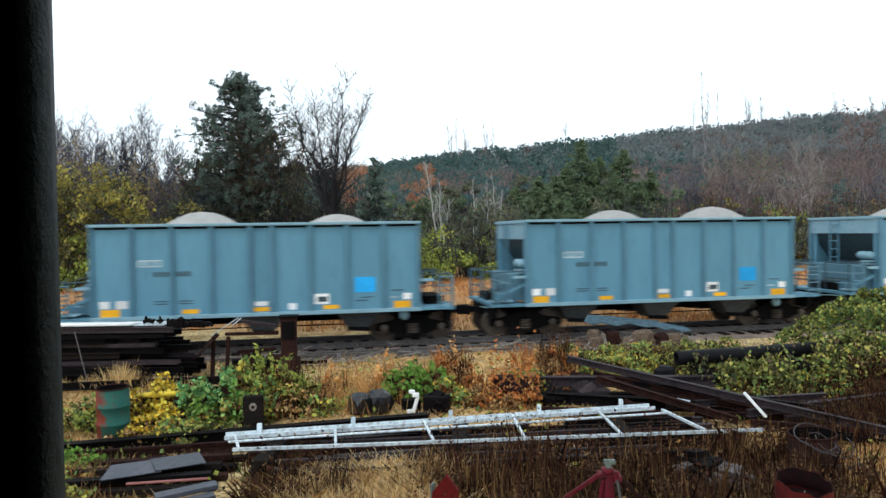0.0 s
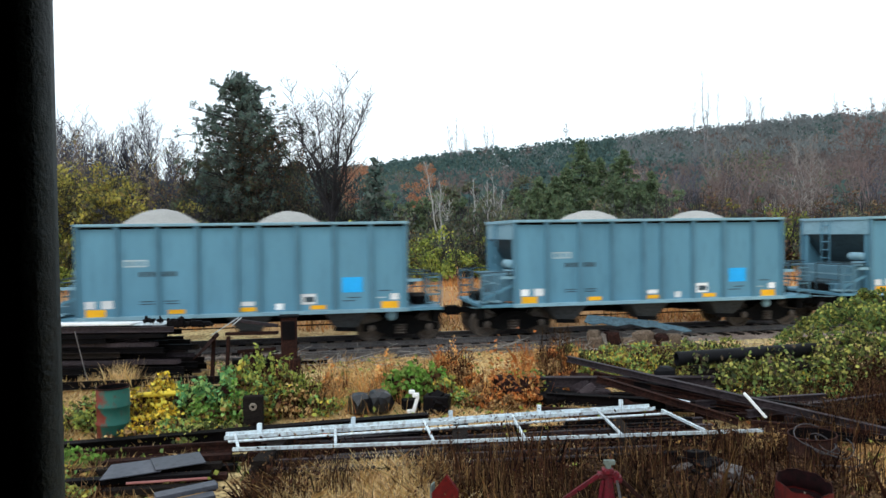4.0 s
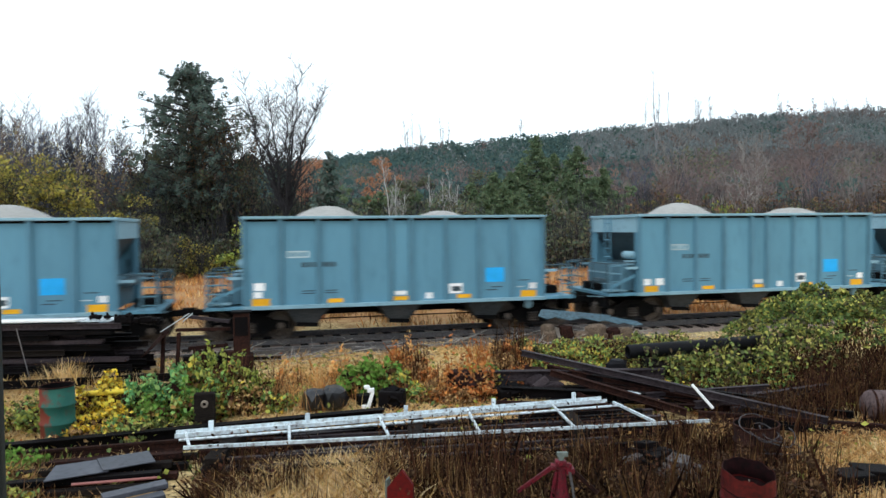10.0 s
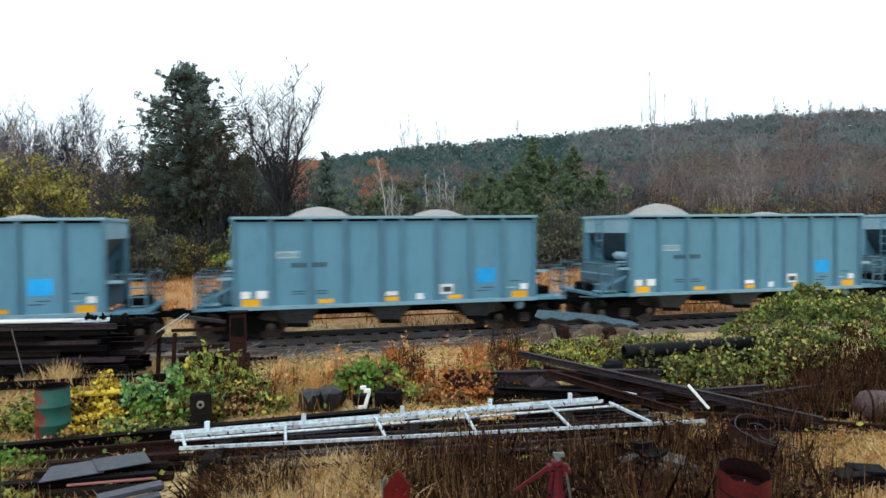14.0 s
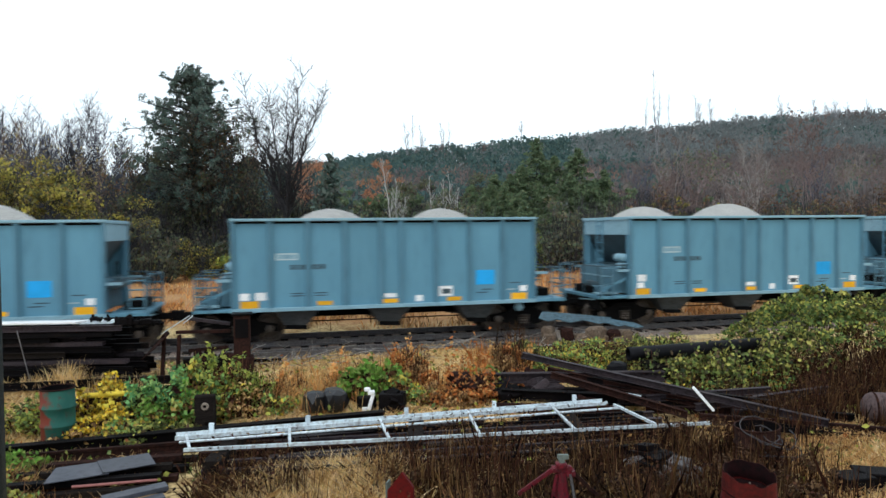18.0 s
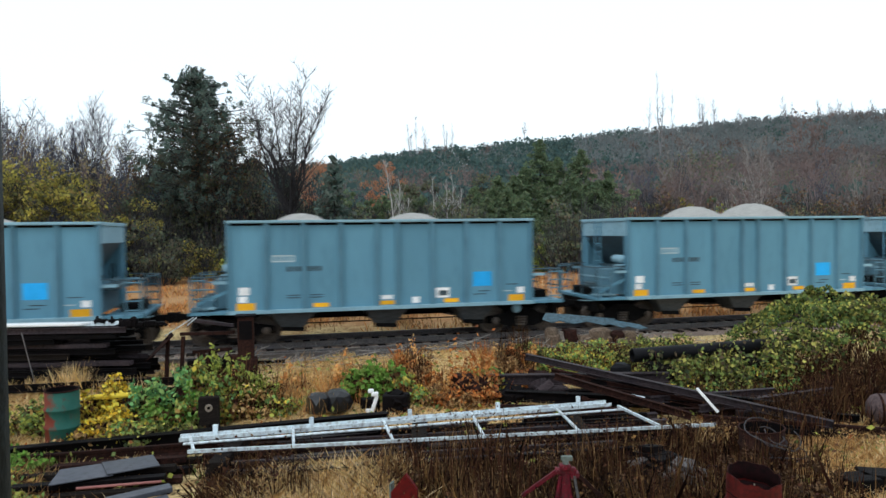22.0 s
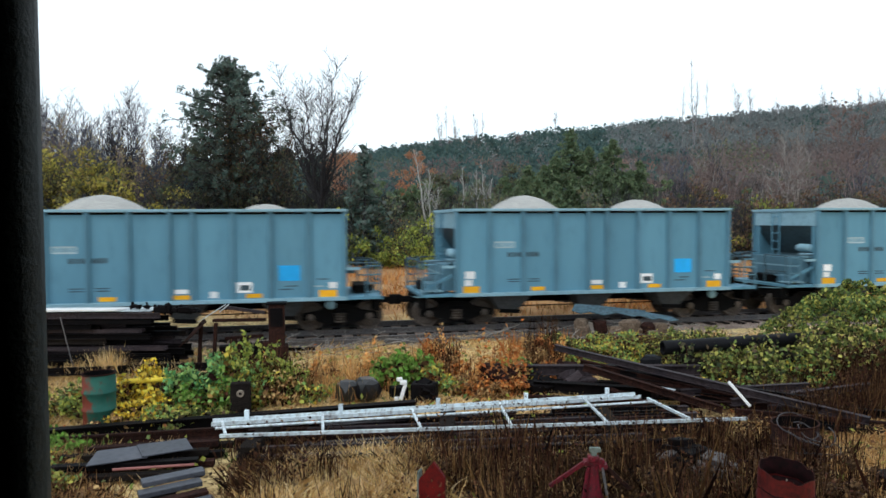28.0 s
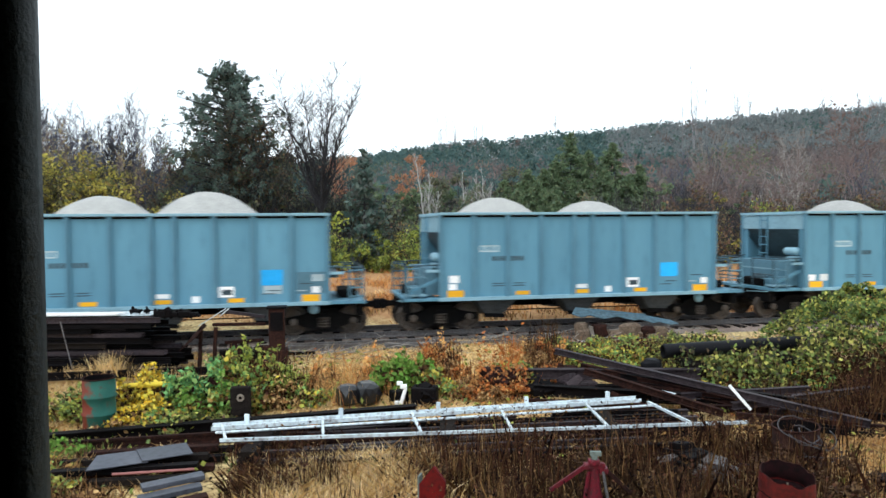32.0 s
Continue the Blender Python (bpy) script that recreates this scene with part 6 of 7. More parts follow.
WEEDS = (  # place, width, height, leaf, number, size, words
    (-5.75, 12.45, 0.9, 0.95, GOLD_LEAF, 900, 0.05, "weed with golden yellow leaves"),
    (-5.95, 11.95, 0.45, 0.78, GOLD_LEAF, 420, 0.05, "weed with golden yellow leaves"),
    (-5.50, 11.75, 0.95, 0.52, GOLD_LEAF, 1300, 0.05, "weed with golden yellow leaves"),
    (-5.15, 11.55, 0.8, 0.45, MIXED_LEAF, 500, 0.05, "low weed with yellow-green leaves"),
    (-5.05, 12.3, 0.8, 1.05, TEAL_LEAF, 900, 0.06, "blue-green weed with broad leaves"),
    (-4.70, 12.6, 0.9, 1.25, TEAL_LEAF, 1100, 0.06, "blue-green weed with broad leaves"),
    (-4.85, 12.0, 0.8, 0.70, FRESH_LEAF, 700, 0.05, "green weed in full leaf"),
    (-4.35, 12.9, 0.9, 1.35, MIXED_LEAF, 1000, 0.06, "blue-green weed with broad leaves"),
    (-4.30, 12.3, 0.7, 0.90, FRESH_LEAF, 600, 0.05, "green weed in full leaf"),
    (-4.0, 13.1, 0.9, 1.45, LIME_LEAF, 700, 0.055, "green weed in full leaf"),
    (-3.75, 13.4, 0.8, 1.2, LIME_LEAF, 260, 0.045, "yellow-green weed in leaf"),
    (-3.45, 13.2, 0.8, 1.0, LIME_LEAF, 300, 0.04, "yellow-green weed in leaf"),
    (-3.2, 13.7, 0.7, 1.0, PALE_STALK, 160, 0.045, "dry weed with tan leaves"),
    (-4.9, 11.55, 1.2, 0.35, BRAMBLE, 900, 0.05, "low mixed weeds in leaf"),
    (-4.3, 11.75, 1.0, 0.40, BRAMBLE, 700, 0.05, "low mixed weeds in leaf"),
    (-5.2, 12.6, 1.0, 0.8, BRAMBLE, 500, 0.05, "mixed weeds in leaf, waist high"),
    (-2.7, 14.2, 0.5, 0.75, PALE_STALK, 60, 0.04, "thin dry weed with tan leaves"),
    (-2.1, 14.6, 0.4, 0.6, PALE_STALK, 40, 0.04, "thin dry weed with tan leaves"),
    (-5.7, 9.4, 0.9, 0.3, MIXED_LEAF, 420, 0.045, "low mixed weeds by old boards"),
    (-5.3, 8.6, 0.8, 0.3, MIXED_LEAF, 360, 0.045, "low mixed weeds by old boards"),
    (-4.6, 8.2, 0.8, 0.25, OCHRE_WEED, 360, 0.04, "low dry weeds by old boards"),
    (-6.0, 10.0, 0.8, 0.3, FRESH_LEAF, 420, 0.045, "low green weed by a rail"),
    (-6.6, 11.9, 0.9, 0.5, LIME_LEAF, 420, 0.05, "low weed with yellow-green leaves"),
    (-7.2, 12.8, 1.0, 0.5, BRAMBLE, 380, 0.05, "low mixed weeds in leaf"),
    (-6.9, 10.6, 0.8, 0.25, FRESH_LEAF, 420, 0.05, "low green weed by a rail"),
    (-1.45, 14.1, 0.8, 0.85, FRESH_LEAF, 900, 0.065, "green weed in full leaf"),
    (-1.1, 14.1, 0.9, 1.0, FRESH_LEAF, 1200, 0.065, "green weed in full leaf"),
    (-0.7, 14.0, 0.7, 0.65, MIXED_LEAF, 800, 0.06, "mixed weeds in leaf, waist high"),
    (-0.35, 13.8, 0.7, 0.5, MIXED_LEAF, 500, 0.05, "low mixed weeds in leaf"),
    (0.75, 14.4, 0.7, 0.8, MIXED_LEAF, 450, 0.05, "mixed weeds in leaf, waist high"),
    (1.15, 14.2, 0.6, 0.75, MIXED_LEAF, 500, 0.05, "mixed weeds in leaf, waist high"),
    (-4.6, 12.15, 1.0, 0.75, MIXED_LEAF, 900, 0.055, "mixed weeds in leaf, waist high"),
    (-4.0, 12.75, 0.9, 1.0, MIXED_LEAF, 800, 0.055, "mixed weeds in leaf, waist high"),
    (-3.4, 12.95, 0.8, 0.75, PALE_STALK, 220, 0.04, "dry weed with tan leaves"),
    (-2.95, 13.1, 0.7, 0.5, MIXED_LEAF, 260, 0.045, "dry weed with tan leaves"),
    (-5.6, 11.5, 1.0, 0.35, OCHRE_WEED, 500, 0.045, "dry weed with tan leaves"),
    (-6.7, 12.4, 1.0, 0.55, MIXED_LEAF, 450, 0.05, "low mixed weeds in leaf"),
    (-7.3, 11.6, 1.0, 0.4, MIXED_LEAF, 400, 0.05, "low mixed weeds in leaf"),
)
for i, (x, y, w, h, leaf, n, size, words) in enumerate(WEEDS):
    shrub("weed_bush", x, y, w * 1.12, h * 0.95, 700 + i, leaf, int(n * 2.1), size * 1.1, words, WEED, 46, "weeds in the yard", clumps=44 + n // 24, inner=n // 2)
DEAD = (  # place, width, height, leaves
    (-0.75, 15.0, 0.7, 1.05, 420), (-0.45, 14.8, 0.6, 0.9, 360), (-0.2, 14.9, 0.7, 0.75, 300), (0.05, 14.3, 0.6, 0.7, 300), (-0.1, 13.8, 0.7, 0.5, 360), (0.3, 13.7, 0.8, 0.45, 360),
    (1.45, 15.3, 0.5, 1.35, 420), (1.7, 15.4, 0.6, 1.5, 480), (1.95, 15.6, 0.5, 1.35, 380), (1.55, 14.9, 0.7, 0.8, 380), (1.85, 14.8, 0.6, 0.65, 300),
    (0.5, 13.6, 0.8, 0.4, 360), (0.95, 13.6, 0.7, 0.5, 300), (-0.55, 15.3, 0.5, 1.2, 200), (-0.3, 15.2, 0.4, 1.05, 200),
)
for i, (x, y, w, h, n) in enumerate(DEAD):
    shrub("dead_bush", x, y, w, h, 220 + i, (ORANGE_LEAF, OCHRE_WEED, ORANGE_LEAF, RUST_GRASS, OCHRE_WEED)[i % 5], int(n * 3.2), 0.042, "dead bush with rust-orange leaves", WEED, 60, "dead orange bushes", clumps=30)
blades("orange_stalks", -0.8, 2.0, 13.6, 15.8, 260, 0.6, 0.010, ORANGE_LEAF, 931, "dry rust-orange weed stalks", 0.8, lambda x, y: (x < 0) | (x > 1.3), 0.16)
blades("rust_stalks", -3.3, -1.3, 13.4, 15.2, 700, 0.55, 0.009, RUST_GRASS, 951, "rust-orange dry grass, knee high", 0.6, None, 0.3)
for i, (x, y, w, h, leaf, n) in enumerate(((-3.70, 13.5, 0.7, 0.75, LIME_LEAF, 420), (-3.25, 13.7, 0.6, 0.55, LIME_LEAF, 260), (-4.0, 14.1, 0.6, 0.85, RUST_GRASS, 420), (-2.95, 14.0, 0.5, 0.9, RUST_GRASS, 420), (-2.5, 13.75, 0.7, 0.5, LIME_LEAF, 240), (-1.9, 14.4, 0.5, 0.95, RUST_GRASS, 420), (-1.3, 14.0, 0.7, 0.5, RUST_GRASS, 400))):
    shrub("straggly_weed", x, y, w, h, 980 + i, leaf, n, 0.045, "straggly weed with yellow-green leaves" if leaf == LIME_LEAF else "straggly weed gone rust-orange", OCHRE_WEED, 40, "straggly weeds in the straw", clumps=26)
blades("tan_stalks", -3.6, -1.8, 13.0, 15.0, 420, 0.55, 0.008, PALE_STALK, 932, "tall dry tan stalks", 0.7, None, 0.2)
blades("red_stalks", -3.2, 4.6, 8.1, 9.3, 300, 1.05, 0.009, WEED, 933, "thin dark weed stalks, waist high", 0.18, None, 0.25)
lump("earth_mound", 0.7, 14.05, 0, 0.9, 0.7, 0.5, 399, RUST, "brown heap of earth and dead leaves", "heap", 0.3, cuts=3, boxy=1.0)
litter("fallen_leaves", 0.2, 1.2, 13.5, 14.4, 900, 0.05, ORANGE_LEAF, 936, "fallen orange leaves on an earth heap", 0.45)
for i, (x, y, w, h) in enumerate(((2.6, 17.0, 1.6, 0.75), (3.6, 16.8, 1.8, 0.9), (4.6, 16.6, 1.7, 0.9), (3.0, 15.9, 1.4, 0.7), (2.2, 17.8, 1.4, 0.6), (5.0, 14.0, 1.0, 0.5), (5.9, 14.0, 1.1, 0.6), (6.7, 14.1, 1.0, 0.8), (5.4, 17.6, 1.7, 0.7), (4.4, 17.8, 1.6, 0.6), (3.3, 18.2, 1.5, 0.5), (2.6, 16.2, 1.2, 0.5), (6.3, 18.6, 1.5, 0.6))):
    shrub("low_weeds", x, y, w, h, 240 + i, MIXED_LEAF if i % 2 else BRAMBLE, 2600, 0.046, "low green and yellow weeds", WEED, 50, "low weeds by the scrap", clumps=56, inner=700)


def bramble_mound():
    """The big bramble heap over the scrap."""
    t = stand("bramble_mound", 7.6, 15.4, "large bramble mound with yellow-green leaves over brown stems", "bush")
    g = np.random.default_rng(260)
    n = 105000
    x, y = g.uniform(-3.6, 5.6, n), g.uniform(-1.7, 2.2, n)
    top = 1.62 * np.exp(-((x - 2.1) / 2.6) ** 4) + 0.12 * np.exp(-((x + 1.7) / 1.5) ** 2) + 0.5 * np.exp(-((x + 0.2) / 0.8) ** 2) + 0.26 * np.exp(-((x - 1.4) / 0.8) ** 2)
    bump = 0.20 * np.sin(x * 2.7 + 1) * np.sin(y * 2.9 + 1) + 0.13 * np.sin(x * 6.1 + y * 4.3) + 0.06 * np.sin(x * 11.0 - y * 9.0)
    top = top * np.clip(1 - ((y - 0.2) / 2.25) ** 4, 0.1, 1) + bump
    z = top - np.abs(g.normal(size=n)) * 0.14
    gap = np.sin(x * 5.3 + z * 7) * np.sin(z * 9 + y * 6 + 1) + 0.5 * np.sin(x * 13 + y * 11 + z * 10)
    ok = (z > 0.42 + 0.30 * np.sin(x * 2.2)) & (z > 0.25 - 0.5 * y) & (gap > 0.05) & (g.random(n) < np.clip(0.35 + z * 0.42, 0, 1))
    p = np.stack([x, y, z], 1)[ok]
    patch = np.sin(p[:, 0] * 1.9 + 2 * p[:, 2]) + np.sin(p[:, 0] * 3.7 - 2.6 * p[:, 1] + 4 * p[:, 2]) + 0.6 * g.normal(size=len(p))
    polys("foliage", np.concatenate([leaf_quads(g, p[patch > 0.35][::2], 0.060, 1.2), leaf_quads(g, p[patch > 0.35][1::6], 0.088, 1.15)]), BRAMBLE, t)
    polys("green_foliage", np.concatenate([leaf_quads(g, p[patch <= 0.35][::2], 0.058, 1.2), leaf_quads(g, p[patch <= 0.35][1::6], 0.084, 1.15)]), BRAMBLE_GREEN, t, "leaves still grey-green")
    k = 1500
    bx_, by_ = g.uniform(-3.2, 4.2, k), g.uniform(-1.5, 1.6, k)
    b = np.stack([bx_, by_, np.zeros(k)], 1)
    tp = np.stack([bx_ + g.normal(size=k) * 0.4, by_ + g.normal(size=k) * 0.4, np.interp(bx_, [-3.2, -1, 0.6, 1.8, 4.2], [0.6, 0.7, 1.4, 1.75, 1.5]) * g.uniform(0.4, 1.02, k)], 1)
    m = (b + tp) / 2 + g.normal(size=(k, 3)) * 0.15
    polys("brushwood", tubes(np.concatenate([np.c_[b, m, np.full(k, 0.009), np.full(k, 0.007)], np.c_[m, tp, np.full(k, 0.007), np.full(k, 0.003)]]), 3), WEED, t)
    return t


bramble_mound()


def bramble_sprays():
    """Trailing bramble over the pipe."""
    t = stand("bramble_spray", 5.6, 14.5, "trailing bramble with yellow-green leaves over a pipe", "bush")
    g = np.random.default_rng(270)
    pts, segs = [], []
    for i in range(80):
        x = g.uniform(-1.2, 2.0)
        p = np.array([x, g.uniform(-0.3, 0.6), g.uniform(0.65, 1.0) if x < 1.2 else g.uniform(0.8, 1.2)])
        q = p + np.array([g.normal() * 0.4, -g.uniform(0.1, 0.6), -g.uniform(0.2, 0.7)])
        segs += [(p[0], p[1], 0, *p, 0.006, 0.005), (*p, *q, 0.005, 0.003)]
        u = g.random((46, 1))
        pts.append(p + (q - p) * u + g.normal(size=(46, 3)) * 0.09)
    polys("brushwood", tubes(segs, 3), WEED, t)
    polys("foliage", leaf_quads(g, np.concatenate(pts), 0.07, 1.2), BRAMBLE, t)


bramble_sprays()

blades("track_straw", -10, 10, 15.5, 21.5, 14000, 0.09, 0.016, STRAW, 943, "flattened straw along the edge of the ballast", 3.5, lambda x, y: (off_track(x, y) < -2.0) & (off_track(x, y) > -4.2), 0.25)
blades("track_weeds", -9, 9, 17.0, 20.5, 1500, 0.32, 0.012, OCHRE_WEED, 940, "dry weeds along the edge of the ballast", 0.9, lambda x, y: (np.abs(off_track(x, y)) > 1.9) & (np.sin(x * 1.9) * np.sin(y * 2.3 + 1) > -0.2), 0.2)
blades("red_stalks", 0.9, 3.4, 16.2, 19.6, 420, 0.6, 0.014, ORANGE_LEAF, 941, "rust-red stalks beside the ballast", 0.6, lambda x, y: np.abs(off_track(x, y)) > 2.2, 0.14)
blades("red_stalks", -2.6, -0.2, 15.6, 18.2, 260, 0.5, 0.012, ORANGE_LEAF, 942, "rust-red stalks beside the ballast", 0.7, None, 0.14)


for i, (x, y, w, h, n) in enumerate(((4.35, 9.05, 0.7, 0.5, 260), (4.15, 9.9, 0.9, 0.75, 500), (4.75, 10.3, 1.0, 0.7, 450), (3.75, 10.4, 0.9, 0.6, 500), (5.9, 11.8, 1.2, 0.6, 600), (6.7, 12.4, 1.2, 0.8, 600), (7.4, 13.0, 1.2, 0.9, 600), (8.3, 13.5, 1.3, 1.0, 600), (9.3, 13.8, 1.3, 1.0, 600))):
    shrub("dead_bush", x, y, w, h, 960 + i, (WEED, WEED_DARK, WEED)[i % 3], n, 0.03, "tangle of brown dead vines over scrap", WEED, 150, "dead vines over the scrap", clumps=26)
for i in range(26):
    g = random.Random(990 + i)
    p = on_track(g.uniform(-5.4, 2.2), -g.uniform(2.5, 3.3), 0)
    lump("pale_stone", p.x, p.y, float(land(p.x, p.y)) - 0.02, g.uniform(0.07, 0.17), g.uniform(0.07, 0.14), g.uniform(0.05, 0.11), 990 + i, ROCK, "pale loose stone beside the ballast", "stone", 0.25, "loose stones by the ballast", 1)


def weed_heads():
    """Brown seed heads and withered tops among the stalks before the frame."""
    g = np.random.default_rng(955)
    pts, segs = [], []
    for k in range(80):
        x, y = g.uniform(-0.6, 5.0), g.uniform(7.5, 9.2)
        if bool(clear_spot(x, y)):
            continue
        top = g.uniform(0.18, 0.5)
        segs.append((x, y, 0, x + g.normal() * 0.04, y, top, 0.006, 0.004))
        pts.append(clump_points(g, 90, (x, y, top), np.array([0.14, 0.14, 0.17]) * g.uniform(0.5, 1.2), 0.1))
    t = stand("seed_heads", 0, 0, "withered brown seed heads of dead weeds", "weeds")
    polys("stalks", tubes(segs, 3), WEED, t)
    polys("heads", leaf_quads(g, np.concatenate(pts), 0.028, 1.6), WEED_DARK, t)
    tagged(t, kind="stuff")


weed_heads()


def branch_heap():
    g = np.random.default_rng(280)
    segs = []
    for i in range(150):
        s, q = g.uniform(-9, 7), -g.uniform(2.0, 4.2)
        p = np.array(on_track(s, q, 0.03 + abs(g.normal()) * 0.07))
        a, ln = g.normal() * 0.7, g.uniform(0.3, 1.1)
        e = p + np.array([math.cos(a) * ln, math.sin(a) * ln, g.uniform(-0.03, 0.22)])
        segs.append((*p, *e, 0.012, 0.006))
        m = p + (e - p) * 0.6
        segs.append((*m, *(m + np.array([g.normal() * 0.2, g.normal() * 0.2, g.random() * 0.2])), 0.007, 0.004))
    tagged(polys("dead_branches", tubes(segs, 4), BARK_PALE), "dry dead branches strewn beside the track", "branches", kind="stuff")


branch_heap()

# ---- yard: barrels and drums ----
def drum(name, x, y, r, h, material, label, rim=None, seed=0, lean=0.0, open_top=True):
    t = thing(name, pose(x, y, float(land(x, y)), lean, lean * 0.5, seed * 40), label, "barrel")
    body = [(0.001, 0.01), (r - 0.01, 0.01), (r, 0.03)]
    for f in (0.33, 0.66):
        body += [(r, h * f - 0.03), (r + 0.02, h * f - 0.010), (r + 0.02, h * f + 0.010), (r, h * f + 0.03)]
    body += [(r, h - 0.02), (r - 0.004, h), (r - 0.010, h)]
    part("shell", lathe(bmesh.new(), body, 32), material, t, "", True)
    part("lining", lathe(bmesh.new(), [(r - 0.012, h - 0.002), (r - 0.014, h * 0.5), (r - 0.014, 0.12), (0.001, 0.12)], 32), DARK_STEEL, t, "near-black inside", True)
    part("rim", lathe(bmesh.new(), [(r - 0.006, h - 0.012), (r + 0.010, h - 0.012), (r + 0.014, h), (r + 0.006, h + 0.012), (r - 0.008, h + 0.008), (r - 0.006, h - 0.012)], 32), rim or RUST, t, "rusty rolled rim", True)
    return t


def torn_barrel(x, y, r, h):
    """An open barrel with a torn edge that is low towards the house and high at the back."""
    g = np.random.default_rng(36)
    t = thing("rusty_barrel", pose(x, y, float(land(x, y)), 2, 1, 0), "rust-red open steel barrel with a torn edge", "barrel")
    n = 48
    ang = [2 * math.pi * k / n for k in range(n)]
    edge = [h * (0.955 + 0.045 * math.sin(a - 0.2)) - 0.022 * abs(math.sin(a * 3.5 + 0.6)) ** 3 - g.uniform(0, 0.016) for a in ang]
    levels = (0.0, 0.05, 0.30, 0.33, 0.36, 0.63, 0.66, 0.69, 0.86, 1.0)
    bulge = (-0.008, 0, 0, 0.018, 0, 0, 0.018, 0, 0.004, -0.004)

    def wall(inset, low, top):
        bm = bmesh.new()
        rows = [[bm.verts.new(((r + b - inset + 0.006 * math.sin(3 * a + 5 * f)) * math.cos(a), (r + b - inset + 0.006 * math.sin(3 * a + 5 * f)) * math.sin(a), low + (e + top - low) * f)) for a, e in zip(ang, edge)] for f, b in zip(levels, bulge)]
        for lo, hi in zip(rows, rows[1:]):
            for k in range(n):
                q = (lo[k], lo[(k + 1) % n], hi[(k + 1) % n], hi[k])
                bm.faces.new(q if inset == 0 else q[::-1])
        if inset:
            bm.faces.new(rows[0])
        return bm
    part("shell", wall(0, 0.01, 0), RED, t, "", True)
    # lining is a much darker red than the shell
    part("lining", wall(0.008, 0.34, -0.002), RED_DARK, t, "darker red inside", True)
    bm = bmesh.new()
    for k in range(n):
        a, b = ang[k], ang[(k + 1) % n]
        bm.faces.new([bm.verts.new((rr * math.cos(c), rr * math.sin(c), e)) for rr, c, e in ((r - 0.004, a, edge[k]), (r - 0.004, b, edge[(k + 1) % n]), (r - 0.012, b, edge[(k + 1) % n] - 0.002), (r - 0.012, a, edge[k] - 0.002))])
    part("rim", bm, RUST, t, "torn rusty edge")
    for k in range(7):
        p = (g.uniform(-0.12, 0.12), g.uniform(-0.12, 0.12), 0.36)
        part("stick", pipe(p, (p[0] * 1.5 + g.uniform(-0.05, 0.05), p[1] * 1.3 - 0.02, g.uniform(0.62, 0.86)), 0.008, 5), OLD_WOOD if k % 2 else TIE, t, "burnt stick in the barrel")
    return t


drum("steel_barrel", -6.10, 11.45, 0.255, 0.88, BARREL, "green steel barrel streaked with red rust", RUST, 0)
torn_barrel(3.13, 7.0, 0.255, 0.93)
drum("wire_drum", 4.42, 9.5, 0.29, 0.66, RUST, "dark brown rusted drum wound with wire", RUST, 2, -3)


def wire_coil():
    bm = bmesh.new()
    g = random.Random(4)
    for k in range(6):
        c, r = Vector((4.42 + g.uniform(-0.12, 0.2), 9.34 + g.uniform(-0.1, 0.05), 0.66 + g.uniform(-0.3, 0.34))), g.uniform(0.14, 0.36)
        ax = pose(0, 0, 0, g.uniform(-30, 60), g.uniform(-30, 30), g.uniform(0, 180))
        pts = [c + ax @ Vector((r * math.cos(u * 0.35) * g.uniform(0.93, 1.07), r * math.sin(u * 0.35), 0.02 * math.sin(u))) for u in range(16)]
        for p, q in zip(pts, pts[1:]):
            sweep(bm, ring(0.008, 5), p, q)
    tagged(part("wire_coil", bm, WIRE), "tangled loops of grey wire hung on a rusty drum", "wire")


wire_coil()

# ---- yard: long steel ----
def lay(name, shape, p, q, material, label, category, group="", up=(0, 0, 1)):
    return tagged(part(name, sweep(bmesh.new(), shape, p, q, up), material), label, category, group)


lay("steel_beam", I_SHAPE, (-7.6, 10.2, 0.02), (-0.9, 12.35, 0.02), DARK_STEEL, "long dark rusted beam lying in the weeds", "steel beam")
lay("steel_rail", RAIL_SHAPE, (-7.3, 10.0, 0.02), (-2.2, 11.2, 0.02), RUST, "long dark rusted rail lying in the weeds", "rail", "rails in the yard")
lay("steel_rail", RAIL_SHAPE, (-10.9, 14.5, 0.09), (-5.7, 15.55, 0.09), DARK_STEEL, "long dark rusted rail lying in the weeds", "rail", "rails in the yard")
for x, y in ((-9.7, 14.72), (-6.6, 15.36)):
    tagged(part("timber_block", box(x - 0.10, x + 0.10, y - 0.3, y + 0.3, -0.05, 0.088, 0.015), TIE), "dark timber block under a rail", "timber", "packing blocks")
rng = random.Random(17)
for i in range(13):
    y = 9.55 + 0.15 * i
    lay("steel_bar", SLIM if i % 3 else RAIL_SHAPE, (-3.2 + rng.uniform(-0.3, 0.9), y - 0.25, 0.03 + 0.03 * (i % 2)), (1.0 + rng.uniform(-0.6, 2.4), y + 0.45 + rng.uniform(-0.12, 0.12), 0.08), (DARK_STEEL, RAIL_TOP, RUST, RAIL_TOP)[i % 4], "rusty steel bar in a low stack", "steel bar", "stacked bars under the white frame")


for i in range(9):
    y = 10.75 + 0.16 * i
    lay("steel_bar", (SLIM, RAIL_SHAPE, SLIM)[i % 3], (0.9 + rng.uniform(-0.3, 0.6), y - 0.1, 0.03 + 0.05 * (i % 2)), (3.7 + rng.uniform(-0.4, 0.5), y + 0.25 + rng.uniform(-0.1, 0.1), 0.05), (RUST, DARK_STEEL, RAIL_TOP)[i % 3], "rusty steel bar in a low stack", "steel bar", "stacked bars under the white frame")


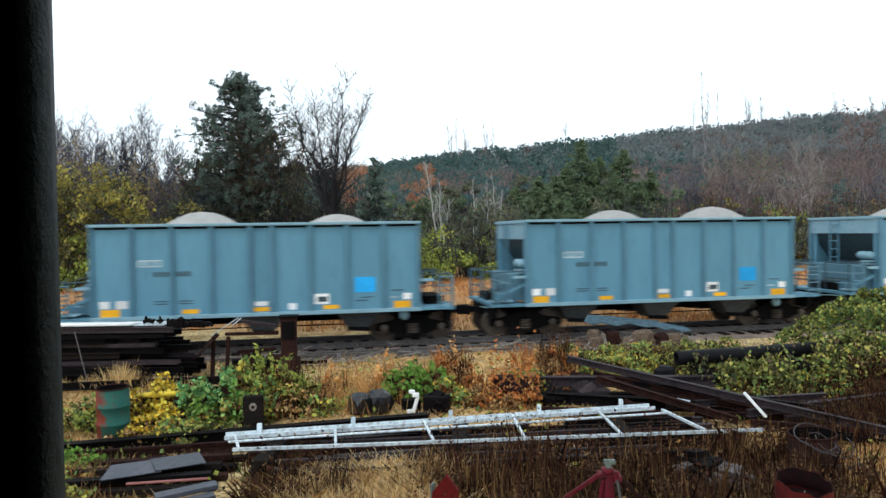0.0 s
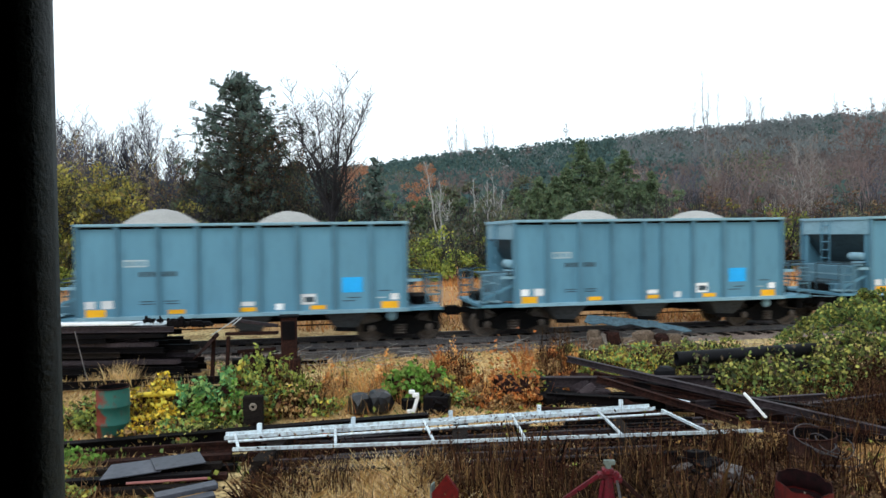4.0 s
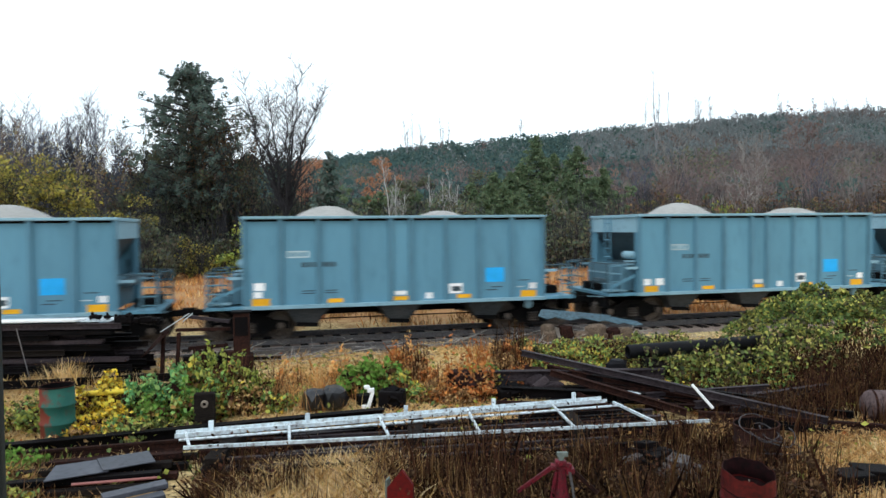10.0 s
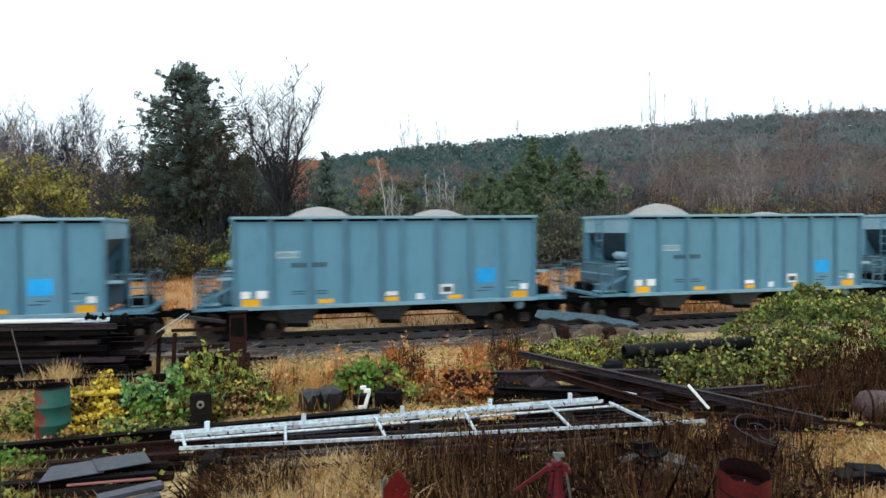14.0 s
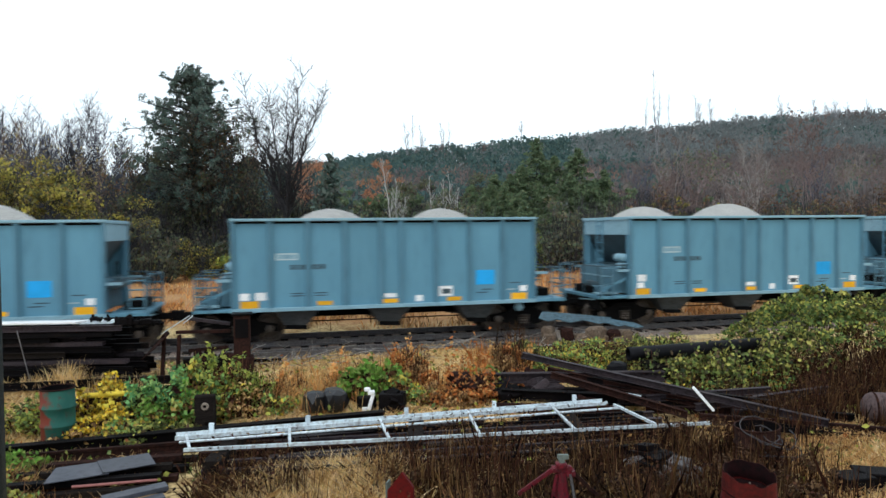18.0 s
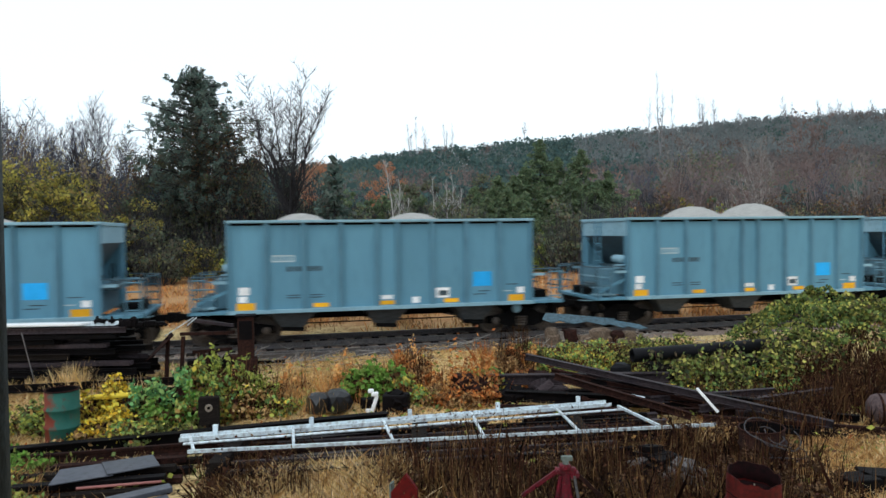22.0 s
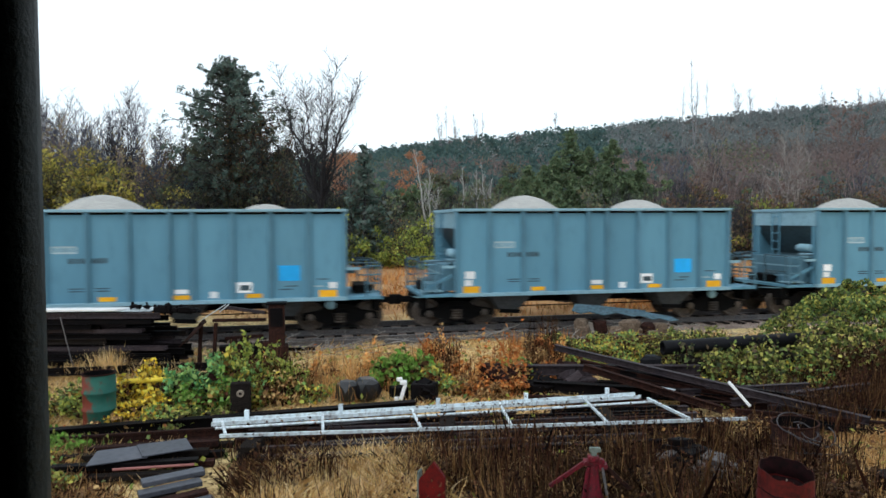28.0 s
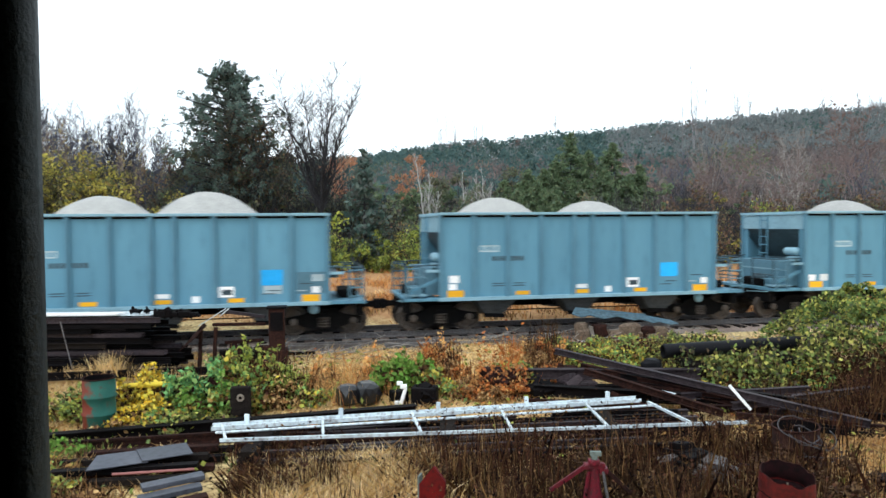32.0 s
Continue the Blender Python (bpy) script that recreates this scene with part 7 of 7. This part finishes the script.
def white_frame():
    """A long chipped white steel frame, like a ladder, with stub posts."""
    t = thing("white_steel_frame", pose(0, 0, 0), "long chipped white steel ladder frame on rusty bars", "ladder frame")
    a, b = Vector((-3.85, 10.46, 0.36)), Vector((2.96, 12.2, 0.36))
    c, d = Vector((-3.5, 9.80, 0.36)), Vector((4.26, 10.77, 0.36))
    part("back_rail", sweep(bmesh.new(), [(-0.11, -0.03), (0.11, -0.03), (0.11, 0.03), (0.095, 0.03), (0.095, -0.015), (-0.095, -0.015), (-0.095, 0.03), (-0.11, 0.03)], a, b), WHITE_STEEL, t)
    part("front_rail", sweep(bmesh.new(), [(-0.022, -0.022), (0.022, -0.022), (0.022, 0.022), (-0.022, 0.022)], c, d), WHITE_STEEL, t)
    e, f = a.lerp(c, 0.45), b.lerp(Vector((3.3, 11.5, 0.36)), 0.6)
    part("middle_rail", sweep(bmesh.new(), ring(0.02, 6), e, f), WHITE_STEEL, t)
    for u, v in ((0.02, 0.01), (0.235, 0.185), (0.435, 0.365), (0.645, 0.535), (0.855, 0.72)):
        part("rung", sweep(bmesh.new(), [(-0.02, -0.015), (0.02, -0.015), (0.02, 0.015), (-0.02, 0.015)], a.lerp(b, u) + Vector((0, 0, 0.022)), c.lerp(d, v) + Vector((0, 0, 0.022))), WHITE_STEEL, t)
    part("rung", sweep(bmesh.new(), [(-0.02, -0.02), (0.02, -0.02), (0.02, 0.02), (-0.02, 0.02)], (3.05, 11.9, 0.38), c.lerp(d, 0.885) + Vector((0, 0, 0.022))), WHITE_STEEL, t)
    for u in (0.07, 0.275, 0.50, 0.715, 0.925):
        p = a.lerp(b, u) + Vector((-0.02, 0.12, 0.03))
        part("stub_post", box(p.x - 0.035, p.x + 0.035, p.y - 0.03, p.y + 0.03, p.z - 0.05, p.z + 0.10, 0.008), WHITE_STEEL, t)
    # packing under both ends
    return t


white_frame()
for x, y in ((-3.0, 10.15), (-0.3, 10.9), (2.2, 11.2)):
    tagged(part("timber_block", box(x - 0.12, x + 0.12, y - 0.75, y + 0.75, 0.02, 0.325, 0.02), TIE), "dark timber block under the white frame", "timber", "packing blocks")


def sheet(name, pts, z, thick, material, label, category="sheet metal", group=""):
    bm = bmesh.new()
    lo = [bm.verts.new((x, y, z + dz)) for x, y, dz in pts]
    hi = [bm.verts.new((x, y, z + dz + thick)) for x, y, dz in pts]
    n = len(pts)
    bm.faces.new(lo[::-1])
    bm.faces.new(hi)
    for i in range(n):
        bm.faces.new((lo[i], lo[(i + 1) % n], hi[(i + 1) % n], hi[i]))
    return tagged(part(name, bm, material), label, category, group)


sheet("metal_sheet", ((-4.96, 8.92, 0), (-4.30, 9.28, 0.0), (-4.59, 9.74, 0.015), (-5.11, 9.5, 0.01)), 0.215, 0.012, GREY_SHEET, "wet grey metal sheet on old boards", group="grey sheets")
sheet("metal_sheet", ((-4.36, 9.245, 0.0), (-3.80, 9.58, 0.0), (-4.06, 9.99, 0.02), (-4.65, 9.70, 0.012)), 0.236, 0.012, GREY_SHEET, "wet grey metal sheet on old boards", group="grey sheets")
for p, q, w, m in (((-3.98, 8.40, 0.20), (-3.36, 8.80, 0.22), 0.20, GREY_SHEET), ((-3.92, 8.18, 0.14), (-3.30, 8.56, 0.17), 0.18, GREY_SHEET), ((-3.72, 7.98, 0.10), (-3.14, 8.34, 0.13), 0.16, RUST), ((-3.50, 7.86, 0.08), (-3.02, 8.20, 0.10), 0.16, GREY_SHEET), ((-4.05, 8.0, 0.06), (-3.5, 8.3, 0.08), 0.18, TIE)):
    tagged(part("slab", bar(p, q, w, 0.06, 0.008), m), "weathered grey slab in a fanned pile", "slab", "fanned slabs")
tagged(part("pink_rod", pipe((-4.62, 8.95, 0.17), (-3.62, 9.16, 0.17), 0.018, 6), RED_ROD), "faded red rod along the edge of a sheet", "rod")
for i in range(7):
    y = 8.85 + 0.2 * i
    tagged(part("board", bar((-5.6 + 0.1 * (i % 3), y, 0.05 + 0.09 * (i % 2)), (-3.5 - 0.15 * (i % 2), y + 0.32, 0.06 + 0.09 * (i % 2)), 0.14, 0.08, 0.006), (TIE, DARK_STEEL, RUST)[i % 3]), "weathered board under the grey sheets", "board", "boards under the sheets")

# ---- the dark pile of steel on the near side of the line ----
rng = random.Random(23)
for lev in range(11):
    for j in range(4):
        z = 0.02 + lev * 0.118
        y = 15.85 + 0.30 * j + rng.uniform(-0.16, 0.10) + 0.01 * lev
        x1 = -6.25 - rng.uniform(0, 1.5) - (0.5 if lev > 7 else 0) - (0.9 if j == 0 and rng.random() < 0.4 else 0)
        lay("steel_beam", (SLIM, RAIL_SHAPE, CHANNEL, SLIM, SLIM)[(lev * 3 + j) % 5], (-14.5 + rng.uniform(-0.4, 0.4), y - 0.35, z + rng.uniform(-0.015, 0.015)), (x1, y + rng.uniform(-0.08, 0.08), z + rng.uniform(-0.03, 0.02)), (DARK_STEEL, TIE, RAIL_TOP, DARK_STEEL, DARK_STEEL, RAIL_TOP, DARK_STEEL)[(3 * lev + 2 * j) % 7], "blackened steel beam in a long stack", "steel beam", "stack of dark beams")
sheet("metal_sheet", ((-14.0, 15.6, 0), (-7.3, 16.0, 0), (-7.1, 16.5, 0.03), (-14.0, 16.2, 0.02)), 1.345, 0.02, WHITE_STEEL, "long pale metal sheet on top of the beam stack", group="pale sheets")
sheet("metal_sheet", ((-14.0, 15.5, 0), (-8.0, 15.85, 0), (-7.9, 16.15, 0.0), (-14.0, 15.9, 0.0)), 1.375, 0.035, WHITE, "long white metal sheet on top of the beam stack", group="pale sheets")


for i, (x, w, h) in enumerate(((-7.05, 0.34, 0.24), (-6.78, 0.3, 0.17), (-6.52, 0.3, 0.22), (-7.75, 0.16, 0.12), (-7.58, 0.14, 0.13), (-7.42, 0.16, 0.12), (-6.9, 0.22, 0.30), (-6.35, 0.3, 0.16))):
    casting("scrap_casting", x, 16.05 + 0.08 * (i % 2), 1.30 if i < 3 or i > 5 else 1.40, w * 1.1, h, 8, 300 + i, DARK_STEEL, "black lump of machine scrap on the beam stack")


def scrap_corner():
    """A bent plate, a leaning box post and odd beams between stack and line."""
    sheet("bent_plate", ((-6.75, 16.3, 0), (-6.35, 16.1, 0.30), (-6.05, 16.2, 0.62), (-6.3, 16.7, 0.62), (-6.7, 16.8, 0.2)), 0.45, 0.02, RUST, "bent brown plate leaning on scrap", "scrap")
    tagged(part("pale_strip", bar((-6.28, 16.3, 1.06), (-5.66, 16.4, 1.46), 0.12, 0.02), WHITE_STEEL), "bent pale strip of metal", "scrap")
    tagged(part("pale_strip", bar((-5.75, 16.25, 1.30), (-5.55, 16.3, 1.47), 0.10, 0.02), WHITE_STEEL), "torn pale strip of metal", "scrap")
    for x in (-6.3, -5.95):
        tagged(part("rusty_post", bar((x, 16.35, 0.0), (x + 0.05, 16.4, 1.02), 0.07, 0.09, 0.006), RUST), "rusty post standing in the scrap", "post", "rusty posts")
    t = thing("rusty_box_post", pose(-4.64, 17.1, 0, 0, 0, 12), "dark rusted box column standing beside the line", "post")
    part("column", box(-0.19, 0.19, -0.17, 0.17, 0, 1.38, 0.02), RUST, t)
    part("cap", box(-0.24, 0.24, -0.21, 0.21, 1.383, 1.43, 0.01), DARK_STEEL, t)
    part("door_plate", box(-0.15, 0.15, -0.192, -0.173, 0.85, 1.3, 0.005), DARK_STEEL, t)
    part("foot", box(-0.26, 0.26, -0.23, 0.23, 0.0, 0.38, 0.04), RUST, t)
    for p, q, m in (((-6.0, 17.2, 1.30), (-4.92, 17.1, 1.17), RAIL_TOP), ((-6.2, 17.6, 0.12), (-3.9, 18.0, 0.12), DARK_STEEL), ((-5.9, 17.0, 0.55), (-4.95, 17.0, 0.62), RUST), ((-6.3, 17.3, 0.95), (-4.95, 17.25, 0.98), RUST)):
        tagged(part("loose_beam", bar(p, q, 0.07, 0.08, 0.008), m), "loose beam in the scrap beside the line", "beam", "loose beams")
    for i in range(4):
        casting("scrap_casting", -5.8 + 0.28 * i, 16.9 + 0.1 * (i % 2), 0.0, 0.5, 0.6 + 0.12 * (i % 2), 9, 330 + i, (DARK_STEEL, RUST)[i % 2], "black heap of machine scrap")


scrap_corner()

# ---- rails and beams thrown across one another by the bramble ----
CROSS = (
    ((1.86, 14.85, 0.66), (6.3, 11.15, 0.16), SLIM, RAIL_TOP),
    ((1.0, 14.1, 0.30), (4.6, 14.0, 0.32), I_SHAPE, RAIL_TOP),
    ((2.2, 13.3, 0.56), (4.4, 12.2, 0.05), SLIM, RUST),
    ((4.6, 12.3, 0.15), (7.3, 12.9, 0.30), SLIM, RAIL_TOP),
    ((4.2, 13.0, 0.10), (7.0, 11.6, 0.12), SLIM, DARK_STEEL),
    ((3.4, 13.0, 0.12), (6.2, 12.9, 0.30), SLIM, RAIL_TOP),
    ((1.3, 13.6, 0.10), (3.9, 12.9, 0.10), I_SHAPE, DARK_STEEL),
    ((4.5, 11.9, 0.05), (7.4, 10.8, 0.05), RAIL_SHAPE, RUST),
    ((1.7, 13.9, 0.05), (5.2, 13.6, 0.02), I_SHAPE, DARK_STEEL),
    ((2.3, 14.3, 0.45), (5.0, 12.5, 0.10), SLIM, RUST),
    ((3.0, 13.8, 0.35), (5.9, 12.2, 0.22), SLIM, DARK_STEEL),
    ((3.8, 12.6, 0.05), (6.9, 12.1, 0.08), SLIM, RUST),
    ((1.1, 12.9, 0.03), (3.4, 12.5, 0.03), RAIL_SHAPE, RUST),
    ((5.0, 11.2, 0.16), (6.6, 10.9, 0.05), CHANNEL, DARK_STEEL),
)
for p, q, sh, m in CROSS:
    lay("scrap_beam", sh, p, q, m, "rusty steel beam thrown across a scrap heap", "steel beam", "crossed scrap beams")
for i, (x, y, w, h) in enumerate(((1.5, 13.75, 0.9, 0.34), (2.2, 13.9, 0.8, 0.42), (3.0, 13.4, 0.9, 0.30), (4.8, 13.1, 0.8, 0.30), (5.6, 12.4, 0.9, 0.25), (2.1, 14.6, 0.5, 0.62), (6.3, 12.9, 0.7, 0.35))):
    casting("scrap_block", x, y, 0, w, h * 1.1, 9, 350 + i, (DARK_STEEL, RAIL_TOP, RUST)[i % 3], "dark machine scrap under the beams", group="scrap blocks")
tagged(part("white_stick", bar((4.57, 12.38, 0.56), (4.88, 12.2, 0.17), 0.045, 0.045, 0.01), WHITE), "white-painted stick leaning on the beams", "stick")
tagged(part("white_plate", bar((3.25, 13.0, 0.36), (3.75, 12.75, 0.30), 0.18, 0.02), WHITE_STEEL), "small pale plate among the beams", "scrap")


def black_pipe():
    t = thing("black_pipe", pose(0, 0, 0), "wide black pipe lying under the bramble", "pipe")
    m, n = along((4.0, 14.45, 0.78), (7.6, 14.9, 0.92))
    m = m @ pose(0, 0, 0, 0, 90, 0)
    part("tube", lathe(bmesh.new(), [(0.12, 0.0), (0.145, 0.0), (0.15, 0.02), (0.145, 0.05), (0.14, n), (0.115, n), (0.12, 0.0)], 24, m), RUBBER, t, "", True)
    return t


black_pipe()
for x, y, h in ((4.6, 14.6, 0.58), (6.6, 14.75, 0.66)):
    tagged(part("timber_block", box(x - 0.2, x + 0.2, y - 0.4, y + 0.4, 0, h, 0.03), TIE), "dark timber block under the pipe", "timber", "packing blocks")
lump("black_lump", 3.78, 14.5, 0.0, 0.4, 0.35, 0.62, 371, RUBBER, "black lump beside the pipe")

# ---- blue sheets and stones by the line ----
for i in range(9):
    g = random.Random(380 + i)
    lump("stone_block", 3.3 + 0.33 * i, 20.1 + 0.08 * (i % 3), 0, g.uniform(0.4, 0.62), 0.4, g.uniform(0.40, 0.52) - 0.03 * i, 380 + i, (BROWN_STONE, ROCK, BROWN_STONE)[i % 3], "brown broken stone block beside the line", "stone", group="stone blocks", rough=0.35, boxy=1.25)
sheet("metal_sheet", ((3.0, 20.12, 0.12), (3.25, 20.02, 0.04), (3.5, 20.16, 0.07), (3.9, 20.08, -0.01), (4.3, 20.2, 0.04), (4.75, 20.16, -0.06), (5.1, 20.3, -0.04), (5.2, 20.56, 0.06), (4.4, 20.5, 0.15), (3.8, 20.46, 0.22), (3.15, 20.46, 0.27)), 0.70, 0.015, BLUE_SHEET, "torn blue-grey metal sheet on stones", group="blue sheets")
sheet("metal_sheet", ((4.95, 20.2, -0.04), (5.3, 20.12, -0.14), (5.5, 20.22, -0.12), (5.8, 20.2, -0.20), (6.1, 20.38, -0.20), (5.9, 20.55, -0.11), (5.2, 20.5, 0.02)), 0.70, 0.015, BLUE_SHEET, "torn blue-grey metal sheet on stones", group="blue sheets")
for i, (x, w, h) in enumerate(((3.25, 0.34, 0.70), (3.78, 0.42, 0.66), (4.62, 0.60, 0.62), (5.15, 0.40, 0.50), (5.5, 0.30, 0.50))):
    lump("stone", x, 20.05 + 0.05 * (i % 2), float(land(x, 20.05)) - 0.03, w, 0.4, h, 760 + i, BROWN_STONE if i % 2 == 0 else RUST, "brown stone under a metal sheet" if i % 2 == 0 else "rusty block under a metal sheet", "stone", group="stones under the sheet")


# ---- small things ----
def rusty_hub():
    t = thing("rusty_hub", pose(-3.90, 11.98, 0.03, 0, 0, 8), "rusted square hub plate with a round eye", "scrap")
    part("plate", box(-0.17, 0.17, -0.08, 0.08, 0, 0.60, 0.04), TIE, t)
    part("eye", lathe(bmesh.new(), [(0.03, 0.02), (0.06, 0.02), (0.065, 0.0), (0.065, -0.02), (0.03, -0.02), (0.03, 0.02)], 16, Matrix.Translation((0.01, -0.095, 0.42)) @ pose(0, 0, 0, 90, 0, 0)), OLD_WOOD, t, "pale round eye")


rusty_hub()
tagged(part("yellow_pipe", pipe((-6.0, 12.05, 0.62), (-5.2, 12.25, 0.62), 0.045, 10), YELLOW_BAR), "short yellow-painted pipe in the bushes", "pipe")
for x in (-5.9, -5.32):
    tagged(part("pipe_stand", bar((x, 12.13, 0), (x, 12.13, 0.575), 0.05, 0.05), RUST), "rusty stand under the yellow pipe", "stand", "pipe stands")


lump("black_sack", -1.88, 13.22, 0, 0.50, 0.42, 0.43, 393, SHINY_BLACK, "shiny black sack lying in the grass", "sack", 0.13, cuts=2, boxy=1.1)
lump("black_sack", -2.24, 13.2, 0, 0.42, 0.40, 0.38, 396, SHINY_BLACK, "shiny black sack lying in the grass", "sack", 0.13, cuts=2, boxy=1.1)
casting("rusty_casting", -0.78, 13.05, 0, 0.62, 0.58, 16, 393, DARK_STEEL, "knobbly black machine casting in the grass")
casting("rusty_casting", -1.28, 13.2, 0, 0.42, 0.42, 10, 394, DARK_STEEL, "small black machine casting in the grass")


def white_fitting():
    t = thing("white_fitting", pose(-1.22, 13.0, 0.0, 0, 0, 0) @ Matrix.Scale(0.8, 4), "broken white plastic fitting on scrap", "pipe fitting")
    part("body", bar((-0.02, 0, 0.04), (0.11, 0.02, 0.46), 0.13, 0.08, 0.03), WHITE, t)
    part("collar", bx(bx(bmesh.new(), -0.02, 0.14, -0.06, 0.06, 0.44, 0.54, 0.03), -0.10, 0.04, -0.05, 0.05, 0.52, 0.61, 0.03), WHITE, t)
    part("flange", box(-0.16, 0.02, -0.06, 0.06, 0.0, 0.15, 0.03), WHITE, t)


white_fitting()


def jack_stand():
    """A red screw jack: a knobbly head on a splayed trunk, one long arm, thin steel legs."""
    t = thing("jack_stand", pose(1.46, 8.08, 0.0), "red-painted steel tripod jack with a grey screw head", "jack")
    part("trunk", lathe(bmesh.new(), [(0.001, 0.02), (0.15, 0.02), (0.12, 0.16), (0.075, 0.36), (0.055, 0.58), (0.001, 0.58)], 8), RED_PLATE, t, "dark red splayed trunk")
    part("head", bx(bx(bx(bmesh.new(), -0.12, 0.12, -0.05, 0.05, 0.57, 0.64, 0.02), -0.07, 0.06, -0.06, 0.06, 0.61, 0.68, 0.02), 0.05, 0.15, -0.055, 0.055, 0.52, 0.60, 0.02), RED_PLATE, t)
    for x, z in ((-0.10, 0.615), (-0.02, 0.66), (0.07, 0.64), (0.12, 0.575)):
        part("bolt", lathe(bmesh.new(), [(0.001, -0.02), (0.026, -0.02), (0.026, 0.02), (0.001, 0.02)], 6, Matrix.Translation((x, -0.07, z)) @ pose(0, 0, 0, 90, 0, 0)), RED_PLATE, t)
    part("screw_head", bx(bx(bmesh.new(), -0.03, 0.03, -0.03, 0.03, 0.68, 0.74, 0.006), -0.05, 0.08, -0.03, 0.03, 0.72, 0.775, 0.012), GREY_PLATE, t, "grey-green screw with a cross handle")
    part("arm", bar((-0.09, -0.02, 0.62), (-0.50, 0.05, 0.30), 0.05, 0.045, 0.008), RED_PLATE, t, "long red arm")
    part("arm", bar((0.12, 0.0, 0.57), (0.42, 0.02, 0.28), 0.05, 0.05, 0.008), RUST, t, "short rusty arm")
    for px, ex, ey in ((-0.07, -0.17, -0.10), (0.09, 0.17, -0.10), (0.0, 0.05, 0.35)):
        leg = part("leg", bar((px, -0.05 if ey < 0 else 0.05, 0.56), (ex, ey, 0.02), 0.03, 0.03, 0.004), RED_PLATE if ex < 0 else RAIL_WORN, t, "worn thin steel leg")
        part("foot", box(ex - 0.05, ex + 0.05, ey - 0.05, ey + 0.05, 0.0, 0.03), RUST, leg)


jack_stand()


def red_marker():
    t = thing("red_marker", pose(-0.40, 8.0, -0.06, 0, 0, -14), "pointed red steel marker plate with a pale edge", "marker")
    bm = bmesh.new()
    out = [(-0.145, 0.0), (0.165, 0.0), (0.165, 0.53), (0.03, 0.70), (-0.145, 0.48)]
    a = [bm.verts.new((x, -0.05, z)) for x, z in out]
    b = [bm.verts.new((x, 0.0, z)) for x, z in out]
    bm.faces.new(a)
    bm.faces.new(b[::-1])
    for i in range(5):
        bm.faces.new((a[i], b[i], b[(i + 1) % 5], a[(i + 1) % 5]))
    part("plate", bm, MARKER_RED, t)
    part("edge_strip", bar((-0.16, 0.03, 0.05), (-0.16, 0.03, 0.56), 0.02, 0.13), GREY_PLATE, t, "pale grey-green edge strip")


red_marker()
for i, (x, y, z, w, h, r) in enumerate(((2.8, 9.55, 0.05, 0.6, 0.18, 10), (3.05, 9.5, 0.2, 0.65, 0.12, 40), (3.3, 9.45, 0.05, 0.6, 0.2, -30), (2.95, 9.7, 0.22, 0.5, 0.16, 110), (3.15, 9.3, 0.03, 0.5, 0.14, 20), (2.75, 9.3, 0.0, 0.5, 0.16, -15))):
    ob = part("scrap_plate", bx(bx(bmesh.new(), -w / 2, w / 2, -0.14, 0.14, 0, h * 0.4, 0.01), -w / 3, w / 4, -0.10, 0.12, h * 0.4 + 0.002, h, 0.02), (RAIL_WORN, DARK_STEEL)[i % 2])
    ob.matrix_basis = pose(x, y, z, 8 * (i % 3), -10 + 7 * i, r)
    tagged(ob, "dark rusted plate in a small scrap heap", "scrap", "scrap plates")
for x, y, r in ((5.25, 8.75, 10), (5.6, 8.9, -15)):
    t = thing("black_box", pose(x, y, 0, 0, 0, r), "black scrap casing in the grass", "casing")
    part("body", box(-0.2, 0.2, -0.16, 0.16, 0, 0.2, 0.03), DARK_STEEL, t)
    part("lid", box(-0.215, 0.215, -0.175, 0.175, 0.203, 0.25, 0.015), DARK_STEEL, t)


def old_tank():
    t = thing("old_tank", pose(7.9, 11.75, 0.27, 0, 0, -14), "short rusty brown tank lying on its side", "tank")
    m = pose(0, 0, 0, 0, 90, 0)
    part("shell", lathe(bmesh.new(), [(0.001, -0.62), (0.15, -0.60), (0.24, -0.53), (0.27, -0.45), (0.27, 0.45), (0.24, 0.53), (0.15, 0.60), (0.001, 0.62)], 26, m), TANK, t, "", True)
    part("seam", lathe(bmesh.new(), [(0.27, -0.46), (0.278, -0.45), (0.278, -0.43), (0.27, -0.42)], 26, m), RUST, t)
    part("seam", lathe(bmesh.new(), [(0.27, 0.42), (0.278, 0.43), (0.278, 0.45), (0.27, 0.46)], 26, m), RUST, t)


old_tank()

motions()
